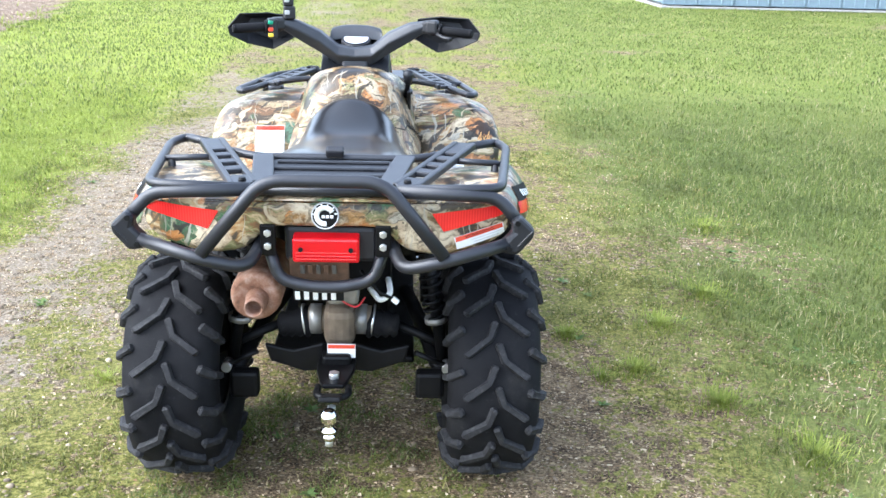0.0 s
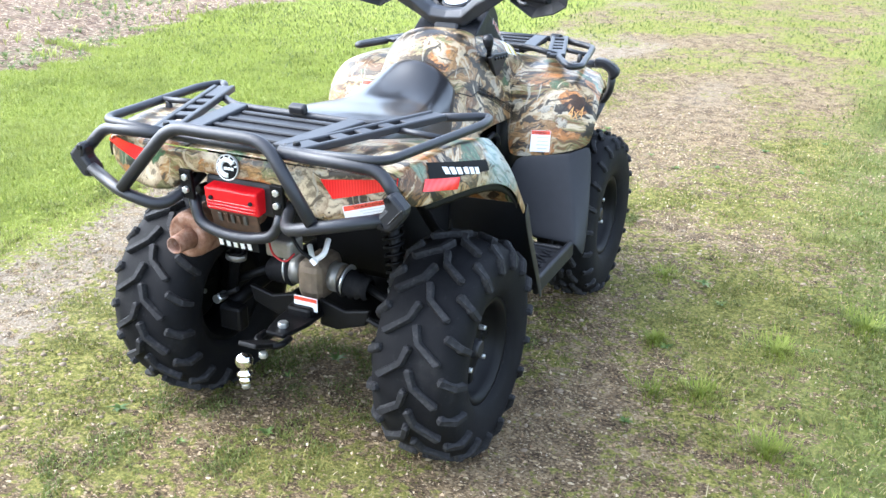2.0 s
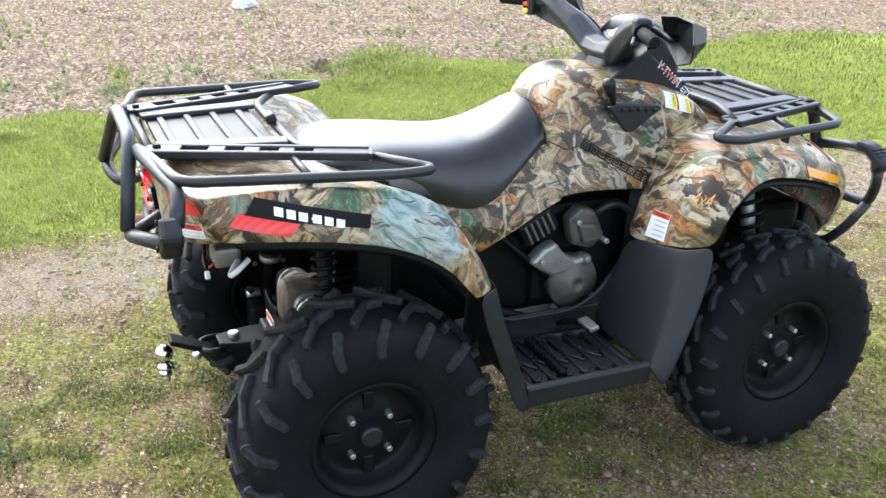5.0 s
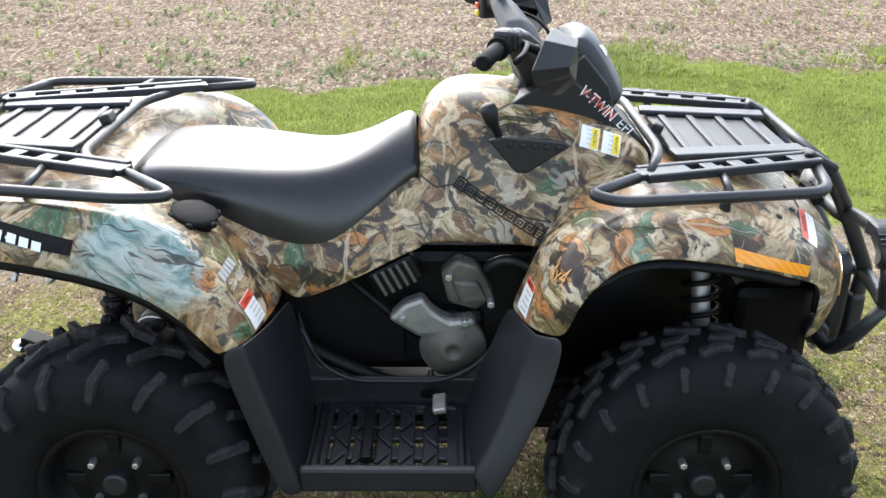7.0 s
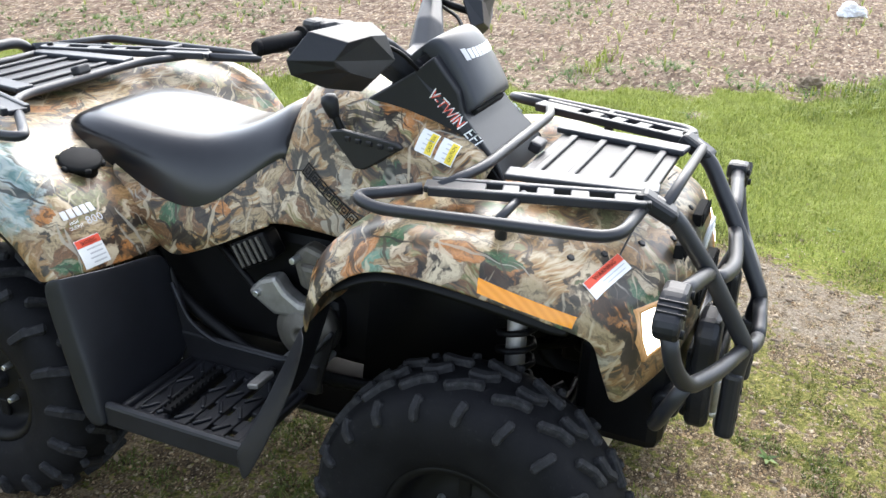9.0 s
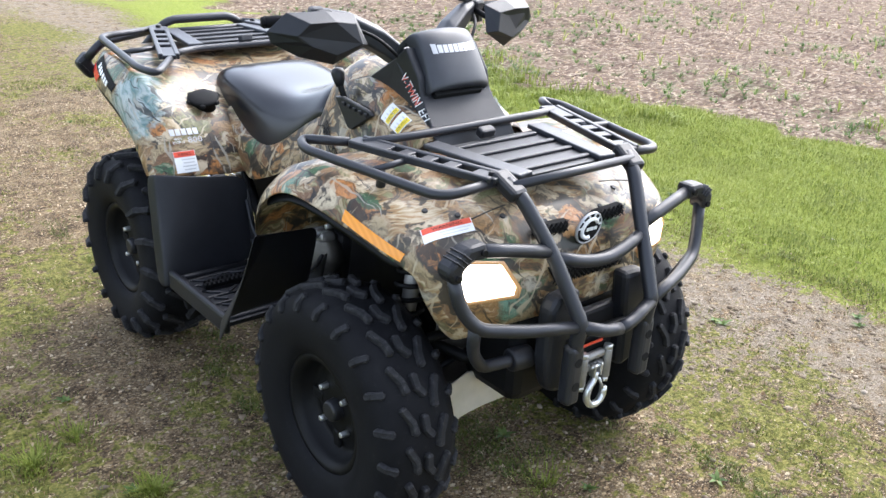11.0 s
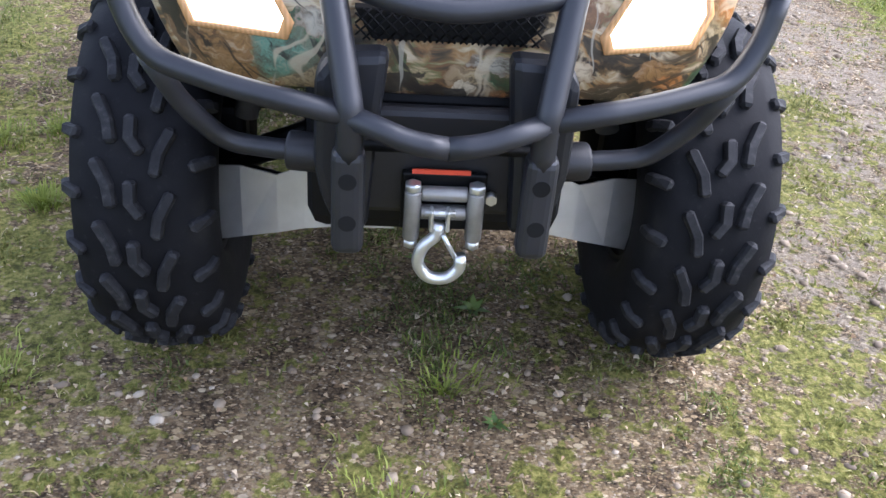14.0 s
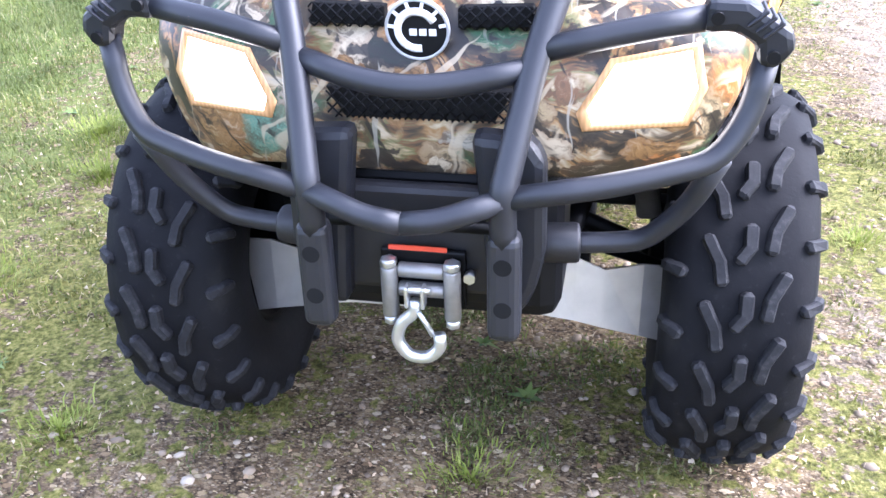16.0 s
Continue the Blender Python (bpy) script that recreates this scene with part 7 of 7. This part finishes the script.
# a crumpled white sheet lying out in the field
def crumple():
    bm = bmesh.new()
    bmesh.ops.create_icosphere(bm, subdivisions=4, radius=1)
    for p in bm.verts:
        d = noise.fractal(p.co * 1.7, 0.7, 2.0, 4) * 0.35
        p.co = Vector((p.co.x * 0.12, p.co.y * 0.24, max(p.co.z, -0.2) * 0.12)) * (1 + d)
    return from_bm(bm)


bag = new("plastic_sheet", crumple())
bag.data.materials.append(CLOTH)
bag.matrix_basis = pose(-8.9, 1.75, 0.04) @ Matrix.Diagonal((0.8, 0.55, 1.0, 1))
tagged(bag, "crumpled white plastic sheet lying on the tilled field", "plastic sheet")
rock = new("field_stone", crumple())
rock.data.materials.append(STONE)
rock.matrix_basis = pose(-5.3, 1.6, 0.03, 0, 0, 50) @ Matrix.Diagonal((0.55, 0.4, 0.6, 1))
tagged(rock, "pale field stone lying at the field edge", "stone")

# ---------- metal shed at the end of the drive ----------
shed = new("metal_shed")
shed.matrix_basis = pose(5.75, 18.3, 0, 0, 0, 1.5)
tagged(shed, "grey corrugated metal farm shed beyond the lawn", "shed")
part("foundation", block((14.0, 6.0, 0.05), (7.0, 3.0, 0.025), (0, 0, 0), 0.01), CONCRETE, shed, "low pale concrete footing")
part("core", block((13.9, 5.9, 3.1), (7.0, 3.0, 1.65), (0, 0, 0), 0.0), SIDING, shed)
sheet_m = block((0.80, 0.012, 3.1), (0, 0, 0), (0, 0, 0), 0.003)
rib_m = block((0.035, 0.03, 3.1), (0, 0, 0), (0, 0, 0), 0.008)
for m_ in (sheet_m, rib_m):
    m_.materials.append(SIDING)
for k in range(17):
    p = part("siding_panel", sheet_m, SIDING, shed)
    p.location = (0.42 + 0.82 * k, 0.035, 1.63)
    for j in range(4):
        r = part("siding_rib", rib_m, SIDING, p)
        r.location = (-0.36 + 0.24 * j, -0.012, 0)
part("roof", prism([(-0.3, 3.2), (3.0, 4.6), (6.3, 3.2), (6.3, 3.1), (3.0, 4.5), (-0.3, 3.1)], 14.6, Matrix.Translation((-0.3, 0, 0)) @ YZ, 0.0), SIDING, shed, "shallow pitched metal roof")
